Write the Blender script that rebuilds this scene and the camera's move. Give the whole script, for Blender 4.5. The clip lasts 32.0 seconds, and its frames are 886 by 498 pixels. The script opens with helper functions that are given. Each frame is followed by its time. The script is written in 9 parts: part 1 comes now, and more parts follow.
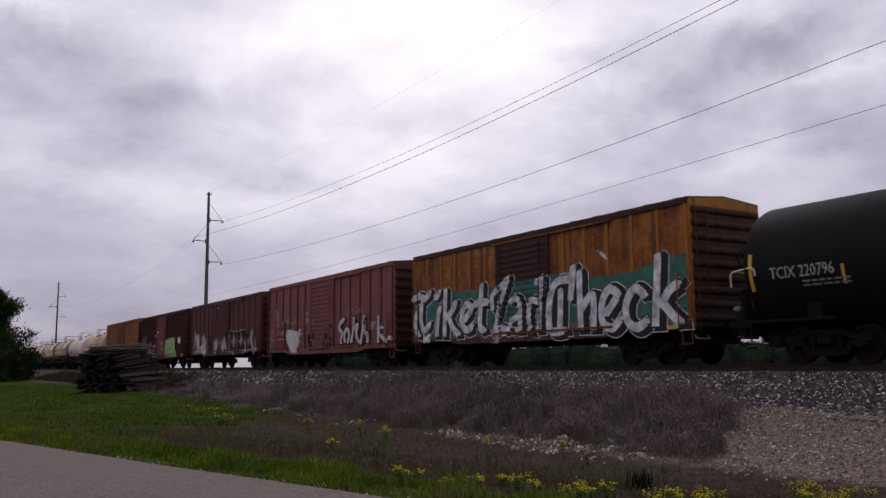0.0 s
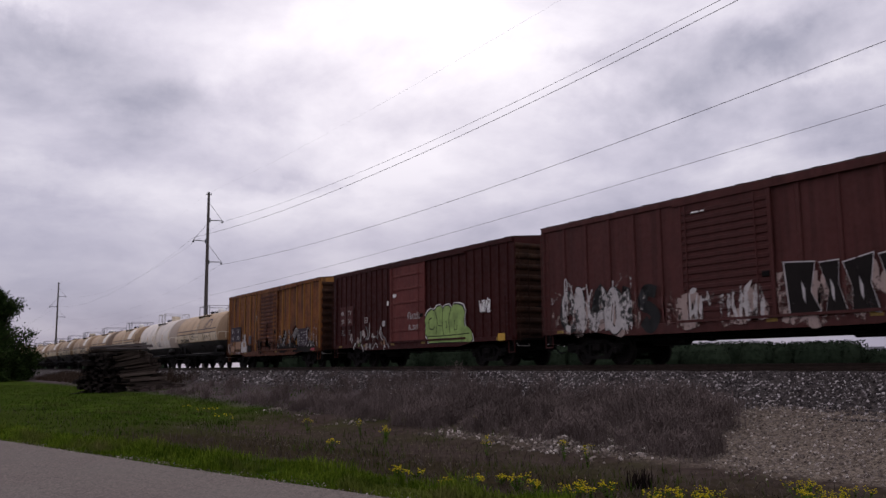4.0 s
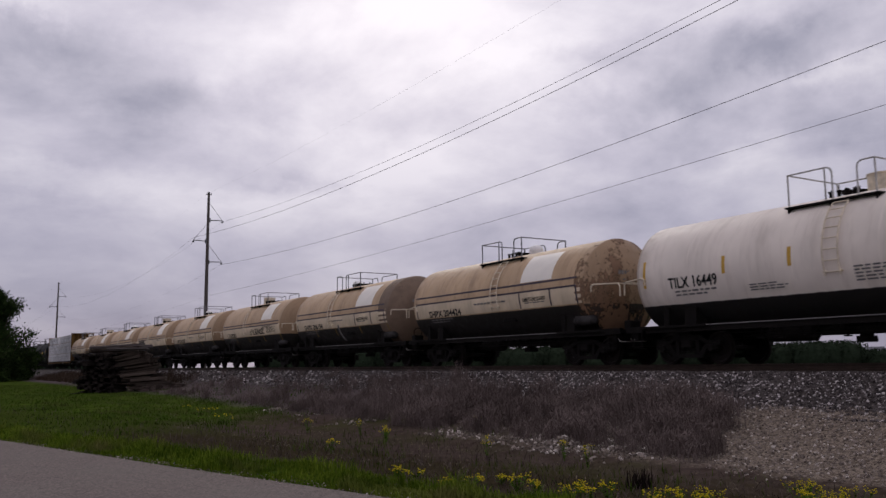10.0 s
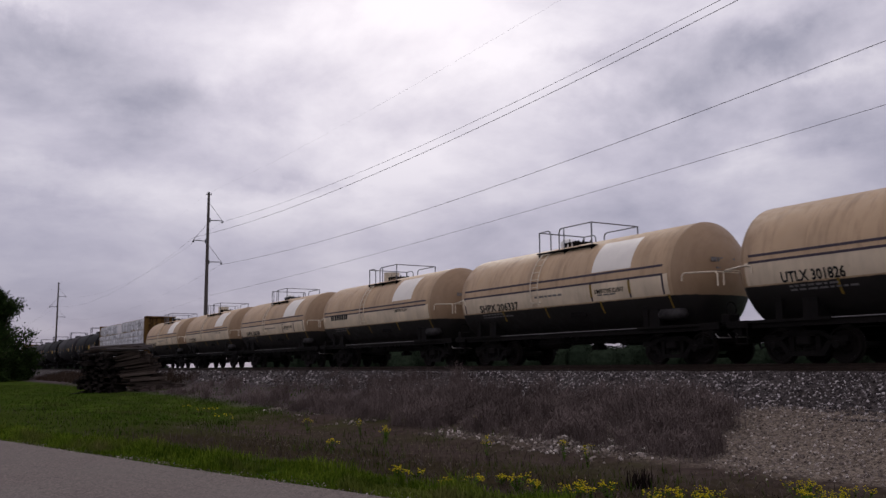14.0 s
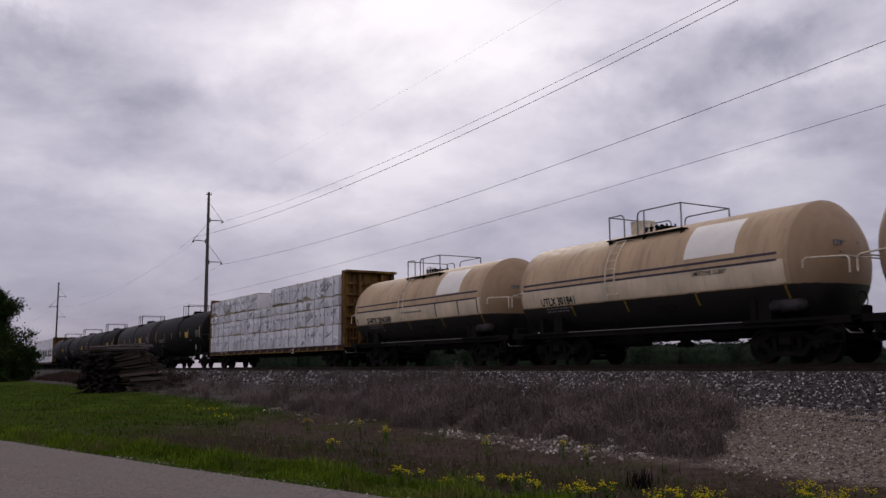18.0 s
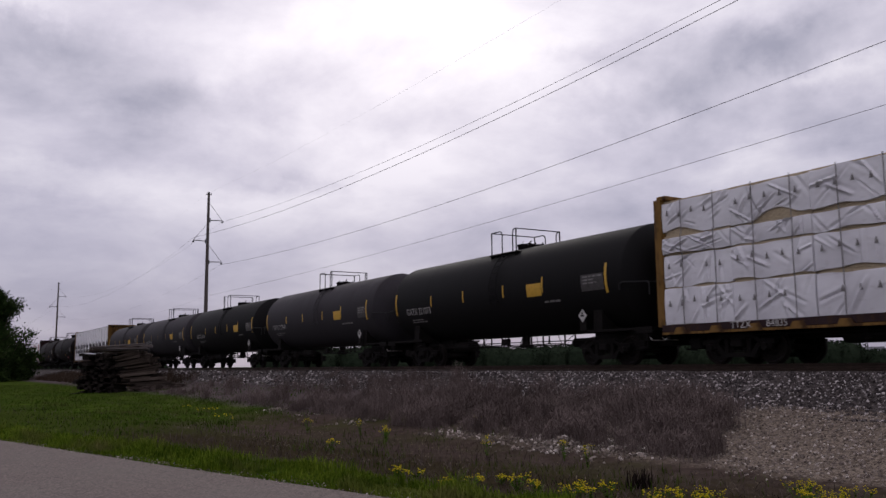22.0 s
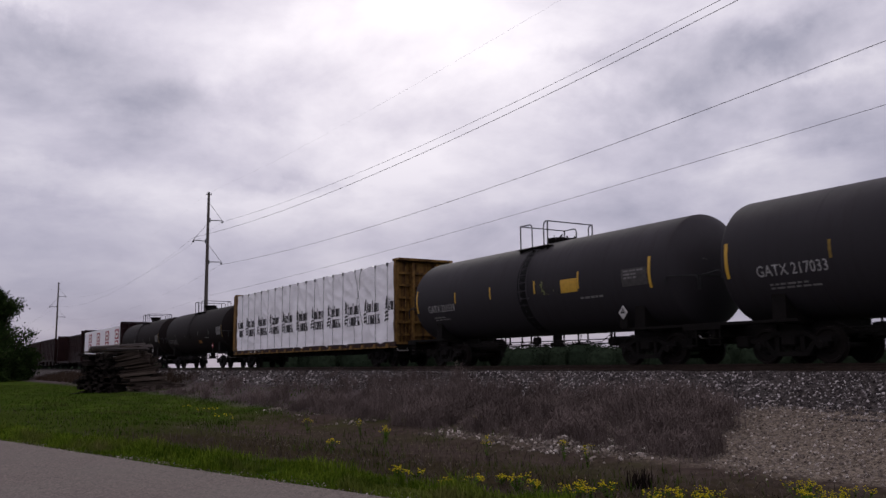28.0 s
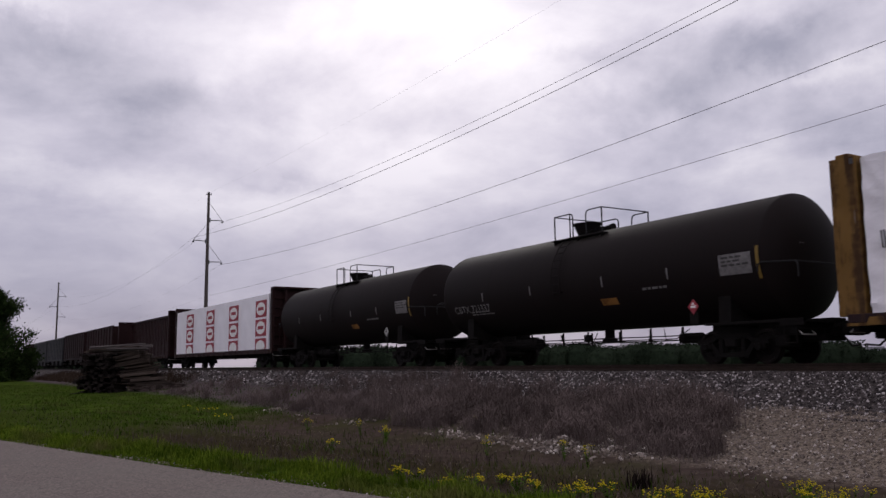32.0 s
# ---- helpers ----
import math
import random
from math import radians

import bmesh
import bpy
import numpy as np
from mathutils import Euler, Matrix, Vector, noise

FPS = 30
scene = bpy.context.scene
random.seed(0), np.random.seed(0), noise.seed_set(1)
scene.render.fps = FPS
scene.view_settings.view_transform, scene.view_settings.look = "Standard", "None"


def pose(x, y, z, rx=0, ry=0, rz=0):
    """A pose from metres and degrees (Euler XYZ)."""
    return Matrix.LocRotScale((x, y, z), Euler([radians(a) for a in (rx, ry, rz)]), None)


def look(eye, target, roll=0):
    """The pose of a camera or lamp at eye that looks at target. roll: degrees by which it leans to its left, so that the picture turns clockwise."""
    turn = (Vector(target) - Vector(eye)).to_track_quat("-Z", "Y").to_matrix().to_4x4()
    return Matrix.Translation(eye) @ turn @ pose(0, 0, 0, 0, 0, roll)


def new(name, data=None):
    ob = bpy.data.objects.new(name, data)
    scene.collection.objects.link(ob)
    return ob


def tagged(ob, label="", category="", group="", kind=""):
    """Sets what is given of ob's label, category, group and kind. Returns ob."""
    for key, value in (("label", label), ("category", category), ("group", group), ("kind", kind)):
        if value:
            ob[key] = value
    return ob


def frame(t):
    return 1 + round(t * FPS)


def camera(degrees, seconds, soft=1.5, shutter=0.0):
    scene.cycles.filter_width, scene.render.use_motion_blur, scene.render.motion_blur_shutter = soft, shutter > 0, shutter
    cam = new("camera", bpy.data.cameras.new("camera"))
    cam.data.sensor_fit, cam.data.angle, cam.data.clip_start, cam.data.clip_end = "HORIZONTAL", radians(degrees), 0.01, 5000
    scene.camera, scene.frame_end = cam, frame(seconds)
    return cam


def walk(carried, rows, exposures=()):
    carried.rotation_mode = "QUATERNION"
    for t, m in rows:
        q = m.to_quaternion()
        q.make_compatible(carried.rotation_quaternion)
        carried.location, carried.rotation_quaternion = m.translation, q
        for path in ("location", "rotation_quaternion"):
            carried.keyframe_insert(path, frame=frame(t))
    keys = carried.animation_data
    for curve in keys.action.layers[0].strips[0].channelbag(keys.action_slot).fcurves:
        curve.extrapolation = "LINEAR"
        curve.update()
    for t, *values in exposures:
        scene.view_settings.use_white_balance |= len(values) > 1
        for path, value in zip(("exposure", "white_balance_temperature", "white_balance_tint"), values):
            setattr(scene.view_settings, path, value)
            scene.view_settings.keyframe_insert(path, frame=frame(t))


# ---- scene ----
# ================= camera =================
D = 19.5        # the track's centre line
RAIL = 1.5      # height of the rails
EYE = (0.0, 0.0, 1.55)
cam = camera(54.52, 32.0, soft=1.45, shutter=0.12)
YAW, PITCH = radians(-58.514), radians(7.679)
FORWARD = Vector((math.sin(YAW) * math.cos(PITCH), math.cos(YAW) * math.cos(PITCH), math.sin(PITCH)))
stand = look(EYE, Vector(EYE) + FORWARD * 10, -0.553)
walk(cam, [(0.0, stand), (32.0, stand)], [(0.0, 0.0), (7.0, 0.0), (9.0, -0.15), (18.5, -0.15), (20.5, -0.10), (22.5, 0.0), (25.5, 0.0), (28.0, -0.08), (30.0, -0.15), (31.2, -0.12), (32.0, -0.04)])

# ================= sky and sun =================
SUN_UP, SUN_TURN = radians(30), radians(-62)   # elevation, azimuth from +y towards +x
world = bpy.data.worlds.new("sky")
scene.world = world
world.use_nodes = True
wn, wl = world.node_tree.nodes, world.node_tree.links
wn.clear()


def wnode(kind, **values):
    n = wn.new(kind)
    for k, v in values.items():
        n.inputs[k].default_value = v
    return n


w_out = wn.new("ShaderNodeOutputWorld")
w_coord = wn.new("ShaderNodeTexCoord")
w_sky = wn.new("ShaderNodeTexSky")
w_sky.sky_type, w_sky.sun_disc = "NISHITA", False
w_sky.sun_elevation, w_sky.sun_rotation = SUN_UP, SUN_TURN
w_bg_sky = wnode("ShaderNodeBackground", Strength=0.07)
wl.new(w_sky.outputs[0], w_bg_sky.inputs["Color"])
# the cloud deck lies flat overhead: its pattern is spread over a plane above the place
w_sep = wn.new("ShaderNodeSeparateXYZ")
wl.new(w_coord.outputs["Generated"], w_sep.inputs[0])


def wmath(op, a, b=None, clamp=False):
    n = wn.new("ShaderNodeMath")
    n.operation, n.use_clamp = op, clamp
    for i, s in enumerate((a, b)):
        if s is None:
            continue
        if isinstance(s, (int, float)):
            n.inputs[i].default_value = s
        else:
            wl.new(s, n.inputs[i])
    return n.outputs[0]


w_up = wmath("ADD", wmath("MAXIMUM", w_sep.outputs[2], 0.0), 0.30)
w_x, w_y = wmath("DIVIDE", w_sep.outputs[0], w_up), wmath("DIVIDE", w_sep.outputs[1], w_up)
w_plane = wn.new("ShaderNodeCombineXYZ")
wl.new(w_x, w_plane.inputs[0])
wl.new(w_y, w_plane.inputs[1])
w_big = wnode("ShaderNodeTexNoise", Scale=2.6, Detail=8.0, Roughness=0.58, Distortion=0.2)
w_map = wn.new("ShaderNodeMapping")
w_map.inputs["Location"].default_value = (1.3, 7.7, 0.0)
wl.new(w_plane.outputs[0], w_map.inputs[0])
wl.new(w_map.outputs[0], w_big.inputs["Vector"])
w_soft = wnode("ShaderNodeTexNoise", Scale=1.1, Detail=3.0, Roughness=0.5)
wl.new(w_map.outputs[0], w_soft.inputs["Vector"])
w_mixn = wmath("ADD", wmath("MULTIPLY", w_big.outputs["Fac"], 0.62), wmath("MULTIPLY", w_soft.outputs["Fac"], 0.38))
# the larger masses of the deck: bearing and height in degrees, half width, half height, and how much darker or brighter
MASSES = ((-81.9, 19.3, 4.6, 1.6, -0.085), (-77.0, 16.7, 5.2, 1.3, -0.085), (-86.0, 21.3, 2.2, 0.9, 0.09), (-82.5, 11.4, 5.5, 1.1, 0.085), (-66.0, 21.5, 6.5, 3.2, 0.055), (-55.5, 21.6, 6.0, 3.2, 0.045), (-62.0, 13.2, 8.0, 1.6, 0.05),
          (-45.2, 17.0, 5.2, 1.5, -0.11), (-37.9, 19.4, 6.0, 1.7, -0.12), (-34.2, 14.6, 5.0, 1.7, -0.11), (-33.0, 17.3, 2.6, 0.6, 0.06), (-69.2, 11.6, 4.0, 0.5, -0.06), (-41.1, 12.2, 6.0, 1.0, 0.05), (-48.5, 19.8, 3.0, 0.9, -0.06), (-68.0, 10.4, 9.0, 1.6, 0.055), (-52.0, 10.6, 6.0, 1.5, 0.06))
w_warp = wnode("ShaderNodeTexNoise", Scale=9.0, Detail=6.0, Roughness=0.62)
wl.new(w_coord.outputs["Generated"], w_warp.inputs["Vector"])
w_shift = wn.new("ShaderNodeVectorMath")
w_shift.operation = "MULTIPLY_ADD"
w_shift.inputs[1].default_value, w_shift.inputs[2].default_value = (0.16, 0.16, 0.09), (-0.08, -0.08, -0.045)
wl.new(w_warp.outputs["Color"], w_shift.inputs[0])
w_bent = wn.new("ShaderNodeVectorMath")
w_bent.operation = "ADD"
wl.new(w_coord.outputs["Generated"], w_bent.inputs[0])
wl.new(w_shift.outputs[0], w_bent.inputs[1])


def w_along(axis):
    n = wn.new("ShaderNodeVectorMath")
    n.operation = "DOT_PRODUCT"
    n.inputs[1].default_value = axis
    wl.new(w_bent.outputs[0], n.inputs[0])
    return n.outputs["Value"]


w_sum = wmath("ADD", wmath("MULTIPLY", wmath("SUBTRACT", w_mixn, 0.53), 0.75), 0.525)
for az, up, wide, tall, amount in MASSES:
    az, up = radians(az), radians(up)
    e0 = Vector((math.sin(az) * math.cos(up), math.cos(az) * math.cos(up), math.sin(up)))
    e1 = Vector((math.cos(az), -math.sin(az), 0.0))
    e2 = e1.cross(e0)
    u, v = wmath("DIVIDE", w_along(e1), math.sin(radians(wide))), wmath("DIVIDE", w_along(e2), math.sin(radians(tall)))
    fall = wmath("POWER", 2.718, wmath("MULTIPLY", wmath("ADD", wmath("MULTIPLY", u, u), wmath("MULTIPLY", v, v)), -1.0))
    ahead = wmath("GREATER_THAN", w_along(e0), 0.0)
    w_sum = wmath("ADD", w_sum, wmath("MULTIPLY", wmath("MULTIPLY", fall, ahead), amount))
w_ramp = wn.new("ShaderNodeValToRGB")
el = w_ramp.color_ramp.elements
el[0].position, el[0].color = 0.36, (0.36, 0.35, 0.45, 1)
el[1].position, el[1].color = 0.62, (1.00, 0.945, 1.02, 1)
mid = el.new(0.49)
mid.color = (0.67, 0.63, 0.74, 1)
wl.new(w_sum, w_ramp.inputs[0])
w_low = wn.new("ShaderNodeMapRange")   # the deck greys towards the horizon
w_low.inputs["From Min"].default_value, w_low.inputs["From Max"].default_value = 0.02, 0.31
w_low.inputs["To Min"].default_value, w_low.inputs["To Max"].default_value = 0.0, 1.0
wl.new(w_sep.outputs[2], w_low.inputs[0])
w_bg_cloud = wn.new("ShaderNodeBackground")
w_haze = wn.new("ShaderNodeMix")
w_haze.data_type = "RGBA"
w_haze.inputs[6].default_value = (0.235, 0.225, 0.375, 1)
wl.new(w_ramp.outputs[0], w_haze.inputs[7])
wl.new(wmath("ADD", wmath("MULTIPLY", w_low.outputs[0], 0.74), 0.26), w_haze.inputs[0])
wl.new(w_haze.outputs[2], w_bg_cloud.inputs["Color"])
# the deck glows round the hidden sun and dims away from it
w_dot = wn.new("ShaderNodeVectorMath")
w_dot.operation = "DOT_PRODUCT"
w_dot.inputs[1].default_value = (math.sin(SUN_TURN) * math.cos(SUN_UP), math.cos(SUN_TURN) * math.cos(SUN_UP), math.sin(SUN_UP))
wl.new(w_coord.outputs["Generated"], w_dot.inputs[0])
w_glow = wn.new("ShaderNodeMapRange")
w_glow.inputs["From Min"].default_value, w_glow.inputs["From Max"].default_value = 0.80, 0.99
w_glow.inputs["To Min"].default_value, w_glow.inputs["To Max"].default_value = 0.92, 1.12
wl.new(w_dot.outputs["Value"], w_glow.inputs[0])
w_thin = wn.new("ShaderNodeMapRange")   # thinner cloud on the far side of the sky
w_thin.inputs["From Min"].default_value, w_thin.inputs["From Max"].default_value = 0.45, -0.5
w_thin.inputs["To Min"].default_value, w_thin.inputs["To Max"].default_value = 0.0, 0.40
wl.new(w_dot.outputs["Value"], w_thin.inputs[0])
wl.new(wmath("ADD", w_glow.outputs[0], w_thin.outputs[0]), w_bg_cloud.inputs["Strength"])
w_mix = wnode("ShaderNodeMixShader", Fac=0.9)
wl.new(w_bg_sky.outputs[0], w_mix.inputs[1])
wl.new(w_bg_cloud.outputs[0], w_mix.inputs[2])
wl.new(w_mix.outputs[0], w_out.inputs["Surface"])

sun = new("sun", bpy.data.lights.new("sun", "SUN"))
sun.data.energy, sun.data.angle, sun.data.color = 0.50, radians(16), (1.0, 0.95, 0.88)
sun_at = Vector((math.sin(SUN_TURN) * math.cos(SUN_UP), math.cos(SUN_TURN) * math.cos(SUN_UP), math.sin(SUN_UP)))
sun.matrix_world = look(sun_at * 60, (0, 0, 0))

# ================= materials =================


class Mat:
    """A node material, with short ways to wire it."""

    def __init__(self, name):
        self.m = bpy.data.materials.new(name)
        self.m.use_nodes = True
        self.t = self.m.node_tree
        self.b = self.t.nodes["Principled BSDF"]
        self.coord = self.t.nodes.new("ShaderNodeTexCoord")

    def put(self, sock, v):
        if hasattr(v, "links"):
            self.t.links.new(v, sock)
        elif isinstance(v, (tuple, list)) and len(v) == 3 and sock.type == "RGBA":
            sock.default_value = (*v, 1)
        else:
            sock.default_value = v

    def noise(self, scale, detail=4.0, rough=0.55, stretch=None, space="Object", offset=None):
        v = self.coord.outputs[space]
        if stretch or offset:
            n = self.t.nodes.new("ShaderNodeMapping")
            self.t.links.new(v, n.inputs[0])
            n.inputs["Scale"].default_value = stretch or (1, 1, 1)
            n.inputs["Location"].default_value = offset or (0, 0, 0)
            v = n.outputs[0]
        n = self.t.nodes.new("ShaderNodeTexNoise")
        n.inputs["Scale"].default_value, n.inputs["Detail"].default_value, n.inputs["Roughness"].default_value = scale, detail, rough
        self.t.links.new(v, n.inputs["Vector"])
        return n.outputs["Fac"]

    def voronoi(self, scale, out="Distance", feature="F1"):
        n = self.t.nodes.new("ShaderNodeTexVoronoi")
        n.feature = feature
        n.inputs["Scale"].default_value = scale
        self.t.links.new(self.coord.outputs["Object"], n.inputs["Vector"])
        return n.outputs[out]

    def step(self, v, lo, hi, a=0.0, b=1.0):
        n = self.t.nodes.new("ShaderNodeMapRange")
        for i, x in enumerate((v, lo, hi, a, b)):
            self.put(n.inputs[i], x)
        return n.outputs[0]

    def mix(self, f, a, b):
        n = self.t.nodes.new("ShaderNodeMix")
        n.data_type = "RGBA"
        self.put(n.inputs[0], f)
        self.put(n.inputs[6], a)
        self.put(n.inputs[7], b)
        return n.outputs[2]

    def math(self, op, a, b):
        n = self.t.nodes.new("ShaderNodeMath")
        n.operation = op
        self.put(n.inputs[0], a)
        self.put(n.inputs[1], b)
        return n.outputs[0]

    def axis(self, i, space="Object"):
        n = self.t.nodes.new("ShaderNodeSeparateXYZ")
        self.t.links.new(self.coord.outputs[space], n.inputs[0])
        return n.outputs[i]

    def rand(self):
        n = self.t.nodes.new("ShaderNodeObjectInfo")
        return n.outputs["Random"]

    def island(self):
        n = self.t.nodes.new("ShaderNodeNewGeometry")
        return n.outputs["Random Per Island"]

    def done(self, color, rough=0.7, metal=0.0, bump=None, depth=0.02, gloss=0.35):
        self.b.inputs["Specular IOR Level"].default_value = gloss
        self.put(self.b.inputs["Base Color"], color)
        self.put(self.b.inputs["Roughness"], rough)
        self.put(self.b.inputs["Metallic"], metal)
        if bump is not None:
            n = self.t.nodes.new("ShaderNodeBump")
            n.inputs["Distance"].default_value = depth
            n.inputs["Strength"].default_value = 0.6
            self.put(n.inputs["Height"], bump)
            self.t.links.new(n.outputs[0], self.b.inputs["Normal"])
        return self.m


def paint(name, color, rust=0.35, dirt=0.4, rough=0.6, rust_color=(0.12, 0.05, 0.025), fade=None, relief=0.006):
    """Weathered car paint: faded patches, rust blooms, streaks that run down."""
    m = Mat(name)
    color, rust_color = tuple(x * 0.74 for x in color), tuple(x * 0.78 for x in rust_color)
    fade = fade or tuple(min(1.0, c * 1.35 + 0.002) for c in color)
    big, fine = m.noise(0.7, 3), m.noise(6, 5)
    streak = m.noise(1.6, 4, 0.6, (3.2, 3.2, 0.22))
    c = m.mix(m.step(big, 0.38, 0.68), color, fade)
    spots = m.step(m.math("ADD", m.math("MULTIPLY", fine, 0.32), m.math("MULTIPLY", streak, 0.68)), 0.62 - 0.2 * rust, 0.7 - 0.12 * rust)
    c = m.mix(m.math("MULTIPLY", spots, min(1.0, rust * 1.6)), c, rust_color)
    c = m.mix(m.step(streak, 0.48, 0.72, 0.0, dirt), c, tuple(x * 0.3 + 0.004 for x in color))
    return m.done(c, m.step(fine, 0.3, 0.7, rough - 0.1, min(1.0, rough + 0.2)), 0.0, m.math("ADD", fine, m.math("MULTIPLY", big, 2.0)), relief, 0.14)


def weathered(name, base, fade, rust, blotch=0.5, foot=0.6, streak=0.4):
    """Sun-bleached sheet paint: every panel its own shade, rust in blotches and runs, heaviest along the foot."""
    m = Mat(name)
    x, z = m.axis(0), m.axis(2)
    cell = m.t.nodes.new("ShaderNodeTexWhiteNoise")
    cell.noise_dimensions = "1D"
    m.put(cell.inputs["W"], m.math("FLOOR", m.math("MULTIPLY", m.math("ADD", x, 20.0), 0.87), 0.0))
    big, fine = m.noise(0.9, 5, 0.6), m.noise(7, 5, 0.65)
    c = m.mix(m.math("MULTIPLY", cell.outputs[0], 0.55), base, fade)
    c = m.mix(m.step(big, 0.42, 0.66, 0.0, 0.6), c, fade)
    blot = m.math("ADD", m.math("MULTIPLY", m.noise(1.4, 6, 0.68, (1.0, 1.0, 0.7), offset=(3, 5, 1)), 0.75), m.math("MULTIPLY", fine, 0.25))
    c = m.mix(m.step(blot, 0.44, 0.60, 0.0, blotch), c, rust)
    run = m.noise(1.5, 5, 0.62, (2.6, 2.6, 0.14))
    c = m.mix(m.step(run, 0.48, 0.62, 0.0, streak), c, tuple(q * 0.35 for q in rust))
    c = m.mix(m.step(m.math("ADD", z, m.math("MULTIPLY", blot, 1.7)), 2.9, 1.7, 0.0, foot), c, tuple(q * 0.7 for q in rust))
    return m.done(c, m.step(fine, 0.3, 0.7, 0.5, 0.8), 0.0, m.math("ADD", fine, m.math("MULTIPLY", big, 2.0)), 0.008, 0.16)


def two_tone(name, upper, lower, split, rust=0.2, dirt=0.35):
    """Tank paint: a light shell and a black belly, parted along a line with dirty runs."""
    m = Mat(name)
    upper = tuple(x * 0.94 for x in upper)
    fine, big = m.noise(5, 5), m.noise(0.6, 3)
    streak = m.noise(1.3, 5, 0.6, (3.0, 0.5, 0.5))
    z = m.axis(2)
    c = m.mix(m.step(big, 0.35, 0.7), upper, tuple(x * 0.8 for x in upper))
    c = m.mix(m.step(streak, 0.5, 0.78, 0.0, dirt), c, (0.16, 0.09, 0.045))
    ends = m.axis(0)
    c = m.mix(m.step(m.math("ADD", m.math("ABSOLUTE", ends, 0.0), m.math("MULTIPLY", fine, 0.6)), 5.2, 5.75, 0.0, 0.3), c, (0.16, 0.095, 0.05))
    c = m.mix(m.step(m.math("ABSOLUTE", ends, 0.0), 5.372, 5.39, 0.0, 0.42), c, (0.17, 0.105, 0.06))
    edge = m.math("ADD", z, m.math("MULTIPLY", fine, 0.05))
    c = m.mix(m.step(edge, split + 0.02, split + 0.04), m.mix(m.step(fine, 0.45, 0.8), lower, (0.022, 0.018, 0.016)), c)
    return m.done(c, m.step(fine, 0.3, 0.7, 0.45, 0.7), 0.0, m.math("ADD", fine, big), 0.005)


def plain(name, color, rough=0.6, metal=0.0, vary=0.25, scale=8.0, depth=0.004):
    m = Mat(name)
    n = m.noise(scale, 5)
    c = m.mix(m.step(n, 0.3, 0.7), tuple(x * (1 - vary) for x in color), tuple(min(1, x * (1 + vary)) for x in color))
    return m.done(c, rough, metal, n, depth)


def dusty(name, color, dust, amount=0.5, rough=0.8):
    m = Mat(name)
    n, s = m.noise(3.0, 6, 0.65), m.noise(14, 4)
    c = m.mix(m.math("MULTIPLY", m.step(n, 0.4, 0.7), amount), color, dust)
    return m.done(c, m.step(s, 0.2, 0.8, rough - 0.15, min(1, rough + 0.15)), 0.0, s, 0.006, 0.08)


def leafy(name, a, b, rough=0.9, dry=None):
    m = Mat(name)
    c = m.mix(m.island(), a, b)
    c = m.mix(m.step(m.noise(0.8, 4), 0.38, 0.66, 0.0, 0.7), c, tuple(x * 0.5 for x in a))
    if dry:
        c = m.mix(m.step(m.noise(0.28, 5, 0.6, (1, 2.2, 1), offset=(3, 1, 0)), 0.5, 0.66, 0.0, 0.75), c, dry)
    return m.done(c, rough, gloss=0.0)


def shell_paint(name, color, dust, streaks):
    """Even matt tank paint: dust and a painted soft sheen on top, faint runs down the sides."""
    m = Mat(name)
    run = m.noise(1.5, 5, 0.6, (3.4, 0.4, 0.4))
    # lighter towards the top: dust, and the sky's sheen put into the colour
    dust_sheen = m.math("MULTIPLY", m.step(m.axis(2), 0.3, 1.6), m.step(m.noise(0.5, 4), 0.3, 0.7))
    c = m.mix(m.math("MULTIPLY", dust_sheen, 0.6), color, dust)
    c = m.mix(m.step(run, 0.5, 0.75, 0.0, 0.5), c, streaks)
    return m.done(c, 0.7, 0.0, None, 0.0, 0.12)


def worn(name, color, cover=0.5, rough=0.65, gloss=0.35):
    """Old spray paint that has flaked and washed off in places, so that the car shows through."""
    m = Mat(name)
    n = m.math("ADD", m.math("MULTIPLY", m.noise(1.1, 6, 0.68, (1, 1, 0.45)), 0.8), m.math("MULTIPLY", m.noise(8, 4), 0.2))
    c = m.mix(m.noise(3.0, 4), tuple(x * 0.55 for x in color), tuple(min(1, x * 1.3) for x in color))
    m.put(m.b.inputs["Alpha"], m.step(n, 0.62 - 0.3 * cover, 0.68 - 0.3 * cover))
    return m.done(c, rough, gloss=gloss)


UNDER = dusty("grimy_underframe_steel", (0.0070, 0.0060, 0.0056), (0.0135, 0.0108, 0.0095))
WHEEL = dusty("rusty_wheel_steel", (0.008, 0.0065, 0.006), (0.016, 0.012, 0.010), 0.6, 0.7)
ORANGE = weathered("faded_orange_yellow_paint", (0.225, 0.068, 0.012), (0.33, 0.145, 0.024), (0.085, 0.020, 0.010), 0.8, 0.6, 0.55)
ORANGE_POST = paint("orange_post_paint", (0.34, 0.14, 0.028), 0.4, 0.35, 0.6, (0.10, 0.035, 0.014))
OCHRE = weathered("rusted_ochre_paint", (0.200, 0.066, 0.016), (0.24, 0.100, 0.026), (0.085, 0.025, 0.014), 0.85, 0.8, 0.75)
# lighter ochre: light caught by the proud posts is painted in; also a notice's colour
LIT_POST_NOTICE_OCHRE = paint("lit_post_and_notice_ochre", (0.32, 0.15, 0.04), 0.5, 0.45, 0.65, (0.12, 0.045, 0.02))
OCHRE_DOOR = weathered("rust_red_ochre_door_paint", (0.24, 0.105, 0.03), (0.17, 0.062, 0.03), (0.075, 0.022, 0.017), 0.9, 0.8, 0.6)
# boxcar ends: grime, with the shade on the end walls painted in too
END_SHADE_GRIME = weathered("shaded_grimy_brown_end_paint", (0.040, 0.016, 0.009), (0.058, 0.027, 0.011), (0.022, 0.009, 0.007), 0.6, 0.5, 0.5)
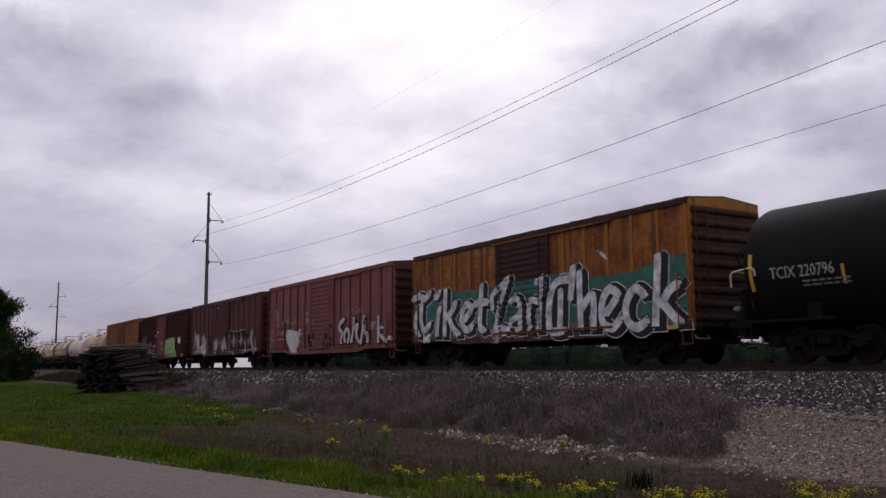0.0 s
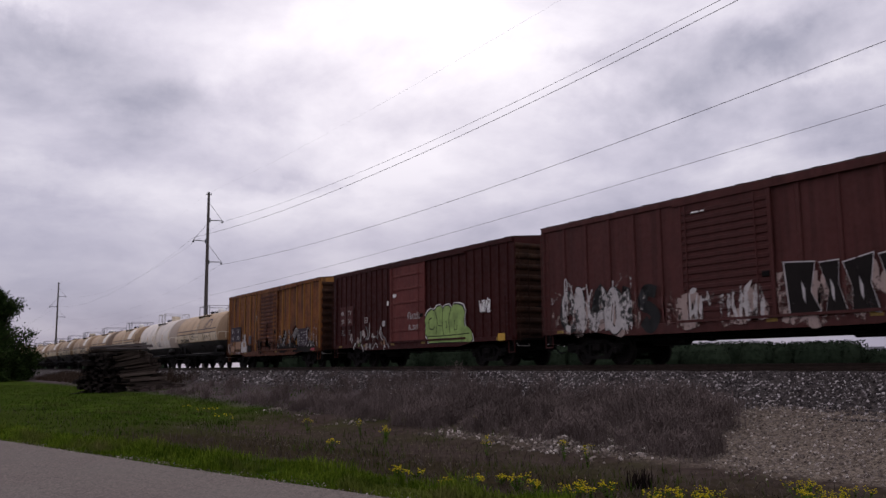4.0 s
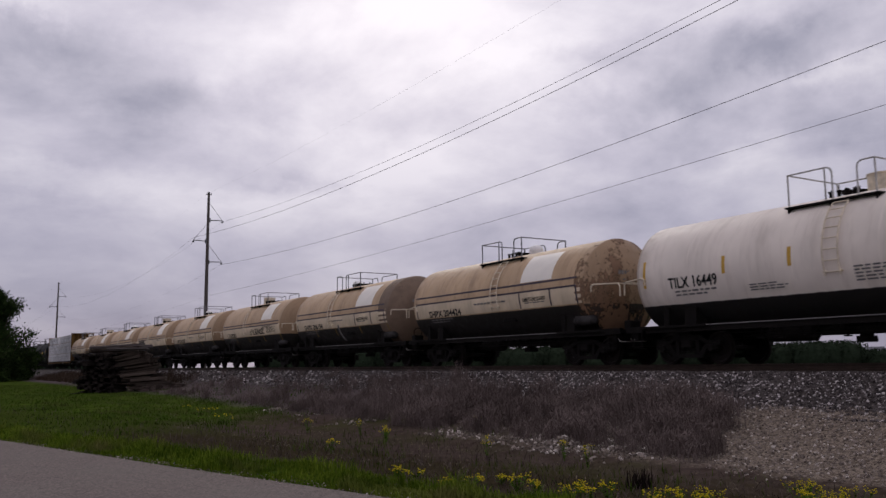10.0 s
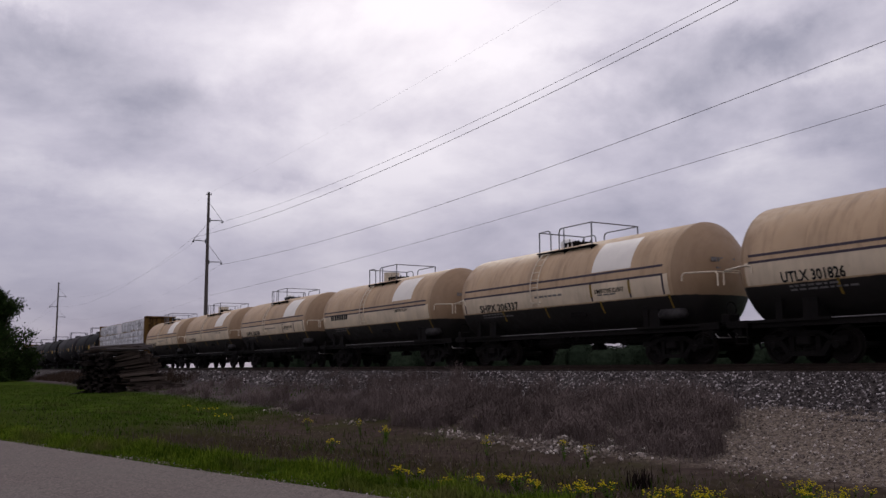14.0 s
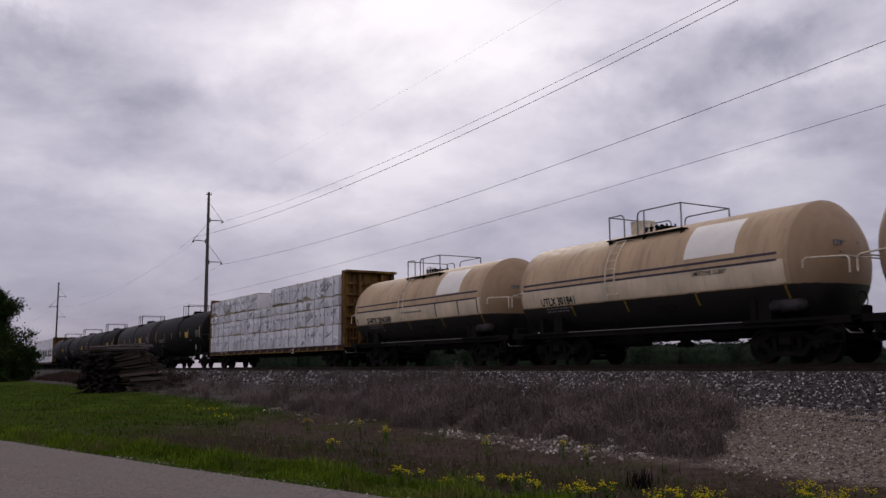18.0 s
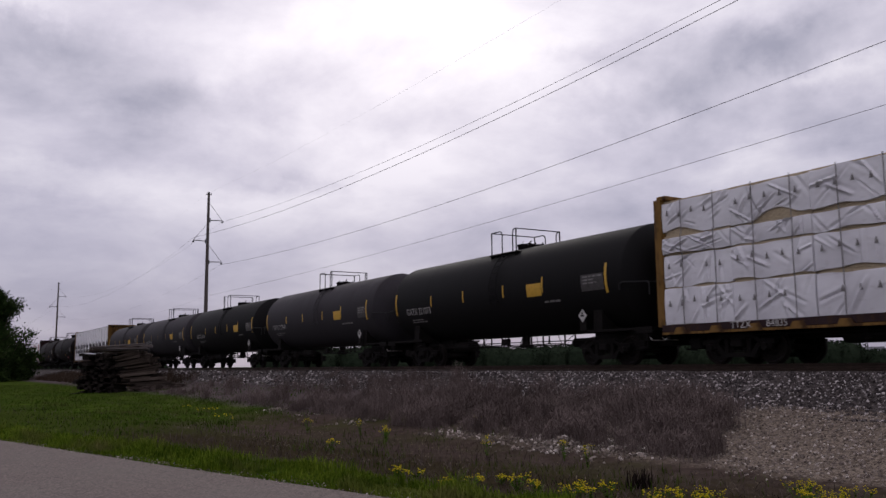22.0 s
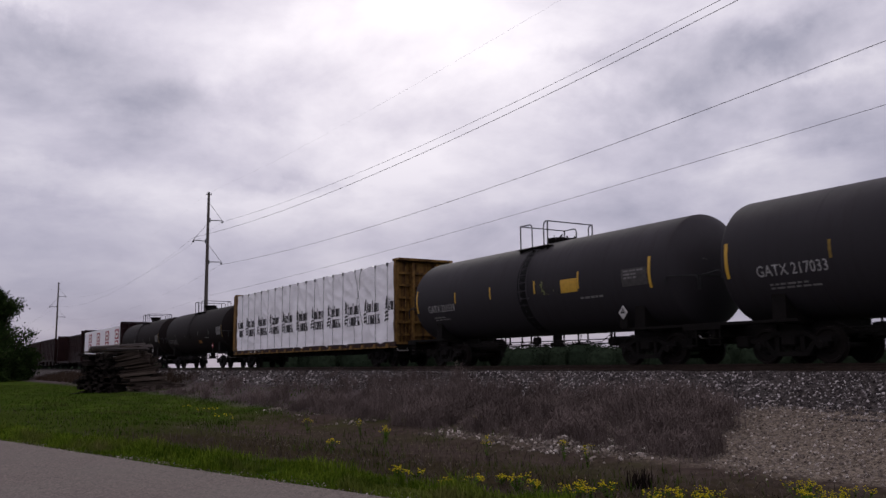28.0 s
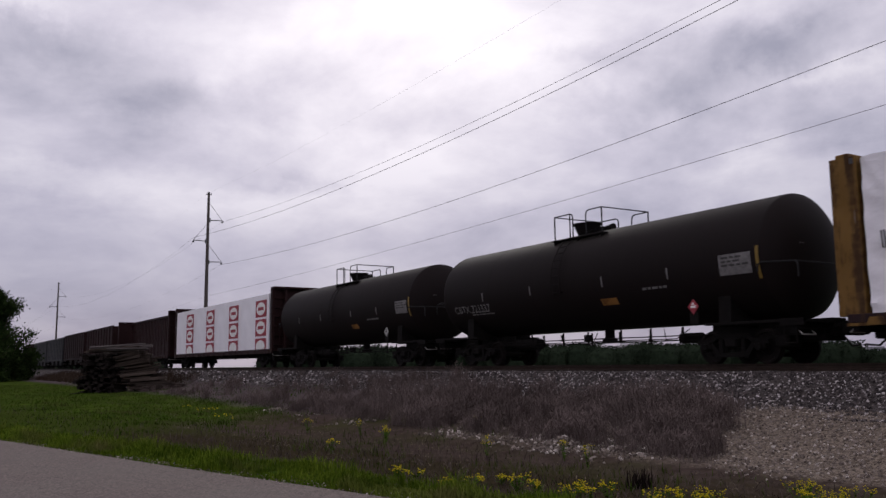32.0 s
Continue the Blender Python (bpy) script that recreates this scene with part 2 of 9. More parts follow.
OXIDE = weathered("oxide_red_paint", (0.185, 0.056, 0.050), (0.215, 0.078, 0.070), (0.13, 0.042, 0.036), 0.35, 0.25, 0.25)
BROWN = weathered("dark_oxide_brown_paint", (0.076, 0.023, 0.020), (0.094, 0.031, 0.027), (0.050, 0.018, 0.015), 0.4, 0.3, 0.3)
# same red as the body, darkened to paint in the posts' shadow lines
OXIDE_POST_SHADE = paint("shaded_oxide_post_paint", (0.085, 0.028, 0.026), 0.2, 0.3)
FRESH_RED = paint("fresher_oxide_red_paint", (0.155, 0.032, 0.026), 0.25, 0.3)
MAROON = paint("dark_maroon_paint", (0.045, 0.0078, 0.0062), 0.15, 0.25)
DOOR_RED = paint("dusty_pink_red_door_paint", (0.15, 0.040, 0.034), 0.2, 0.3)
DOOR_DARK = paint("dark_brown_door_paint", (0.045, 0.02, 0.016), 0.5, 0.5)
ROOF = paint("rusty_galvanised_roof", (0.06, 0.045, 0.04), 0.5, 0.4)
BLACK_TANK = shell_paint("matt_black_tank_paint", (0.0055, 0.005, 0.0052), (0.009, 0.008, 0.0085), (0.008, 0.0065, 0.006))
GREY_TANK = shell_paint("dusty_charcoal_tank_paint", (0.030, 0.027, 0.030), (0.085, 0.076, 0.083), (0.024, 0.019, 0.019))
RUST_TANK = shell_paint("brown_black_tank_paint", (0.0090, 0.0058, 0.0055), (0.0145, 0.0095, 0.0095), (0.012, 0.007, 0.006))
TAN_TANK = two_tone("tan_tank_paint_over_black", (0.555, 0.385, 0.230), (0.010, 0.0085, 0.0075), -0.58, 0.3, 0.6)
WHITE_TANK = two_tone("dirty_white_tank_paint", (0.84, 0.75, 0.66), (0.009, 0.0085, 0.008), -0.84, 0.1, 0.25)
STRIPE = plain("blue_black_stripe_paint", (0.045, 0.032, 0.045), 0.6)
PATCH_WHITE = plain("cream_white_patch_paint", (0.80, 0.75, 0.67), 0.55, 0, 0.06, 2.0)
PALE_PATCH = plain("greyish_white_patch_paint", (0.62, 0.56, 0.50), 0.6, 0, 0.15, 3.0)
DIM_PANEL = plain("dim_grey_panel", (0.05, 0.045, 0.043), 0.7, 0, 0.3)
DULL_YELLOW = plain("dirty_yellow_strip", (0.20, 0.125, 0.02), 0.6, 0, 0.3)
WHITE = plain("white_paint", (0.78, 0.76, 0.73), 0.6, 0, 0.1)
# the tanks' lower band with its light painted in; also the pale name boards
PALE_TAN = paint("lit_and_pale_tan_paint", (0.78, 0.64, 0.46), 0.12, 0.2, 0.55, (0.3, 0.2, 0.11))
CREAM = plain("worn_cream_rail_paint", (0.62, 0.53, 0.40), 0.6)
YELLOW = plain("yellow_reflector", (0.50, 0.29, 0.03), 0.5, 0, 0.15)
BLACK = plain("black_paint", (0.008, 0.008, 0.008), 0.75)
SILVER = plain("silver_spray_paint", (0.46, 0.45, 0.46), 0.42, 0.0, 0.6, 3.2)
CHALK = worn("white_spray_paint", (0.50, 0.46, 0.45), 0.72)
GREY_SPRAY = worn("grey_white_spray_paint", (0.48, 0.44, 0.42), 0.5)
PINK_SPRAY = worn("washed_out_pinkish_paint", (0.34, 0.25, 0.22), 0.42)
SCUFF = worn("black_scuffed_paint", (0.012, 0.010, 0.010), 0.3, 0.8, 0.1)
DIM_WHITE = plain("dusty_white_stencil_paint", (0.30, 0.285, 0.28), 0.7, 0, 0.35, 12.0)
DATA_GREY = plain("grey_stencil_paint", (0.42, 0.40, 0.38), 0.6, 0, 0.3)
INK = worn("dull_black_spray_paint", (0.016, 0.013, 0.012), 0.8, 0.8, 0.1)
GRIME_WASH = worn("dull_brown_grime", (0.17, 0.115, 0.078), 0.85)
RUST_WASH = worn("rusty_brown_wash", (0.20, 0.115, 0.065), 0.45)
PEACH = worn("peach_orange_paint", (0.30, 0.17, 0.10), 0.75)
MAUVE_WORN = worn("thin_smoky_grey_paint", (0.10, 0.085, 0.08), 0.45)
SILL_MAUVE = paint("mauve_brown_sill_paint", (0.085, 0.045, 0.045), 0.5, 0.4, 0.7, (0.05, 0.018, 0.012))
MAUVE = plain("mauve_grey_spray_paint", (0.085, 0.062, 0.068), 0.7, 0, 0.4, 2.5)
TEAL = plain("teal_spray_paint", (0.018, 0.10, 0.07), 0.6, 0, 0.45, 3.0)
LIME = plain("lime_green_spray_paint", (0.25, 0.36, 0.10), 0.6, 0, 0.3, 3.0)
GRIME_PLATE = plain("grey_stencil_panel", (0.16, 0.15, 0.145), 0.7, 0, 0.3)
LIME_WORN = worn("faint_yellow_green_paint", (0.14, 0.145, 0.055), 0.25)
SILL_DARK = paint("dark_plum_sill_paint", (0.03, 0.016, 0.017), 0.5, 0.4, 0.7, (0.10, 0.05, 0.02))
PANEL = plain("dark_purple_grey_panel", (0.032, 0.020, 0.028), 0.8, 0, 0.4, 3.0)
GRIME_DARK = plain("charcoal_print_ink", (0.060, 0.057, 0.060), 0.7, 0, 0.2)
RED_SIGN = plain("red_print", (0.30, 0.03, 0.045), 0.6, 0, 0.15)
BEAM_YELLOW = paint("yellow_centre_beam_paint", (0.20, 0.11, 0.03), 0.8, 0.55, 0.7, (0.075, 0.036, 0.018))
BEAM_RED = paint("dark_red_centre_beam_paint", (0.024, 0.008, 0.008), 0.2, 0.35)
HOPPER_GREY = paint("pale_grey_hopper_paint", (0.055, 0.054, 0.057), 0.15, 0.3)


def wrap_mat():
    m = Mat("white_lumber_wrap")
    big = m.noise(0.8, 3, 0.5)
    c = m.mix(m.step(big, 0.35, 0.7), (0.60, 0.585, 0.61), (0.76, 0.75, 0.77))
    c = m.mix(m.math("MULTIPLY", m.rand(), 0.4), c, (0.52, 0.51, 0.53))
    dirt = m.noise(2.2, 5, 0.65, (1.0, 1.0, 2.0), offset=(4, 1, 9))
    c = m.mix(m.step(dirt, 0.58, 0.78, 0.0, 0.5), c, (0.36, 0.33, 0.32))
    crease = m.math("ABSOLUTE", m.math("SUBTRACT", m.noise(0.75, 3, 0.5, (1.0, 1.0, 1.7), offset=(7, 2, 5)), 0.5), 0.0)
    fine = m.math("ABSOLUTE", m.math("SUBTRACT", m.noise(2.4, 3, 0.55, (0.9, 1.0, 1.6)), 0.5), 0.0)
    h = m.math("ADD", m.math("MULTIPLY", crease, -2.4), m.math("MULTIPLY", fine, -0.5))
    return m.done(c, 0.42, 0.0, h, 0.03, 0.4)


WRAP = wrap_mat()


def clean_wrap_mat():
    m = Mat("clean_white_lumber_wrap")
    soft = m.noise(0.9, 3)
    fold = m.math("ABSOLUTE", m.math("SUBTRACT", m.noise(1.0, 3, 0.5, (1.0, 1.0, 1.6)), 0.5), 0.0)
    fine = m.math("ABSOLUTE", m.math("SUBTRACT", m.noise(2.3, 3, 0.55, (1.4, 1.0, 1.0), offset=(3, 8, 1)), 0.5), 0.0)
    c = m.mix(m.step(soft, 0.35, 0.65), (0.82, 0.79, 0.81), (0.90, 0.87, 0.89))
    h = m.math("ADD", m.math("MULTIPLY", fold, -3.0), m.math("MULTIPLY", fine, -0.7))
    return m.done(c, 0.33, 0.0, h, 0.032, 0.5)


WRAP_CLEAN = clean_wrap_mat()
LUMBER = plain("fresh_sawn_lumber", (0.36, 0.29, 0.19), 0.8, 0, 0.25, 20.0)


def wood_mat(name, a, b, scale=3.0):
    m = Mat(name)
    n = m.noise(scale, 6, 0.65, (0.6, 8, 8))
    c = m.mix(m.step(n, 0.3, 0.72), a, b)
    c = m.mix(m.rand(), c, m.mix(0.5, c, a))
    return m.done(c, 0.9, 0.0, n, 0.012, 0.15)


TIE_WOOD = wood_mat("weathered_creosote_wood", (0.016, 0.012, 0.010), (0.075, 0.055, 0.042))
TAR_WOOD = wood_mat("tarry_black_wood", (0.009, 0.007, 0.006), (0.032, 0.024, 0.020))
GREY_WOOD = wood_mat("bleached_split_wood", (0.035, 0.026, 0.021), (0.13, 0.10, 0.082))
POLE_WOOD = wood_mat("weathered_pole_wood", (0.06, 0.05, 0.05), (0.13, 0.11, 0.10))
FAR_WALL = plain("weathered_grey_boards", (0.12, 0.12, 0.13), 0.9)
FAR_ROOF = plain("grey_metal_roofing", (0.09, 0.09, 0.10), 0.7)
STEEL = plain("galvanised_steel", (0.16, 0.16, 0.17), 0.5, 0.6)
PORCELAIN = plain("grey_insulator_glaze", (0.10, 0.10, 0.11), 0.3)
WIRE = plain("weathered_aluminium_cable", (0.045, 0.042, 0.05), 0.7, 0.1)
DUSTY_STEEL = dusty("dusty_dark_steel", (0.02, 0.018, 0.018), (0.085, 0.078, 0.075), 0.7, 0.7)
RAIL_MAT = dusty("rusty_rail_steel", (0.025, 0.017, 0.013), (0.05, 0.034, 0.026), 0.5, 0.6)


def ground_mat():
    """Grass on the field and verge, bare brown soil in the ditch, grey gravel below the ballast."""
    m = Mat("grass_soil_and_gravel")
    x, y = m.axis(0), m.axis(1)
    n, f = m.noise(0.35, 4, 0.6), m.noise(3.0, 6, 0.65)
    patch = m.math("ADD", m.math("MULTIPLY", n, 6.0), m.math("MULTIPLY", f, 1.6))
    grass = m.mix(m.step(n, 0.4, 0.65), (0.031, 0.060, 0.007), (0.056, 0.092, 0.011))
    grass = m.mix(m.step(f, 0.44, 0.68, 0.0, 0.85), grass, (0.050, 0.036, 0.02))
    soil = m.mix(m.step(f, 0.3, 0.7), (0.038, 0.027, 0.023), (0.080, 0.060, 0.050))
    soil = m.mix(m.step(n, 0.45, 0.65, 0.0, 0.55), soil, (0.038, 0.046, 0.010))
    fleck = m.noise(9.0, 5, 0.7)
    soil = m.mix(m.step(fleck, 0.56, 0.72, 0.0, 0.7), soil, (0.085, 0.062, 0.04))
    v = m.voronoi(26.0, "Color")
    sep = m.t.nodes.new("ShaderNodeSeparateColor")
    m.t.links.new(v, sep.inputs[0])
    gravel = m.mix(sep.outputs[0], (0.07, 0.054, 0.042), (0.25, 0.205, 0.165))
    # field grass to the west, up to the ditch
    west = m.step(m.math("ADD", m.math("ADD", x, m.math("MULTIPLY", y, 1.1)), patch), -13.0, -17.0)
    c = m.mix(west, soil, grass)
    # verge grass beside the road
    off = m.math("SUBTRACT", y, m.math("ADD", m.math("MULTIPLY", x, 0.258), 7.29))
    verge = m.step(m.math("ADD", off, m.math("ADD", m.math("MULTIPLY", f, 2.2), m.math("MULTIPLY", n, 2.0))), 4.1, 3.0)
    c = m.mix(verge, c, grass)
    # the ditch goes on below the verge as a band of dark mud and dead growth
    mud = m.math("ADD", off, m.math("ADD", m.math("MULTIPLY", f, 1.6), m.math("MULTIPLY", n, 1.4)))
    band_in = m.math("MULTIPLY", m.step(mud, 3.2, 4.0), m.step(mud, 7.8, 6.4))
    mire = m.mix(m.step(fleck, 0.4, 0.65), (0.022, 0.018, 0.010), (0.045, 0.036, 0.018))
    mire = m.mix(m.step(m.math("ADD", x, patch), -16.0, -21.0, 0.0, 0.8), mire, m.mix(fleck, (0.030, 0.050, 0.007), (0.052, 0.072, 0.012)))
    c = m.mix(m.math("MULTIPLY", band_in, 0.8), c, mire)
    # bare dusty foot of the bank beside the tie heap
    dust = m.math("MULTIPLY", m.step(x, -24.0, -31.0), m.step(m.math("ADD", y, m.math("MULTIPLY", n, 2.0)), 12.4, 13.6))
    c = m.mix(m.math("MULTIPLY", dust, m.step(y, 21.0, 20.0)), c, m.mix(m.step(f, 0.3, 0.7), (0.072, 0.056, 0.056), (0.115, 0.092, 0.092)))
    # gravel foot of the embankment
    stony = m.math("MULTIPLY", m.step(m.math("ADD", m.math("ADD", y, m.math("MULTIPLY", n, 1.4)), m.math("MULTIPLY", f, 0.7)), 12.4, 12.9), m.step(x, -22.0, -14.0))
    near = m.step(y, 21.0, 20.0)
    c = m.mix(m.math("MULTIPLY", stony, near), c, gravel)
    far = m.step(y, 23.0, 25.0)
    c = m.mix(far, c, m.mix(n, (0.035, 0.075, 0.018), (0.06, 0.10, 0.03)))
    h = m.math("ADD", m.math("MULTIPLY", f, 2.0), sep.outputs[1])
    return m.done(c, 0.95, 0.0, h, 0.03, 0.0)


def road_mat():
    m = Mat("worn_grey_asphalt")
    n, f = m.noise(0.5, 3), m.noise(34, 4, 0.75)
    c = m.mix(m.step(f, 0.38, 0.64), (0.060, 0.045, 0.040), (0.235, 0.19, 0.17))
    c = m.mix(m.step(n, 0.4, 0.65, 0.0, 0.4), c, (0.15, 0.13, 0.115))
    c = m.mix(m.step(m.noise(11, 6, 0.75), 0.45, 0.7, 0.0, 0.6), c, (0.05, 0.042, 0.038))
    c = m.mix(m.step(m.noise(23, 4, 0.7), 0.52, 0.68, 0.0, 0.5), c, (0.22, 0.195, 0.18))
    return m.done(c, 0.9, 0.0, f, 0.008, 0.15)


def stone_mat(name, a, b, c0):
    m = Mat(name)
    r = m.island()
    c = m.mix(r, a, b)
    c = m.mix(m.step(m.math("FRACT", m.math("MULTIPLY", r, 17.3), 0.0), 0.8, 0.95), c, c0)
    f = m.noise(20, 4)
    c = m.mix(m.step(f, 0.45, 0.8, 0.0, 0.4), c, (0.05, 0.04, 0.035))
    return m.done(c, 0.9, 0.0, f, 0.006, 0.15)


GROUND = ground_mat()
ROAD = road_mat()


def bed_mat():
    """Packed ballast: every stone its own shade of grey."""
    m = Mat("packed_ballast")
    v = m.voronoi(13.0, "Color")
    sep = m.t.nodes.new("ShaderNodeSeparateColor")
    m.t.links.new(v, sep.inputs[0])
    c = m.mix(sep.outputs[0], (0.022, 0.019, 0.018), (0.11, 0.095, 0.09))
    c = m.mix(m.step(sep.outputs[1], 0.86, 0.95), c, (0.42, 0.38, 0.36))
    c = m.mix(m.step(m.noise(0.5, 3), 0.45, 0.7, 0.0, 0.5), c, (0.07, 0.05, 0.04))
    return m.done(c, 0.9, 0.0, m.voronoi(13.0), 0.06, 0.12)


BED = bed_mat()
BALLAST = stone_mat("crushed_grey_ballast", (0.024, 0.020, 0.020), (0.125, 0.105, 0.10), (0.55, 0.50, 0.48))
GRAVEL = stone_mat("pale_crushed_gravel", (0.070, 0.055, 0.046), (0.29, 0.24, 0.205), (0.56, 0.50, 0.45))
GRASS = leafy("fresh_green_grass", (0.045, 0.090, 0.006), (0.16, 0.21, 0.022), dry=(0.12, 0.11, 0.04))
OLIVE = leafy("olive_field_grass", (0.026, 0.056, 0.005), (0.064, 0.100, 0.011), dry=(0.060, 0.050, 0.024))
DRY = leafy("dead_brown_weeds", (0.116, 0.089, 0.081), (0.190, 0.148, 0.135))
DEAD = leafy("dark_dead_stalks", (0.036, 0.024, 0.017), (0.085, 0.062, 0.046))
MATTED = leafy("matted_grey_dead_stalks", (0.062, 0.048, 0.042), (0.125, 0.098, 0.086))
CHAR = leafy("blackened_dead_leaves", (0.012, 0.009, 0.008), (0.03, 0.022, 0.018))
STRAW = leafy("pale_straw", (0.16, 0.13, 0.09), (0.28, 0.23, 0.17))
STEM = leafy("flower_stem_green", (0.05, 0.10, 0.015), (0.08, 0.14, 0.02))
FLOWER = leafy("yellow_petals", (0.36, 0.30, 0.012), (0.62, 0.50, 0.02))
LEAF = leafy("dark_tree_leaves", (0.018, 0.032, 0.010), (0.034, 0.054, 0.016))
FAR_LEAF = leafy("distant_tree_leaves", (0.020, 0.029, 0.018), (0.026, 0.036, 0.022))
BARK = wood_mat("tree_bark", (0.03, 0.022, 0.016), (0.08, 0.06, 0.045))

# ================= mesh tools =================


class G:
    """Collects vertices and faces of one part."""

    def __init__(self):
        self.v, self.f = [], []

    def add(self, vs, fs):
        k = len(self.v)
        self.v += [tuple(p) for p in vs]
        self.f += [tuple(i + k for i in q) for q in fs]
        return self

    def box(self, x0, x1, y0, y1, z0, z1, c=0.0):
        if c <= 0:
            vs = [(x, y, z) for x in (x0, x1) for y in (y0, y1) for z in (z0, z1)]
            return self.add(vs, [(0, 1, 3, 2), (4, 6, 7, 5), (0, 4, 5, 1), (2, 3, 7, 6), (0, 2, 6, 4), (1, 5, 7, 3)])
        # chamfered box
        vs, fs = [], []
        X, Y, Z = (x0, x1), (y0, y1), (z0, z1)
        sg = (1, -1)
        ix = {}
        for i in (0, 1):
            for j in (0, 1):
                for k in (0, 1):
                    for a in range(3):
                        p = [X[i] + sg[i] * c, Y[j] + sg[j] * c, Z[k] + sg[k] * c]
                        p[a] = (X, Y, Z)[a][(i, j, k)[a]]
                        ix[i, j, k, a] = len(vs)
                        vs.append(p)
        for a in range(3):
            b, d = (a + 1) % 3, (a + 2) % 3
            for s in (0, 1):
                q = []
                for u, w in ((0, 0), (1, 0), (1, 1), (0, 1)):
                    key = [0, 0, 0]
                    key[a], key[b], key[d] = s, u, w
                    q.append(ix[(*key, a)])
                fs.append(tuple(q if s else q[::-1]))
            for u in (0, 1):
                for w in (0, 1):
                    k0, k1 = [0, 0, 0], [0, 0, 0]
                    k0[b] = k1[b] = u
                    k0[d] = k1[d] = w
                    k1[a] = 1
                    fs.append((ix[(*k0, b)], ix[(*k1, b)], ix[(*k1, d)], ix[(*k0, d)]))
        for i in (0, 1):
            for j in (0, 1):
                for k in (0, 1):
                    fs.append((ix[i, j, k, 0], ix[i, j, k, 1], ix[i, j, k, 2]))
        return self.add(vs, fs)

    def cyl(self, p0, p1, r, n=8, r1=None, caps=True):
        p0, p1 = Vector(p0), Vector(p1)
        r1 = r if r1 is None else r1
        d = (p1 - p0).normalized()
        a = d.orthogonal().normalized()
        b = d.cross(a)
        vs = []
        for p, q in ((p0, r), (p1, r1)):
            for i in range(n):
                t = 2 * math.pi * i / n
                vs.append(p + (a * math.cos(t) + b * math.sin(t)) * q)
        fs = [(i, (i + 1) % n, n + (i + 1) % n, n + i) for i in range(n)]
        if caps:
            fs += [tuple(range(n))[::-1], tuple(range(n, 2 * n))]
        return self.add(vs, fs)

    def tube(self, pts, r, n=6):
        """One bent tube through all the points."""
        ps = [Vector(p) for p in pts]
        vs, a = [], None
        for i, p in enumerate(ps):
            d0 = (p - ps[i - 1]).normalized() if i else None
            d1 = (ps[i + 1] - p).normalized() if i < len(ps) - 1 else None
            d = ((d0 or d1) + (d1 or d0))
            d = d.normalized() if d.length > 1e-6 else (d0 or d1)
            a = d.orthogonal().normalized() if a is None else (a - d * a.dot(d)).normalized()
            b = d.cross(a)
            k = 1.0 / max(0.5, d.dot(d1 or d0))
            vs += [p + (a * math.cos(2 * math.pi * j / n) + b * math.sin(2 * math.pi * j / n)) * r * min(k, 1.3) for j in range(n)]
        fs = [(i * n + j, i * n + (j + 1) % n, (i + 1) * n + (j + 1) % n, (i + 1) * n + j) for i in range(len(ps) - 1) for j in range(n)]
        fs += [tuple(range(n))[::-1], tuple(range(len(vs) - n, len(vs)))]
        return self.add(vs, fs)

    def lathe(self, prof, n=24, o=(0, 0, 0), axis="x"):
        """prof: (along, radius) pairs, spun about an axis through o."""
        vs, fs = [], []
        for s, r in prof:
            for i in range(n):
                t = 2 * math.pi * i / n
                c, d = r * math.cos(t), r * math.sin(t)
                p = {"x": (s, c, d), "y": (d, s, c), "z": (c, d, s)}[axis]
                vs.append((p[0] + o[0], p[1] + o[1], p[2] + o[2]))
        for k in range(len(prof) - 1):
            for i in range(n):
                j = (i + 1) % n
                fs.append((k * n + i, k * n + j, (k + 1) * n + j, (k + 1) * n + i))
        fs += [tuple(range(n))[::-1], tuple((len(prof) - 1) * n + i for i in range(n))]
        return self.add(vs, fs)

    def prism(self, poly, axis, a, b):
        """A polygon of (u, v) pushed along an axis from a to b. axis y: u, v are x, z; x: y, z; z: x, y."""
        n = len(poly)
        put = {"y": lambda u, v, w: (u, w, v), "x": lambda u, v, w: (w, u, v), "z": lambda u, v, w: (u, v, w)}[axis]
        vs = [put(u, v, w) for w in (a, b) for u, v in poly]
        fs = [tuple(range(n))[::-1], tuple(range(n, 2 * n))] + [(i, (i + 1) % n, n + (i + 1) % n, n + i) for i in range(n)]
        return self.add(vs, fs)

    def mesh(self, name, material, smooth=False):
        me = bpy.data.meshes.new(name)
        me.from_pydata(self.v, [], self.f)
        me.materials.append(material)
        bm = bmesh.new()
        bm.from_mesh(me)
        bmesh.ops.recalc_face_normals(bm, faces=bm.faces)
        bm.to_mesh(me)
        bm.free()
        if smooth:
            me.shade_smooth()
            me.set_sharp_from_angle(angle=radians(40))
        return me


def part(name, g, material, parent, label="", smooth=False, at=None):
    ob = new(name, g if isinstance(g, bpy.types.Mesh) else g.mesh(name, material, smooth))
    ob.parent = parent
    if at:
        ob.location = at
    if label:
        ob["label"] = label
    return ob


def thing(name, g, material, label, category, group="", kind="", smooth=False, m=None):
    ob = new(name, g if isinstance(g, bpy.types.Mesh) else (g.mesh(name, material, smooth) if g else None))
    if m is not None:
        ob.matrix_basis = m
    return tagged(ob, label, category, group, kind)


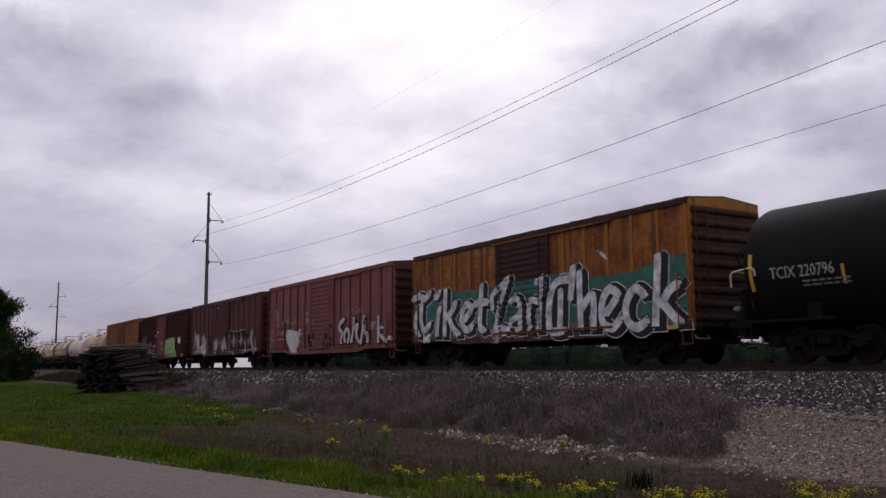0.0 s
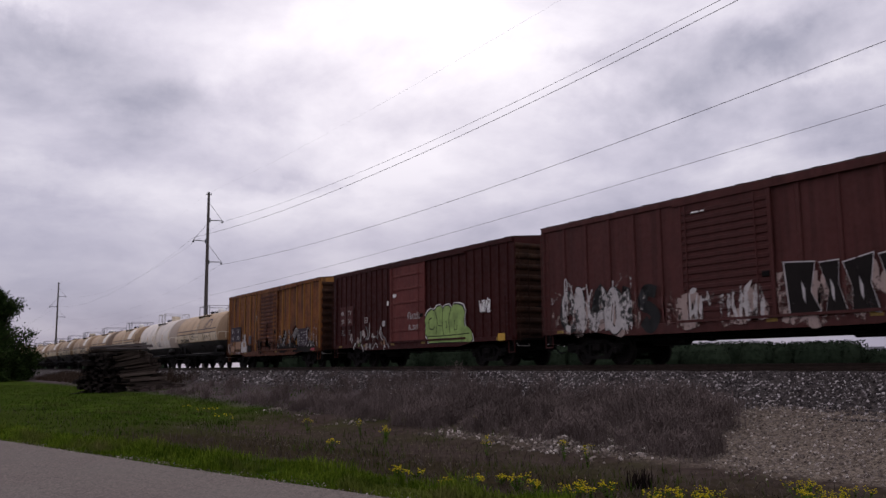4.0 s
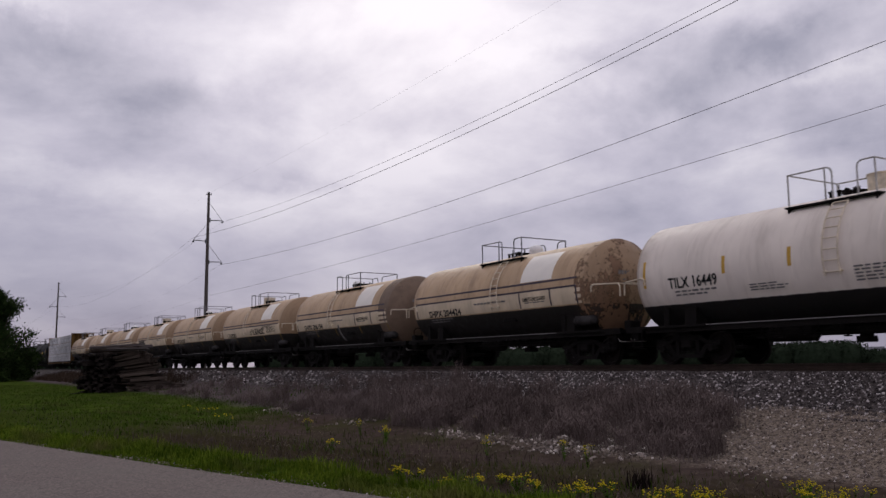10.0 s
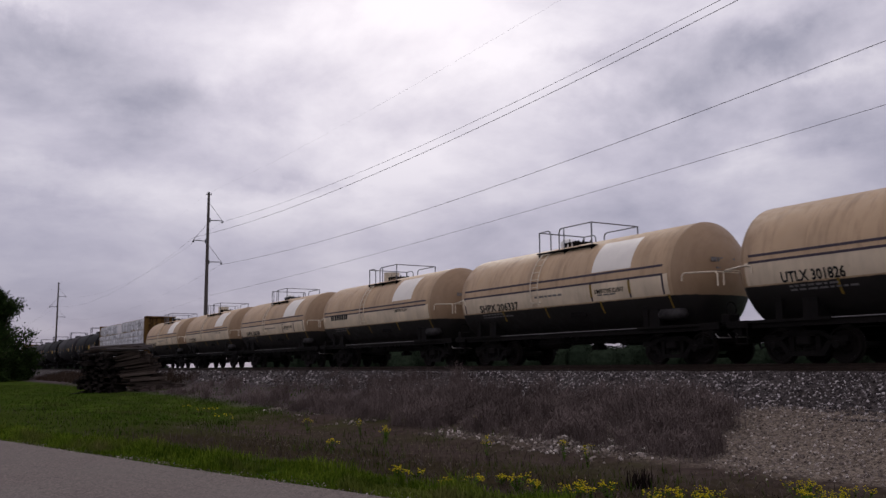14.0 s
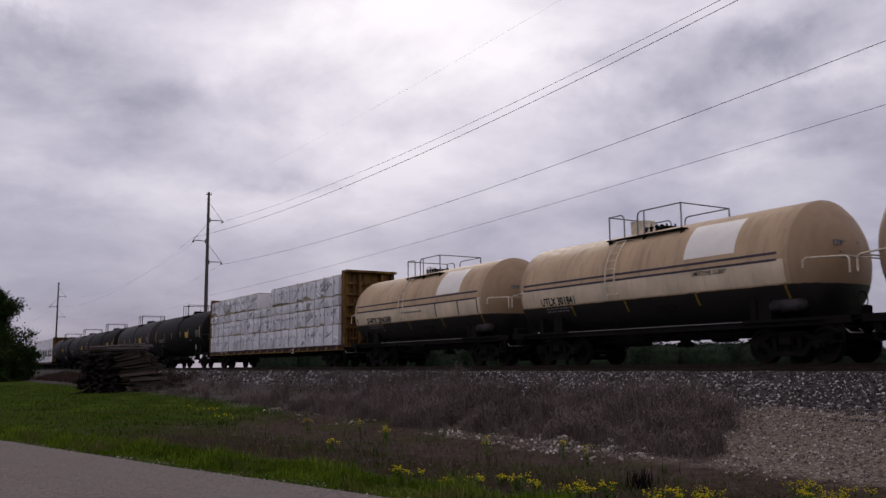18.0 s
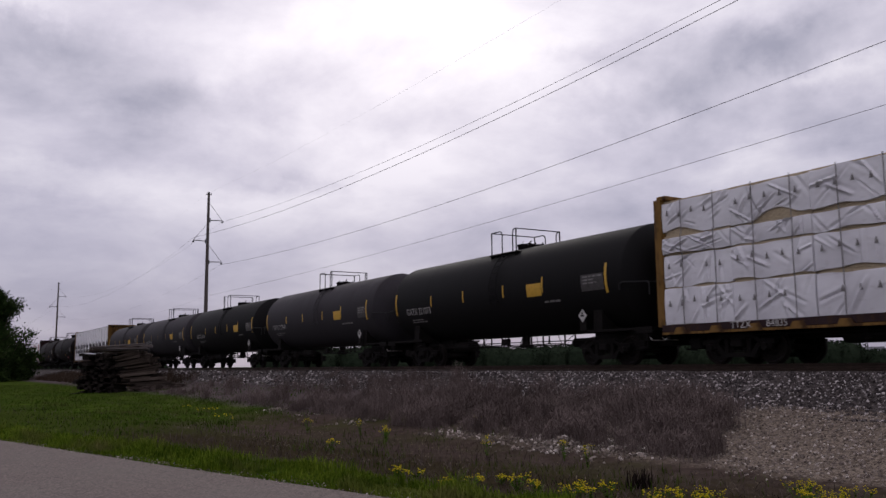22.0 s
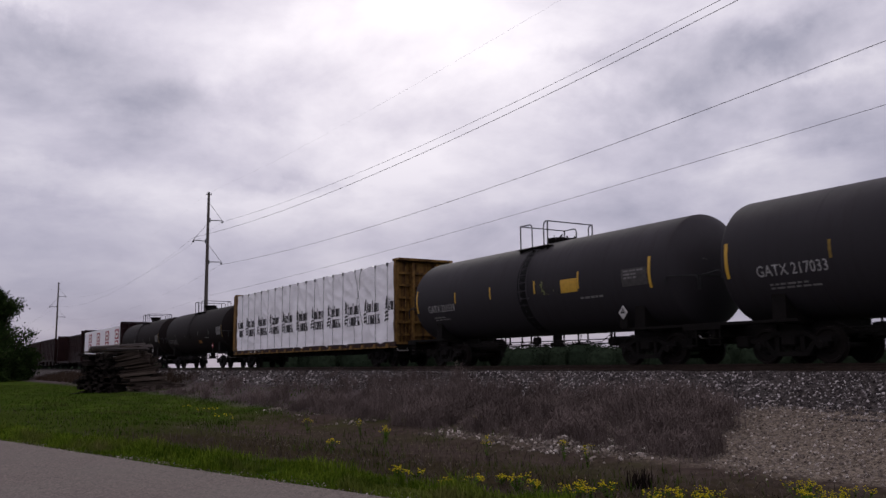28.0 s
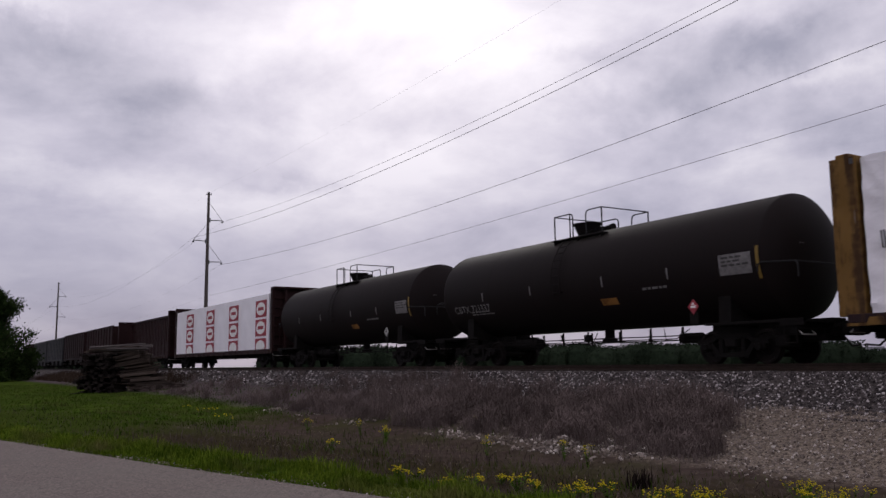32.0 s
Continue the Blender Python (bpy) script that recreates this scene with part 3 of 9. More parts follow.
def letters(text, size, material, name="lettering", bold=0.0, shear=0.0, spacing=1.0, wide=1.0):
    """Flat mesh of built-in lettering, in x (along) and y (up), left aligned at the origin."""
    cu = bpy.data.curves.new(name, "FONT")
    cu.body, cu.size, cu.offset, cu.shear, cu.space_character, cu.resolution_u = text, size, bold, shear, spacing, 2
    ob = bpy.data.objects.new(name, cu)
    me = bpy.data.meshes.new_from_object(ob)
    bpy.data.objects.remove(ob)
    me.materials.clear()
    me.materials.append(material)
    for v in me.vertices:
        v.co.x *= wide
    return me


def on_side(me, x, z, y):
    """Stand a flat mesh upright on the near side of a car (which faces -y)."""
    for v in me.vertices:
        v.co = (x + v.co.x, y - v.co.z, z + v.co.y)
    return me


def on_round(me, x, z, r, zc, proud=0.006):
    """Wrap a flat mesh onto the near side of a round shell of radius r about height zc."""
    a0 = math.asin(max(-0.99, min(0.99, (z - zc) / r)))
    for v in me.vertices:
        a = a0 + v.co.y / r
        v.co = (x + v.co.x, -(r + proud) * math.cos(a), zc + (r + proud) * math.sin(a))
    return me


def band(x0, x1, a0, a1, r, zc, proud=0.006, n=8, side=-1, thick=0.004):
    """A strip of paint or plate on a round shell, from angle a0 to a1 (degrees above the level)."""
    g = G()
    vs, fs = [], []
    for i in range(n + 1):
        a = radians(a0 + (a1 - a0) * i / n)
        for q in (r + proud - thick - 0.01, r + proud):
            for x in (x0, x1):
                vs.append((x, side * q * math.cos(a), zc + q * math.sin(a)))
    for i in range(n):
        k, j = 4 * i, 4 * i + 4
        fs += [(k + 2, k + 3, j + 3, j + 2), (k, j, j + 1, k + 1), (k, k + 2, j + 2, j), (k + 1, j + 1, j + 3, k + 3)]
    fs += [(0, 1, 3, 2), (4 * n, 4 * n + 2, 4 * n + 3, 4 * n + 1)]
    return g.add(vs, fs)

# ================= ground, track, road =================
ROAD_SLOPE, ROAD_Y = 0.258, 7.29


def lerp_table(t, table):
    for (a, p), (b, q) in zip(table[:-1], table[1:]):
        if t <= b:
            k = max(0.0, (t - a) / (b - a))
            return p + (q - p) * k
    return table[-1][1]


DITCH = [(-400, 0.0), (5.0, 0.0), (6.4, -0.10), (8.6, -0.30), (10.6, -0.33), (12.4, -0.12), (13.6, 0.08), (15.3, 0.48), (17.3, 1.02), (21.7, 1.02), (24.5, 0.1), (30, -0.1), (4000, -0.1)]
FLAT = [(-400, 0.0), (8.0, 0.0), (11.5, 0.05), (13.6, 0.2), (15.3, 0.48), (17.3, 1.02), (21.7, 1.02), (24.5, 0.1), (30, -0.1), (4000, -0.1)]


def ground_z(x, y):
    k = min(1.0, max(0.0, (x + 46) / 22))
    z = lerp_table(y, DITCH) * k + lerp_table(y, FLAT) * (1 - k)
    off = y - (ROAD_Y + ROAD_SLOPE * x)
    if off < 0.4:
        z = min(z, 0.0) if off > -12 else z
        z = -0.03 if off < 0 and y < 12 else z * min(1.0, off / 0.4 + 0.02) if y < 12 else z
    if y < 16.5 and off > 0.3:
        z += 0.05 * noise.noise((x * 0.7, y * 0.7, 0)) + 0.025 * noise.noise((x * 2.3, y * 2.3, 4))
    return z


def spaced(stops):
    out = []
    for (a, b, n) in stops:
        out += [a + (b - a) * i / n for i in range(n)]
    return out + [stops[-1][1]]


gx = spaced([(-4000, -600, 8), (-600, -140, 12), (-140, -50, 45), (-50, 6, 140), (6, 60, 18), (60, 4000, 10)])
gy = spaced([(-3000, -200, 6), (-200, -10, 10), (-10, 18, 110), (18, 30, 16), (30, 400, 14), (400, 4500, 10)])
g = G()
nx, ny = len(gx), len(gy)
g.v = [(x, y, ground_z(x, y)) for x in gx for y in gy]
g.f = [(i * ny + j, (i + 1) * ny + j, (i + 1) * ny + j + 1, i * ny + j + 1) for i in range(nx - 1) for j in range(ny - 1)]
thing("ground", g, GROUND, "grassy verge, brown ditch and gravel foot of a railway bank", "ground", kind="structure", smooth=True)

# the road that the camera stands beside
g = G()
vs, fs = [], []
xs = spaced([(-160, 60, 110)])
for x in xs:
    e = ROAD_Y + ROAD_SLOPE * x + 0.10 * noise.noise((x * 0.9, 0, 0)) + 0.05 * noise.noise((x * 3.1, 2, 0))
    for d, z in ((0.0, -0.05), (-0.05, 0.012), (-3.2, 0.06), (-6.4, 0.012), (-6.45, -0.05)):
        vs.append((x, e + d, z))
for i in range(len(xs) - 1):
    for j in range(4):
        k = i * 5 + j
        fs.append((k, k + 5, k + 6, k + 1))
g.add(vs, fs)
thing("road", g, ROAD, "worn grey asphalt lane with a ragged grassy edge", "road", kind="structure", smooth=True)

# ballast bed: a shaped bank, with loose stones on the near shoulder
g = G()
prof = [(D - 4.2, 0.42), (D - 2.3, 1.20), (D - 1.7, 1.31), (D + 1.7, 1.31), (D + 2.3, 1.2), (D + 4.4, 0.3)]
xs = spaced([(-900, -120, 26), (-120, 20, 180), (20, 300, 12)])
vs, fs = [], []
for x in xs:
    for y, z in prof:
        vs.append((x, y + 0.06 * noise.noise((x * 1.3, y, 1)), z + 0.035 * noise.noise((x * 1.7, y * 2, 7))))
n = len(prof)
for i in range(len(xs) - 1):
    for j in range(n - 1):
        k = i * n + j
        fs.append((k, k + n, k + n + 1, k + 1))
g.add(vs, fs)
thing("ballast_bed", g, BED, "grey crushed stone ballast bed under the track", "ballast", kind="structure")

rng = random.Random(7)
ROCK = [(-1, 0, 0), (1, 0, 0), (0, -1, 0), (0, 1, 0), (0, 0, -1), (0, 0, 1)]
ROCK_F = [(0, 2, 5), (2, 1, 5), (1, 3, 5), (3, 0, 5), (2, 0, 4), (1, 2, 4), (3, 1, 4), (0, 3, 4)]
CUBE = [(sx, sy, sz) for sx in (-1, 1) for sy in (-1, 1) for sz in (-1, 1)]
CUBE_F = [(0, 1, 3, 2), (4, 6, 7, 5), (0, 4, 5, 1), (2, 3, 7, 6), (0, 2, 6, 4), (1, 5, 7, 3)]


def stones(count, place, size, name, material, label):
    g = G()
    for _ in range(count):
        x, y, z = place()
        s = size * rng.uniform(0.55, 1.45)
        turn = Euler((rng.uniform(0, 6), rng.uniform(0, 6), rng.uniform(0, 6))).to_matrix()
        base, faces = (CUBE, CUBE_F) if rng.random() < 0.6 else (ROCK, ROCK_F)
        k = s * (0.62 if base is CUBE else 1.0)
        sq = (rng.uniform(0.6, 1.1) * k, rng.uniform(0.6, 1.1) * k, rng.uniform(0.5, 0.9) * k)
        vs = [turn @ Vector((a * sq[0] * rng.uniform(0.75, 1.2), b * sq[1] * rng.uniform(0.75, 1.2), c * sq[2] * rng.uniform(0.75, 1.2))) + Vector((x, y, z)) for a, b, c in base]
        g.add(vs, faces)
    return thing(name, g, material, label, "stones", kind="stuff")


def on_ballast():
    x = -4 - 40 * rng.random() ** 1.7
    y = rng.uniform(D - 4.4, D - 1.9)
    z = lerp_table(y, prof) + rng.uniform(-0.015, 0.035)
    return x, y, z


stones(38000, on_ballast, 0.034, "ballast_stones", BALLAST, "loose grey and rusty ballast stones on the bank")


def on_ballast_far():
    x = rng.uniform(-110, -40)
    y = rng.uniform(D - 3.6, D - 1.9)
    return x, y, lerp_table(y, prof) + rng.uniform(-0.01, 0.05)


stones(2500, on_ballast_far, 0.075, "ballast_stones", BALLAST, "loose grey ballast stones farther along the bank")


def on_gravel():
    while True:
        x, y = rng.uniform(-17, -3.5), rng.uniform(11.0, 16.2)
        if y + 0.6 * noise.noise((x * 0.6, y * 0.6, 4)) + rng.uniform(-0.35, 0.35) > 11.7:
            return x, y, ground_z(x, y) + rng.uniform(-0.008, 0.012)


stones(11000, on_gravel, 0.027, "gravel_stones", GRAVEL, "pale crushed gravel scattered at the foot of the bank")


def on_rubble():
    while True:
        x = rng.uniform(-32, -11)
        if noise.noise((x * 0.55, 3, 9)) + (0.35 if -19.5 < x < -12 else -0.2) > rng.uniform(-0.2, 0.5):
            break
    y = 12.0 + rng.gauss(0, 0.4) + 0.3 * noise.noise((x * 0.5, 0, 3))
    return x, y, ground_z(x, y) + rng.uniform(-0.01, 0.03)


stones(800, on_rubble, 0.05, "gravel_stones", GRAVEL, "pale broken stones strewn along the ditch edge")

def on_mound():
    a, d = rng.uniform(0, 6.3), abs(rng.gauss(0, 0.42))
    x, y = -14.5 + math.cos(a) * d * 1.1, 11.85 + math.sin(a) * d * 0.7
    return x, y, ground_z(x, y) + max(0.0, 0.22 - 0.3 * d) * rng.random() + 0.005


stones(420, on_mound, 0.05, "gravel_mound", GRAVEL, "low mound of pale broken stone at the ditch edge")


def on_shoulder():
    x = -3 - 30 * rng.random() ** 1.6
    y = ROAD_Y + ROAD_SLOPE * x + rng.gauss(0.02, 0.16)
    return x, y, max(0.0, ground_z(x, y)) + 0.012


stones(2200, on_shoulder, 0.012, "shoulder_pebbles", GRAVEL, "small pale pebbles along the ragged road edge")

# rails and ties
for i, y in enumerate((D - 0.75, D + 0.75)):
    g = G()
    g.prism([(-0.07, -0.17), (0.07, -0.17), (0.07, -0.15), (0.012, -0.12), (0.012, -0.045), (0.036, -0.03), (0.036, 0), (-0.036, 0), (-0.036, -0.03), (-0.012, -0.045), (-0.012, -0.12), (-0.07, -0.15)], "x", -900, 300)
    thing("rail", g, RAIL_MAT, "rusty steel rail with a worn bright head", "rail", group="rails of the track", m=pose(0, y, RAIL))
tie = G().box(-0.115, 0.115, -1.3, 1.3, -0.18, 0, 0.015).mesh("tie", TIE_WOOD)
for i in range(190):
    x = 10 - i * 0.53
    thing("railway_tie", tie, TIE_WOOD, "dark creosoted wooden tie bedded in ballast", "tie", group="ties under the track", m=pose(x + rng.uniform(-0.02, 0.02), D + rng.uniform(-0.05, 0.05), RAIL - 0.165, 0, 0, rng.uniform(-1, 1)))

# ================= power line =================
POLE_Y = 25.5
ARMS = [(15.35, 1, "upper"), (13.1, -1, "middle"), (10.95, 1, "lower")]


def power_pole(x, up=0.0):
    e = thing("power_pole", None, None, "tall grey wooden power pole with three braced arms", "utility pole", group="poles along the railway", m=pose(x, POLE_Y, up))
    part("shaft", G().cyl((0, 0, -0.3 - up), (0, 0, 19.75), 0.24, 12, 0.125), POLE_WOOD, e, smooth=True)
    part("cap", G().cyl((0, 0, 19.75), (0, 0, 19.85), 0.2, 10, 0.08), STEEL, e, "small metal cap")
    part("shield_bracket", G().box(-0.05, 0.05, -0.3, 0.3, 19.55, 19.63).box(-0.04, 0.04, 0.24, 0.3, 19.6, 19.8), STEEL, e)
    for h, s, _ in ARMS:
        z = h + 1.5
        arm = part("arm", G().cyl((0, 0.1 * s, z), (0, 1.55 * s, z + 0.06), 0.055, 8, 0.045), STEEL, e)
        part("bracket", G().box(-0.1, 0.1, min(0.08 * s, 0.24 * s), max(0.08 * s, 0.24 * s), z - 0.22, z + 0.22), STEEL, arm)
        part("brace", G().cyl((0, 0.14 * s, z + 1.75), (0, 1.45 * s, z + 0.12), 0.022, 6), STEEL, arm, "thin steel brace rod")
        g = G()
        for k in range(4):
            g.cyl((0.09 * k - 0.14, 1.5 * s, z - 0.12), (0.09 * k - 0.09, 1.5 * s, z - 0.12), 0.085, 8)
        g.cyl((-0.3, 1.5 * s, z - 0.12), (0.3, 1.5 * s, z - 0.12), 0.03, 6).cyl((0, 1.5 * s, z), (0, 1.5 * s, z - 0.12), 0.03, 6)
        part("insulator", g, PORCELAIN, arm, "grey disc insulator string")
    return e


POLES = (-309.8, -199.2, -88.8, 21.6)
for x in POLES:
    power_pole(x, 2.45 if x > 0 else 0.0)


def wire(name, y, z, rise, sag, r=0.014, label="thin power conductor between the poles"):
    """Cables hang between the poles; the next pole to the east stands higher."""
    for k, (a, b) in enumerate(zip(POLES[:-1], POLES[1:])):
        up = rise if k == len(POLES) - 2 else 0.0
        pts = []
        for i in range(41):
            u = i / 40
            pts.append((a + (b - a) * u, y, z + up * u - 4 * sag * u * (1 - u)))
        thing(name, G().tube(pts, r * 0.9 if up or rise == 0 else r * 0.34, 5), WIRE, label, "cable", group="wires of the power line")


wire("power_line", POLE_Y + 1.45, 16.77, 2.77, 2.47, 0.013)
wire("power_line", POLE_Y - 1.45, 14.93, 2.75, 2.63, 0.016)
wire("power_line", POLE_Y + 1.50, 12.24, 2.64, 2.09, 0.014)
wire("power_line", POLE_Y + 0.25, 8.92, 2.06, 0.81, 0.010, "thin low line wire between the poles")
wire("shield_wire", POLE_Y, 19.78, 1.38, 1.60, 0.003, "hair-thin shield wire at the pole tops")

# ================= vegetation =================


def blade(g, x, y, z, h, lean, az, w=0.008):
    dx, dy = math.cos(az), math.sin(az)
    px, py = -dy * w, dx * w
    m = (x + dx * lean * 0.35, y + dy * lean * 0.35, z + h * 0.6)
    t = (x + dx * lean, y + dy * lean, z + h)
    g.add([(x - px, y - py, z), (x + px, y + py, z), (m[0] + px * 0.7, m[1] + py * 0.7, m[2]), (m[0] - px * 0.7, m[1] - py * 0.7, m[2]), t], [(0, 1, 2, 3), (3, 2, 4)])


g = G()
for _ in range(56000):      # tall verge grass beside the road
    x = -3 - 27 * rng.random() ** 1.4
    off = abs(rng.gauss(0, 1.05)) + 0.02 - 0.16 * rng.random() * max(0.0, noise.noise((x * 1.7, 0, 31)) + 0.2)
    if noise.noise((x * 0.9, off * 0.9, 17)) + 0.35 * noise.noise((x * 3, off * 3, 2)) < (off - 1.4) * 0.6 - 0.12:
        continue
    y = ROAD_Y + ROAD_SLOPE * x + off
    clump = 0.3 + 1.2 * max(0.0, noise.noise((x * 1.6, y * 1.6, 3)) + 0.3)
    if off > 2.7:
        continue
    h = rng.uniform(0.05, 0.26) * clump * (1.0 if off < 1.8 else 0.7) * min(1.0, 0.35 + off * 1.4)
    blade(g, x, y, ground_z(x, y) - 0.01, h, h * rng.uniform(0.1, 0.7), rng.uniform(0, 6.3), 0.006 + 0.003 * rng.random())
thing("verge_grass", g, GRASS, "fresh green grass tufts along the road edge", "grass", kind="stuff")

g = G()
for _ in range(50000):      # field grass to the west
    x = -18 - 75 * rng.random() ** 1.3
    y = ROAD_Y + ROAD_SLOPE * x + rng.random() * (16.2 - ROAD_Y - ROAD_SLOPE * x)
    if x + 1.1 * y + 4 * noise.noise((x * 0.3, y * 0.3, 1)) > -17:
        continue
    off = y - (ROAD_Y + ROAD_SLOPE * x) + 0.8 * noise.noise((x * 0.4, y * 0.8, 21))
    if off < 5.2 and rng.random() < (0.35 if x < -21 else 0.8):
        continue
    h = rng.uniform(0.03, 0.10) + 0.14 * max(0.0, noise.noise((x * 0.5, y * 0.5, 6)))
    blade(g, x, y, ground_z(x, y) - 0.01, h, h * rng.uniform(0.2, 1.1), rng.uniform(0, 6.3), 0.006 + 0.008 * rng.random())
thing("field_grass", g, OLIVE, "rough green grass on the field below the railway", "grass", kind="stuff")


def weed(g, x, y, z, h):
    """One dead stalk, bent over, with side twigs and a scrap of seed head."""
    az = rng.uniform(0, 6.3)
    lean = h * rng.random() ** 1.5 * 0.9
    w = rng.uniform(0.003, 0.007)
    blade(g, x, y, z, h, lean, az, w)
    for _ in range(3):
        k = rng.uniform(0.25, 1.0)
        b, s = rng.uniform(0, 6.3), h * rng.uniform(0.14, 0.40)
        px, py, pz = x + math.cos(az) * lean * k * k, y + math.sin(az) * lean * k * k, z + h * k
        blade(g, px, py, pz, s * rng.uniform(0.3, 1.0), s * 0.7, b, w)
    if rng.random() < 0.35:
        px, py, pz, s = x + math.cos(az) * lean, y + math.sin(az) * lean, z + h, rng.uniform(0.008, 0.02)
        g.add([(px - s, py, pz), (px, py - s, pz - s), (px + s, py, pz), (px, py + s, pz + s)], [(0, 1, 2, 3)])


g = G()
tussocks = []
for _ in range(1100):        # tussocks on the slope, of very uneven height
    x = -11.0 - 47 * rng.random() ** 1.4
    y = rng.uniform(12.0, 15.7 if x > -26 else 17.2)
    if x > -11.0 - (y - 12.0) * 0.52 + 0.7 * noise.noise((x * 0.9, y * 1.4, 2)) + rng.gauss(0, 0.15):
        continue
    if x < -32 and rng.random() < 0.6 + 0.25 * (x < -38):
        continue
    hump = noise.noise((x * 0.45, y * 0.6, 9)) + 0.6 * noise.noise((x * 1.3, y * 1.3, 5))
    tussocks.append((x, y, (0.44 + 0.42 * hump + rng.uniform(-0.14, 0.20)) * (1.0 if x > -30 else 0.75), rng.uniform(0.16, 0.42)))
for _ in range(36000):
    cx, cy, ch, spread = rng.choice(tussocks)
    a, d = rng.uniform(0, 6.3), spread * rng.random() ** 0.6
    x, y = cx + math.cos(a) * d, cy + math.sin(a) * d * 0.8
    h = ch * (1.05 - 0.45 * (d / spread) ** 2) + rng.uniform(-0.08, 0.08)
    weed(g, x, y, ground_z(x, y) - 0.02, min(1.0, max(0.10, h)))
thing("dead_weeds", g, DRY, "dense thicket of dead brown weeds on the bank", "weeds", kind="stuff")
g = G()
for _ in range(7000):       # thinner growth farther along the foot of the bank
    x, y = rng.uniform(-122, -58), rng.uniform(13.2, 16.6)
    h = 0.35 + 0.35 * noise.noise((x * 0.3, y * 0.5, 9)) + rng.uniform(0.0, 0.35)
    blade(g, x, y, ground_z(x, y) - 0.02, max(0.15, h), h * rng.uniform(0.1, 0.6), rng.uniform(0, 6.3), rng.uniform(0.01, 0.03))
thing("dead_weeds", g, DEAD, "dark dead growth farther along the bank", "weeds", kind="stuff")

g = G()
for _ in range(12000):      # matted dead stalks in the ditch
    x = -7 - 40 * rng.random() ** 1.2
    y = rng.uniform(ROAD_Y + ROAD_SLOPE * x + 1.5, 12.6)
    off = y - (ROAD_Y + ROAD_SLOPE * x)
    if off < 1.5 or off > 6.5 + max(0.0, x + 26) or (x > -12 and y > 11.3) or (x < -20 and rng.random() < 0.7):
        continue
    h = rng.uniform(0.04, 0.16)
    blade(g, x, y, ground_z(x, y) - 0.005, h, rng.uniform(0.05, 0.25), rng.uniform(0, 6.3), 0.006)
thing("dead_stalks", g, MATTED, "short matted dead stalks on the ditch floor", "weeds", kind="stuff")


g, g2 = G(), G()
for _ in range(9000):      # scattered green tufts and pale litter in the ditch
    x = -6 - 42 * rng.random() ** 1.2
    y = rng.uniform(6.4, 12.4)
    off = y - (ROAD_Y + ROAD_SLOPE * x)
    if off < 1.2 or (x > -12 and y > 11.2):
        continue
    n0 = noise.noise((x * 0.45, y * 0.7, 12)) + 0.4 * noise.noise((x * 1.5, y * 1.5, 3))
    if n0 > 0.12 or rng.random() < 0.10:
        h = rng.uniform(0.05, 0.2)
        blade(g, x, y, ground_z(x, y) - 0.01, h, h * rng.uniform(0.2, 1.0), rng.uniform(0, 6.3), 0.007)
    elif rng.random() < 0.5:
        h = rng.uniform(0.01, 0.06)
        blade(g2, x, y, ground_z(x, y) - 0.003, h, rng.uniform(0.06, 0.22), rng.uniform(0, 6.3), 0.005)
thing("ditch_grass", g, OLIVE, "sparse olive grass tufts on the ditch floor", "grass", kind="stuff")
thing("straw_litter", g2, STRAW, "pale dead straw lying in the ditch", "straw", kind="stuff")


def flower_plant(x, y, h, n, spread, name="yellow_wildflower"):
    z = ground_z(x, y) - 0.01
    e = thing(name, None, None, "wild mustard plant with small bright yellow flower heads", "wildflower", group="yellow wildflowers in the ditch", m=pose(x, y, z))
    stems, heads, leaves = G(), G(), G()
    for i in range(n):
        a, d = rng.uniform(0, 6.3), spread * rng.random() ** 0.6
        tx, ty, tz = math.cos(a) * d, math.sin(a) * d, h * rng.uniform(0.7, 1.1)
        stems.tube([(tx * 0.15, ty * 0.15, 0), (tx * 0.6, ty * 0.6, tz * 0.55), (tx, ty, tz)], 0.003, 4)
        for _ in range(9):
            bx, by, bz = tx + rng.gauss(0, 0.026), ty + rng.gauss(0, 0.026), tz + rng.gauss(0.0, 0.018)
            s = rng.uniform(0.008, 0.016)
            heads.add([(bx - s, by, bz), (bx, by - s, bz + s * 0.4), (bx + s, by, bz), (bx, by + s, bz + s * 0.4), (bx, by, bz + s)], [(0, 1, 4), (1, 2, 4), (2, 3, 4), (3, 0, 4), (0, 3, 2, 1)])
        for _ in range(9):
            k = rng.uniform(0.05, 0.9)
            blade(leaves, tx * k, ty * k, tz * k, 0.03, rng.uniform(0.05, 0.12), rng.uniform(0, 6.3), 0.013)
    part("stem", stems, STEM, e)["kind"] = "stuff"
    part("foliage", leaves, STEM, e)["kind"] = "stuff"
    part("blossom", heads, FLOWER, e, "clustered tiny yellow flowers")["kind"] = "stuff"
    return e


NEAR_HEADS = ((-11.75, 6.35), (-11.6, 6.6), (-10.3, 6.35), (-10.32, 6.75), (-10.45, 7.36), (-9.72, 7.1), (-9.4, 7.2), (-8.95, 7.4), (-9.14, 7.7), (-8.74, 7.55), (-8.84, 7.95), (-7.75, 7.7),
              (-7.8, 8.0), (-7.8, 8.3), (-7.4, 8.0), (-7.5, 8.35), (-7.15, 8.05), (-7.38, 9.97), (-6.93, 9.52), (-6.6, 9.2), (-6.62, 9.5), (-6.5, 9.75))
for x, y in NEAR_HEADS:
    big = x > -7.45 and y > 9
    flower_plant(x, y, 0.01 - ground_z(x, y) + rng.uniform(-0.05, 0.03), 9 if big else 6, 0.24 if big else 0.17)
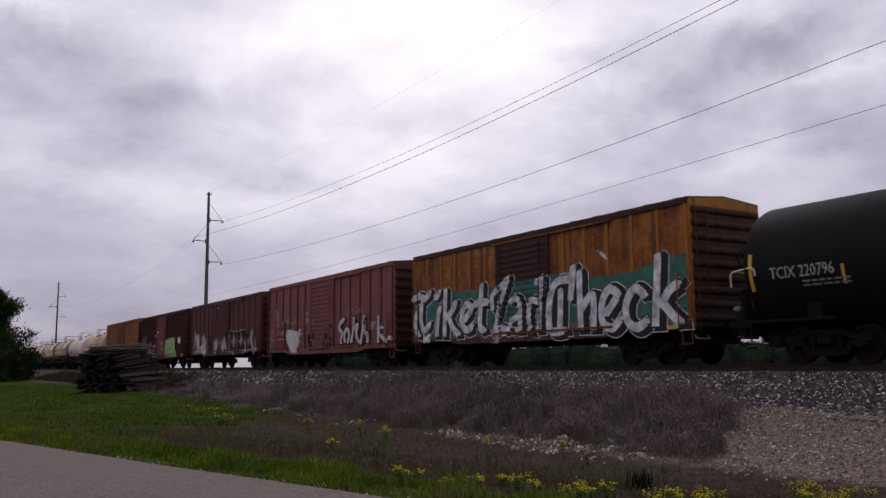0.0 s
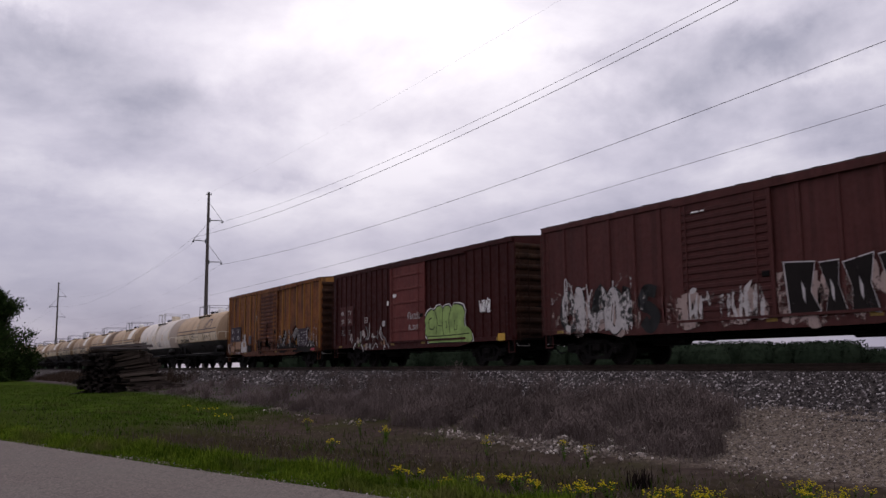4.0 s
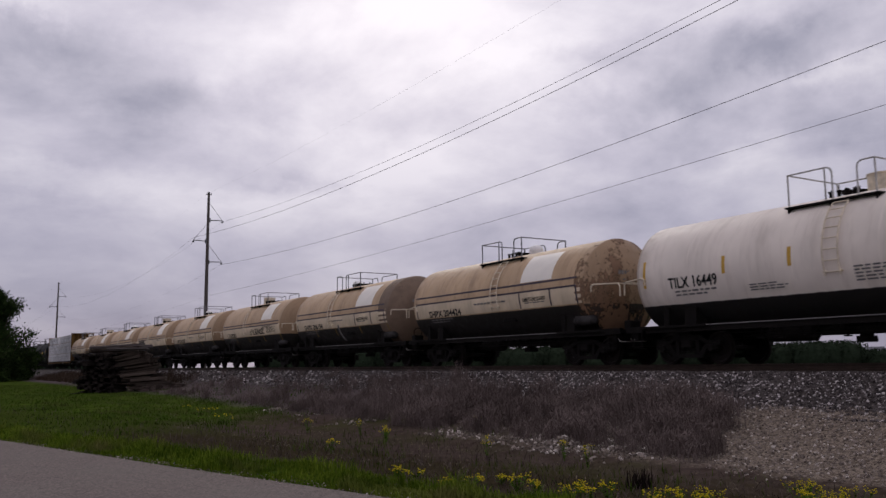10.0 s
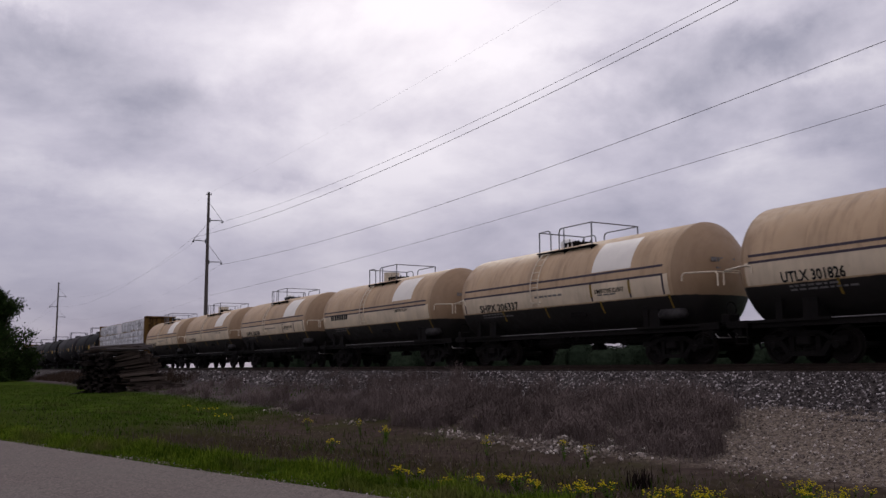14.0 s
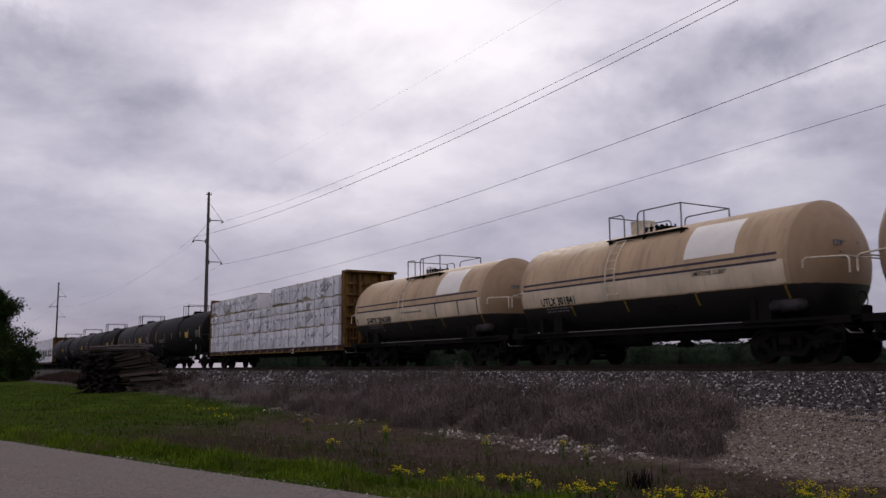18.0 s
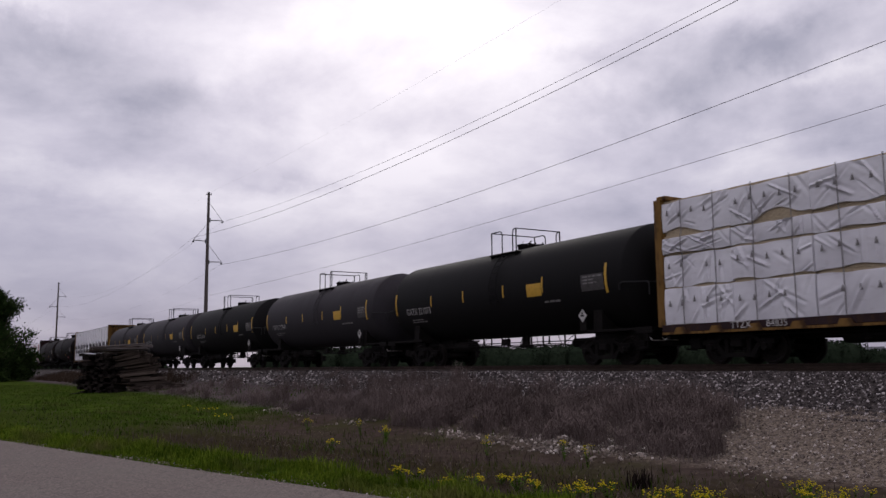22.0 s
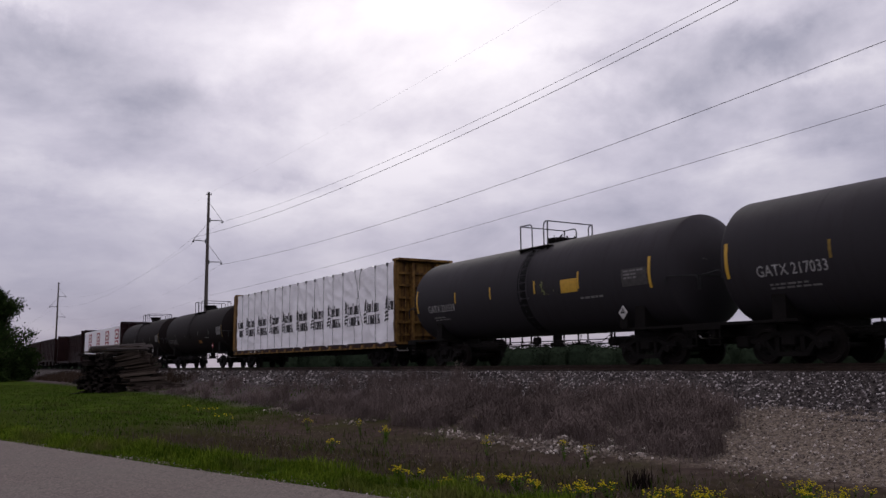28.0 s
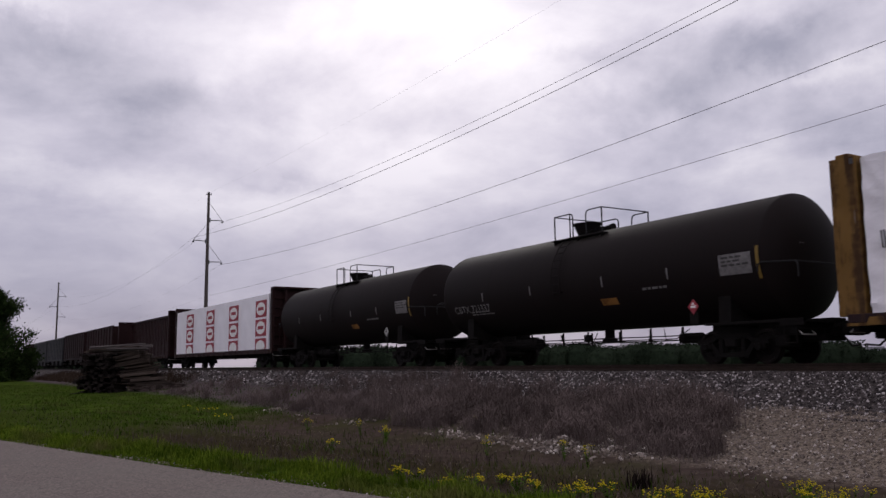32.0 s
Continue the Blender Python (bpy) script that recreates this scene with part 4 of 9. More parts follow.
FAR_HEADS = ((-21.72, 10.59), (-19.3, 10.12), (-19.1, 10.0), (-16.64, 7.47), (-19.66, 13.04), (-13.24, 10.8), (-12.11, 10.42), (-34.82, 9.45), (-32.62, 9.21), (-32.31, 9.55), (-28.83, 8.9), (-26.73, 8.4), (-23.4, 9.74), (-15.0, 10.2))
for x, y in FAR_HEADS:
    wide = x < -26
    flower_plant(x, y, max(0.2, 0.05 - ground_z(x, y)), 4 if wide else 5, 0.45 if wide else 0.12)

# a dead thistle clump
g = G()
for _ in range(90):
    a = rng.uniform(0, 6.3)
    blade(g, rng.gauss(0, 0.10), rng.gauss(0, 0.10), 0, rng.uniform(0.10, 0.34), rng.uniform(0.02, 0.16), a, 0.014)
thing("dead_thistle", g, CHAR, "withered dark brown weed clump in the ditch", "weed", m=pose(-9.8, 9.45, ground_z(-9.8, 9.45)))


def tree(x, y, h, spread, leaves, seed, leaf_mat=LEAF, size=0.16, name="tree", label="broad dark green leafy tree at the field edge", trunk_h=0.25):
    r = random.Random(seed)
    z0 = ground_z(x, y) - 0.1
    e = thing(name, None, None, label, "tree", m=pose(x, y, z0))
    limbs, crown = G(), G()
    limbs.cyl((0, 0, 0), (0.1, 0, h * trunk_h), h * 0.03, 10, h * 0.022)
    tips = []
    for i in range(11):
        a = i * 2.4 + r.uniform(-0.3, 0.3)
        p = Vector((0.1, 0, h * trunk_h * r.uniform(0.7, 1.0)))
        q = Vector((math.cos(a) * spread * r.uniform(0.35, 0.6), math.sin(a) * spread * r.uniform(0.35, 0.6), h * r.uniform(0.45, 0.7)))
        limbs.cyl(p, q, h * 0.012, 6, h * 0.006)
        for _ in range(4):
            t = q + Vector((r.gauss(0, 0.3) * spread, r.gauss(0, 0.3) * spread, h * r.uniform(0.02, 0.3)))
            t.z = min(t.z, h * 0.97)
            limbs.cyl(q, t, h * 0.006, 5, h * 0.002)
            tips.append(t)
        tips += [q, p.lerp(q, 0.6) + Vector((0, 0, h * 0.05))]
        if name == "bush":
            for _ in range(3):
                k = r.uniform(0.3, 0.95)
                tips.append(Vector((math.cos(a) * spread * k, math.sin(a) * spread * k, h * r.uniform(0.05, 0.45))))
    for i in range(leaves):
        t = r.choice(tips)
        d = Vector((r.gauss(0, 1), r.gauss(0, 1), r.gauss(0, 0.75))) * spread * 0.15
        c = t + d
        if c.z < 0.25:
            c.z = 0.25 + r.random() * 0.4
        u = Vector((r.gauss(0, 1), r.gauss(0, 1), r.gauss(0, 1))).normalized()
        w = u.orthogonal().normalized()
        s = size * r.uniform(0.6, 1.4)
        m = u.cross(w) * s * 0.55
        crown.add([c - w * s, c + m, c + w * s, c - m], [(0, 1, 2, 3)])
    part("trunk", limbs, BARK, e, "dark branching trunk", smooth=True)
    part("crown", crown, leaf_mat, e)
    return e


tree(-125, 7.6, 12.2, 4.0, 34000, 3, LEAF, 0.17, trunk_h=0.12)
tree(-131, 3.0, 13.6, 5.4, 18000, 5, LEAF, 0.17, trunk_h=0.12)
tree(-121, 9.4, 6.6, 3.3, 7000, 9, LEAF, 0.15, name="bush", label="dark green bush at the tree's foot", trunk_h=0.05)
tree(-124, 11.6, 4.6, 2.6, 6000, 12, LEAF, 0.17, name="bush", label="low dark green bush beside the railway bank", trunk_h=0.05)
tree(-117, 7.2, 4.2, 2.8, 6000, 14, LEAF, 0.17, name="bush", label="low dark green bush at the field edge", trunk_h=0.05)

# far wood beyond the fields: many crowns on one line
g = G()
r = random.Random(21)


def far_ray(px):
    """Way on the ground towards a bearing, in degrees from the picture's middle."""
    a = YAW + radians(px)
    return math.sin(a), math.cos(a)


for i in range(380):
    b = -11.5 + 41 * r.random()
    dist = r.uniform(250, 330)
    sx, sy = far_ray(b)
    cx, cy = sx * dist, sy * dist
    top = 1.55 + dist * (0.0225 + 0.005 * noise.noise((b * 0.5, 0, 5)) + 0.003 * noise.noise((b * 1.9, 0, 8)) + 0.0015 * r.random())
    if b > 25.6:
        top = 1.55 + dist * (0.012 + 0.003 * r.random())
    rad = r.uniform(3.0, 5.5)
    core = [(cx + math.cos(2 * math.pi * j / 9) * rad * q * r.uniform(0.75, 0.95), cy + math.sin(2 * math.pi * j / 9) * rad * q * r.uniform(0.75, 0.95), (top - 0.9) * hz + r.uniform(-0.3, 0.2)) for q, hz in ((0.95, -0.05), (1.0, 0.35), (0.85, 0.72), (0.35, 0.95)) for j in range(9)]
    g.add(core, [(9 * q + j, 9 * q + (j + 1) % 9, 9 * q + 9 + (j + 1) % 9, 9 * q + 9 + j) for q in range(3) for j in range(9)])
    for _ in range(230):
        a, k = r.uniform(0, 6.3), 0.75 + 0.3 * r.random()
        zz = r.random() ** 1.25
        c = Vector((cx + math.cos(a) * rad * k, cy + math.sin(a) * rad * k, (top - 0.6) * zz + 0.6 * (1 - k)))
        u = Vector((r.gauss(0, 1), r.gauss(0, 1), r.gauss(0, 1))).normalized()
        w = u.orthogonal().normalized() * r.uniform(0.16, 0.42)
        mm = u.cross(w) * 0.7
        g.add([c - w, c + mm, c + w, c - mm], [(0, 1, 2, 3)])
for i in range(90):      # a lower hedge further west
    b = -26 + 7.6 * r.random()
    dist = r.uniform(250, 330)
    sx, sy = far_ray(b)
    cx, cy = sx * dist, sy * dist
    top = 1.55 + dist * (0.0075 + 0.003 * noise.noise((b * 0.7, 0, 5)) + 0.002 * r.random())
    rad = r.uniform(3.0, 5.5)
    core = [(cx + math.cos(2 * math.pi * j / 9) * rad * q, cy + math.sin(2 * math.pi * j / 9) * rad * q, (top - 0.5) * hz) for q, hz in ((0.95, -0.05), (0.95, 0.5), (0.45, 0.95)) for j in range(9)]
    g.add(core, [(9 * q + j, 9 * q + (j + 1) % 9, 9 * q + 9 + (j + 1) % 9, 9 * q + 9 + j) for q in range(2) for j in range(9)])
    for _ in range(120):
        a, k = r.uniform(0, 6.3), 0.75 + 0.3 * r.random()
        c = Vector((cx + math.cos(a) * rad * k, cy + math.sin(a) * rad * k, top * r.random() ** 1.25))
        u = Vector((r.gauss(0, 1), r.gauss(0, 1), r.gauss(0, 1))).normalized()
        w = u.orthogonal().normalized() * r.uniform(0.16, 0.42)
        mm = u.cross(w) * 0.7
        g.add([c - w, c + mm, c + w, c - mm], [(0, 1, 2, 3)])
thing("far_wood", g, FAR_LEAF, "distant hedge and wood beyond the flat fields", "woodland", kind="stuff")

# a farm building on the skyline beyond the fields
sx, sy = far_ray(26.15)
barn = thing("barn", None, None, "small grey barn far off on the skyline", "barn", m=pose(sx * 300, sy * 300, -0.1, 0, 0, 20))
part("wall", G().box(-4.0, 4.0, -3.0, 3.0, 0, 4.2), FAR_WALL, barn)
part("roof", G().prism([(-3.3, 4.2), (3.3, 4.2), (0, 6.0)], "x", -4.3, 4.3), FAR_ROOF, barn, "low grey metal roof")
part("silo", G().cyl((6.2, 0, 0), (6.2, 0, 6.4), 1.4, 14).lathe([(6.4, 1.4), (7.0, 0.9), (7.2, 0.1)], 14, (6.2, 0, 0), "z"), FAR_WALL, barn, "round grey silo beside the barn")
part("door", G().box(-1.2, 1.2, -3.06, -2.98, 0, 3.0), FAR_ROOF, barn)

# ================= pile of old ties =================
r = random.Random(44)
TIES, DARK_TIES = [], []
for k in range(9):      # worn ties: cut short, split or hewn thin
    half, wide, tall = r.choice((1.3, 1.3, 1.1, 0.85)), r.uniform(0.085, 0.13), r.choice((0.18, 0.17, 0.15, 0.10))
    q = G().box(-half, half * r.uniform(0.9, 1.0), -wide, wide, 0, tall, 0.02)
    q.v = [(x + r.uniform(-0.05, 0.05), y + r.uniform(-0.022, 0.022), z + r.uniform(-0.018, 0.018)) for x, y, z in q.v]
    TIES.append(q.mesh("old_tie", TIE_WOOD if k % 3 else GREY_WOOD))
    DARK_TIES.append(q.mesh("old_tie", TAR_WOOD))
g_pole = G().cyl((-1.7, 0, 0.07), (1.9, 0, 0.07), 0.08, 8, 0.05).mesh("old_pole", POLE_WOOD)
r = random.Random(4)
PILE = Vector((-57.55, 11.4, 0.0))      # between the heap and the leaning stack
ALONG, BACK = Vector((0.522, 0.853, 0)), Vector((-0.853, 0.522, 0))


def old_tie(u, v, z, turn, tilt=0.0, rough=3.0, sooty=False, label="weathered dark railway tie in a leaning stack"):
    q = PILE + ALONG * u + BACK * v
    m = pose(q.x, q.y, ground_z(q.x, q.y) + z, r.uniform(-rough, rough), -tilt + r.uniform(-rough, rough) * 0.4, 58.5 + turn + r.uniform(-rough, rough))
    thing("old_railway_tie", r.choice(DARK_TIES if sooty else TIES), TIE_WOOD, label, "tie", group="stacked old ties", m=m)


# a loose heap, most of its ties seen end-on
for row in range(13):
    wide = 10 - (row + 1) // 5
    for k in range(wide):
        if row > 6 and r.random() < 0.10:
            continue
        old_tie(-1.28 + (k - (wide - 1) / 2) * 0.255 + r.uniform(-0.05, 0.05), r.uniform(-0.5, 0.5), -0.03 + row * 0.19 + r.uniform(-0.03, 0.03), 90, 0, 8.0, True, "tarry black railway tie in a loose heap")
# a stack seen from its long side, fanning upwards as it rises
for row in range(14):
    for k in range(5):
        old_tie(1.72 - 0.085 * row + r.uniform(-0.3, 0.3) + (0.5 if row < 5 and k == 0 else 0), -0.6 + k * 0.27 + r.uniform(-0.06, 0.06), -0.04 + row * 0.172, 0, 0.9 * row, 4.0)
for k in range(11):
    old_tie(r.uniform(-1.6, 1.0), r.uniform(-0.9, 0.7), 2.40 + r.uniform(-0.05, 0.30), r.uniform(-25, 25), r.uniform(0, 7), 6.0, False, "grey weathered tie thrown across the stack")
for k in range(5):
    q = PILE + ALONG * (0.0 - 0.05 * k) + BACK * r.uniform(-0.9, 0.3)
    thing("old_pole", g_pole, POLE_WOOD, "split grey pole lying on the tie stack", "pole", group="stacked old ties", m=pose(q.x, q.y, 2.62 + 0.06 * k, 0, r.uniform(-6, 1), 58.5 + r.uniform(-10, 10)))
for k in range(12):
    side = r.random()
    old_tie(r.uniform(1.6, 3.3), r.uniform(-1.3, 0.2), r.uniform(-0.04, 0.34), r.uniform(-35, 35), r.uniform(-8, 4), 8.0, False, "loose old tie fallen beside the stack")

# ================= rolling stock =================
# A car's own space: x along the track (forward), -y towards the road, z from the rail head.
CARS = []
LOADS = []      # things carried on a car, with their place on it
CACHE = {}


def cached(key, make, material, smooth=False):
    if key not in CACHE:
        CACHE[key] = make().mesh(key[0] if isinstance(key, tuple) else key, material, smooth)
    return CACHE[key]


WHEEL_R = 0.44


def make_wheelset():
    g = G()
    g.cyl((0, -1.08, 0), (0, 1.08, 0), 0.075, 10)
    for s in (-1, 1):
        y = 0.69 * s
        o = lambda d: y + s * d
        pr = [(o(0.03), 0.10), (o(0.0), 0.16), (o(0.0), 0.2), (o(0.035), 0.22), (o(0.05), 0.34), (o(0.0), 0.38), (o(-0.0), 0.475), (o(0.03), 0.475), (o(0.04), 0.445), (o(0.135), 0.435), (o(0.14), 0.38), (o(0.09), 0.35), (o(0.075), 0.22), (o(0.13), 0.17), (o(0.13), 0.10)]
        g.lathe(pr, 28, (0, 0, 0), "y")
    return g


def make_frame():
    g = G()
    top = [(-1.16, 0.64), (-0.66, 0.66), (-0.42, 0.80), (0.42, 0.80), (0.66, 0.66), (1.16, 0.64), (1.16, 0.52), (0.70, 0.53), (0.50, 0.66), (-0.50, 0.66), (-0.70, 0.53), (-1.16, 0.52)]
    low = [(-0.78, 0.56), (-0.66, 0.58), (-0.42, 0.30), (0.42, 0.30), (0.66, 0.58), (0.78, 0.56), (0.52, 0.18), (-0.52, 0.18)]
    for s in (-1, 1):
        a, b = sorted((0.92 * s, 1.08 * s))
        g.prism(top, "y", a, b)
        g.prism(low, "y", a, b)
        for x in (-0.36, 0.36):
            g.box(x - 0.06, x + 0.06, a, b, 0.28, 0.70)
        for x in (-0.88, 0.88):
            g.box(x - 0.17, x + 0.17, a - 0.01, b + 0.01, 0.38, 0.60, 0.03)
    g.box(-0.19, 0.19, -1.16, 1.16, 0.44, 0.66, 0.03)
    g.cyl((0, 0, 0.66), (0, 0, 0.76), 0.22, 14)
    for x in (-0.42, 0.42):
        g.box(x - 0.05, x + 0.05, -0.9, 0.9, 0.36, 0.5)
    return g


def make_springs(s):
    g = G()
    for x in (-0.2, 0.0, 0.2):
        for k in range(6):
            g.cyl((x, 1.0 * s, 0.2 + k * 0.04), (x, 1.0 * s, 0.225 + k * 0.04), 0.085, 8)
    return g


WHEELS = []


def truck(car, x):
    f = part("truck", cached("truck", make_frame, UNDER), UNDER, car, "grimy cast steel truck frame", at=(x, 0, 0))
    for a in (-0.88, 0.88):
        w = part("wheelset", cached("wheelset", make_wheelset, WHEEL, True), WHEEL, f, "rusty steel wheels on an axle")
        w.matrix_parent_inverse = Matrix.Translation((a, 0, WHEEL_R))
        WHEELS.append(w)
        for s in (-1, 1):
            part("bearing_cap", cached(("bearing_cap", s), lambda: G().cyl((0, 1.06 * s, WHEEL_R), (0, 1.16 * s, WHEEL_R), 0.11, 12, 0.09), UNDER, True), UNDER, f, at=(a, 0, 0))
    for s in (-1, 1):
        part("spring_nest", cached(("spring_nest", s), lambda: make_springs(s), UNDER), UNDER, f)["kind"] = "stuff"
    return f


def coupler(car, x, reach, s):
    g = G()
    g.box(min(x, x + s * reach * 0.75), max(x, x + s * reach * 0.75), -0.075, 0.075, 0.74, 0.92, 0.02)
    g.box(min(x + s * reach * 0.6, x + s * reach), max(x + s * reach * 0.6, x + s * reach), -0.17, 0.13, 0.68, 0.98, 0.04)
    part("coupler", g, UNDER, car, "heavy cast knuckle coupler")
    h = G()
    pts = [(x + s * 0.1, 0.3, 0.72), (x + s * reach * 0.5, 0.3, 0.42), (x + s * reach * 0.9, 0.24, 0.45)]
    part("air_hose", h.tube(pts, 0.025, 6), BLACK, car)
    part("draft_box", G().box(*sorted((x - s * 1.3, x + s * 0.12)), -0.42, 0.42, 0.56, 1.02, 0.03), UNDER, car, "cast draft gear pocket")
    part("end_sill", G().box(*sorted((x - s * 0.14, x + s * 0.02)), -1.38, 1.38, 0.70, 0.98, 0.02), UNDER, car)
    part("uncoupling_lever", G().tube([(x + s * 0.05, -1.4, 0.86), (x + s * 0.16, -1.36, 0.84), (x + s * 0.18, -0.35, 0.84), (x + s * reach * 0.7, -0.12, 1.02)], 0.018, 5), UNDER, car)
    part("hand_hold", G().tube([(x + s * 0.02, -1.3, 0.80), (x + s * 0.12, -1.3, 0.70), (x + s * 0.12, -0.8, 0.70), (x + s * 0.02, -0.8, 0.80)], 0.014, 5), DATA_GREY, car)
    part("rod_bracket", G().box(*sorted((x - s * 0.9, x - s * 0.5)), -1.0, -0.45, 0.42, 0.72, 0.03), UNDER, car)


def ladder(car, x0, x1, y0, y1, z0, z1, n, material, name="ladder"):
    """A ladder between two uprights (x0, y0) and (x1, y1)."""
    g = G()
    g.cyl((x0, y0, z0), (x0, y0, z1), 0.018, 5)
    g.cyl((x1, y1, z0), (x1, y1, z1), 0.018, 5)
    lad = part(name, g, material, car)
    if car.parent is None:
        rung = G().cyl((x0, y0, 0), (x1, y1, 0), 0.014, 5).mesh("rung", material)
        for i in range(n):
            part("rung", rung, material, lad, at=(0, 0, z0 + (z1 - z0) * (i + 0.5) / n))
    return lad


def rigging(car, h, x0, x1, z=0.95, low=0.52, seed=0):
    """Brake rods, hangers, valve and reservoir below the floor."""
    r = random.Random(seed)
    part("brake_reservoir", G().cyl((x0 + 0.6, -0.55, z - 0.25), (x0 + 1.9, -0.55, z - 0.25), 0.2, 14), UNDER, car, smooth=True)
    part("brake_cylinder", G().cyl((x1 - 1.8, 0.45, z - 0.22), (x1 - 1.0, 0.45, z - 0.22), 0.16, 12).cyl((x1 - 1.0, 0.45, z - 0.22), (x1 - 0.4, 0.45, z - 0.22), 0.03, 6), UNDER, car, smooth=True)
    part("brake_valve", G().box(-0.2, 0.1, -0.8, -0.62, z - 0.26, z - 0.02, 0.03), UNDER, car)
    part("brake_rod", G().tube([(x0, -1.15, z - 0.02), (x0 + 0.5, -1.15, z - 0.26), (x1 - 0.5, -1.15, z - 0.28), (x1, -1.15, z - 0.02)], 0.014, 5), UNDER, car)
    part("brake_rod", G().cyl((-h + 3.2, -0.25, z - 0.28), (h - 3.2, -0.2, z - 0.3), 0.02, 6).cyl((-h + 2.8, -1.1, z - 0.17), (h - 2.8, -1.1, z - 0.2), 0.016, 6), UNDER, car)
    for i in range(8):
        x = x0 + (x1 - x0) * (i + r.uniform(0.1, 0.9)) / 8
        part("brake_lever", G().tube([(x, -1.12, z), (x + r.uniform(-0.25, 0.25), -1.12, z - 0.3), (x + r.uniform(0.2, 0.5), -1.12, z - 0.28)], 0.012, 4), UNDER, car)
    for i in range(14):
        x = x0 + (x1 - x0) * (i + r.uniform(0.1, 0.9)) / 14
        d = r.uniform(0.16, 0.38)
        y = -1.1 if i % 2 else -0.3
        part("hanger", G().box(x - 0.02, x + 0.02, y - 0.02, y + 0.02, z - d, z + 0.05).box(x - 0.10, x + 0.10, y - 0.02, y + 0.02, z - d - 0.02, z - d + 0.015), UNDER, car)


def running_gear(car, h, pitch, truck_in=2.1):
    for s in (-1, 1):
        truck(car, s * (h - truck_in))
        coupler(car, s * (h - 0.1), pitch / 2 - h + 0.08, s)


def new_car(name, s, label, category):
    e = thing(name, None, None, label, category, group="cars of the freight train")
    CARS.append((e, s))
    return e


def carried(e, s, x, y, z):
    LOADS.append((e, s, x, y, z))
    return e


# ---- graffiti ----


def ribbon(g, pts, w):
    """A flat brush stroke in the plane of (x, y)."""
    ps = [Vector((p[0], p[1], 0)) for p in pts]
    vs = []
    for i, p in enumerate(ps):
        a, b = ps[max(0, i - 1)], ps[min(len(ps) - 1, i + 1)]
        d = (b - a).normalized()
        n = Vector((-d.y, d.x, 0)) * w * 0.5
        vs += [p - n, p + n]
    g.add(vs, [(2 * i, 2 * i + 2, 2 * i + 3, 2 * i + 1) for i in range(len(ps) - 1)])


SHAPES = [[(0.1, 0.0), (0.15, 1.0), (0.3, 0.95), (0.3, 0.05)], [(0.05, 0.05), (0.1, 0.75), (0.4, 1.0), (0.75, 0.8), (0.8, 0.05)], [(0.9, 0.85), (0.4, 1.0), (0.1, 0.7), (0.5, 0.5), (0.85, 0.3), (0.5, 0.0), (0.05, 0.12)],
          [(0.85, 0.2), (0.45, 0.0), (0.1, 0.4), (0.35, 0.95), (0.8, 0.85), (0.6, 0.5)], [(0.0, 1.0), (0.3, 0.05), (0.5, 0.7), (0.7, 0.0), (1.0, 0.95)], [(0.1, 1.0), (0.15, 0.0), (0.9, 0.1)], [(0.0, 0.0), (0.5, 1.05), (0.95, 0.0), (0.75, 0.4), (0.2, 0.42)],
          [(0.05, 0.9), (0.9, 1.0), (0.5, 0.5), (0.1, 0.0), (0.95, 0.08)]]


def strokes(width, height, count, seed, jag=0.12):
    """Letter-like brush paths, side by side, that spell nothing."""
    r = random.Random(seed)
    step = width / count
    out = []
    for k in range(count):
        for n in range(r.choice((1, 2, 2))):
            base = r.choice(SHAPES)
            sx = step * r.uniform(0.9, 1.2)
            pts = [(k * step + sx * (u + r.uniform(-jag, jag)), height * (v * r.uniform(0.85, 1.1) + r.uniform(-jag, jag) * 0.6)) for u, v in base]
            fine = []
            for i in range(len(pts) - 1):
                p0, p1, p2, p3 = pts[max(0, i - 1)], pts[i], pts[i + 1], pts[min(len(pts) - 1, i + 2)]
                for j in range(5):
                    t = j / 5
                    fine.append(tuple(0.5 * (2 * p1[c] + (p2[c] - p0[c]) * t + (2 * p0[c] - 5 * p1[c] + 4 * p2[c] - p3[c]) * t * t + (3 * p1[c] - p0[c] - 3 * p2[c] + p3[c]) * t ** 3) for c in (0, 1)))
            out.append((fine + [pts[-1]], r.uniform(0.75, 1.25)))
    return out


def scrawl(width, height, count, w, seed, jag=0.12, grow=0.0):
    g = G()
    for i, (pts, k) in enumerate(strokes(width, height, count, seed, jag)):
        start = len(g.v)
        ribbon(g, pts, w * k + grow)
        g.v[start:] = [(x, y, 0.0006 * (i % 6)) for x, y, _ in g.v[start:]]
    return g


def spray(car, g, material, x, z, y, name="graffiti", label=""):
    first = None
    for piece_g in islands(g):
        me = on_side(piece_g.mesh(name if first is None else "stroke", material), x, z, y)
        if first is None:
            first = part(name, me, material, car, label)
        else:
            part("stroke", me, material, first)
    return first


def islands(g):
    """The separate shapes of a drawing, each as its own mesh data."""
    root = list(range(len(g.v)))

    def top(i):
        while root[i] != i:
            root[i] = root[root[i]]
            i = root[i]
        return i

    for f in g.f:
        for i in f[1:]:
            root[top(i)] = top(f[0])
    sets = {}
    for f in g.f:
        sets.setdefault(top(f[0]), []).append(f)
    out = []
    for faces in sets.values():
        used = sorted({i for f in faces for i in f})
        place = {i: k for k, i in enumerate(used)}
        q = G()
        q.add([g.v[i] for i in used], [tuple(place[i] for i in f) for f in faces])
        out.append(q)
    return out


# ---- boxcar ----


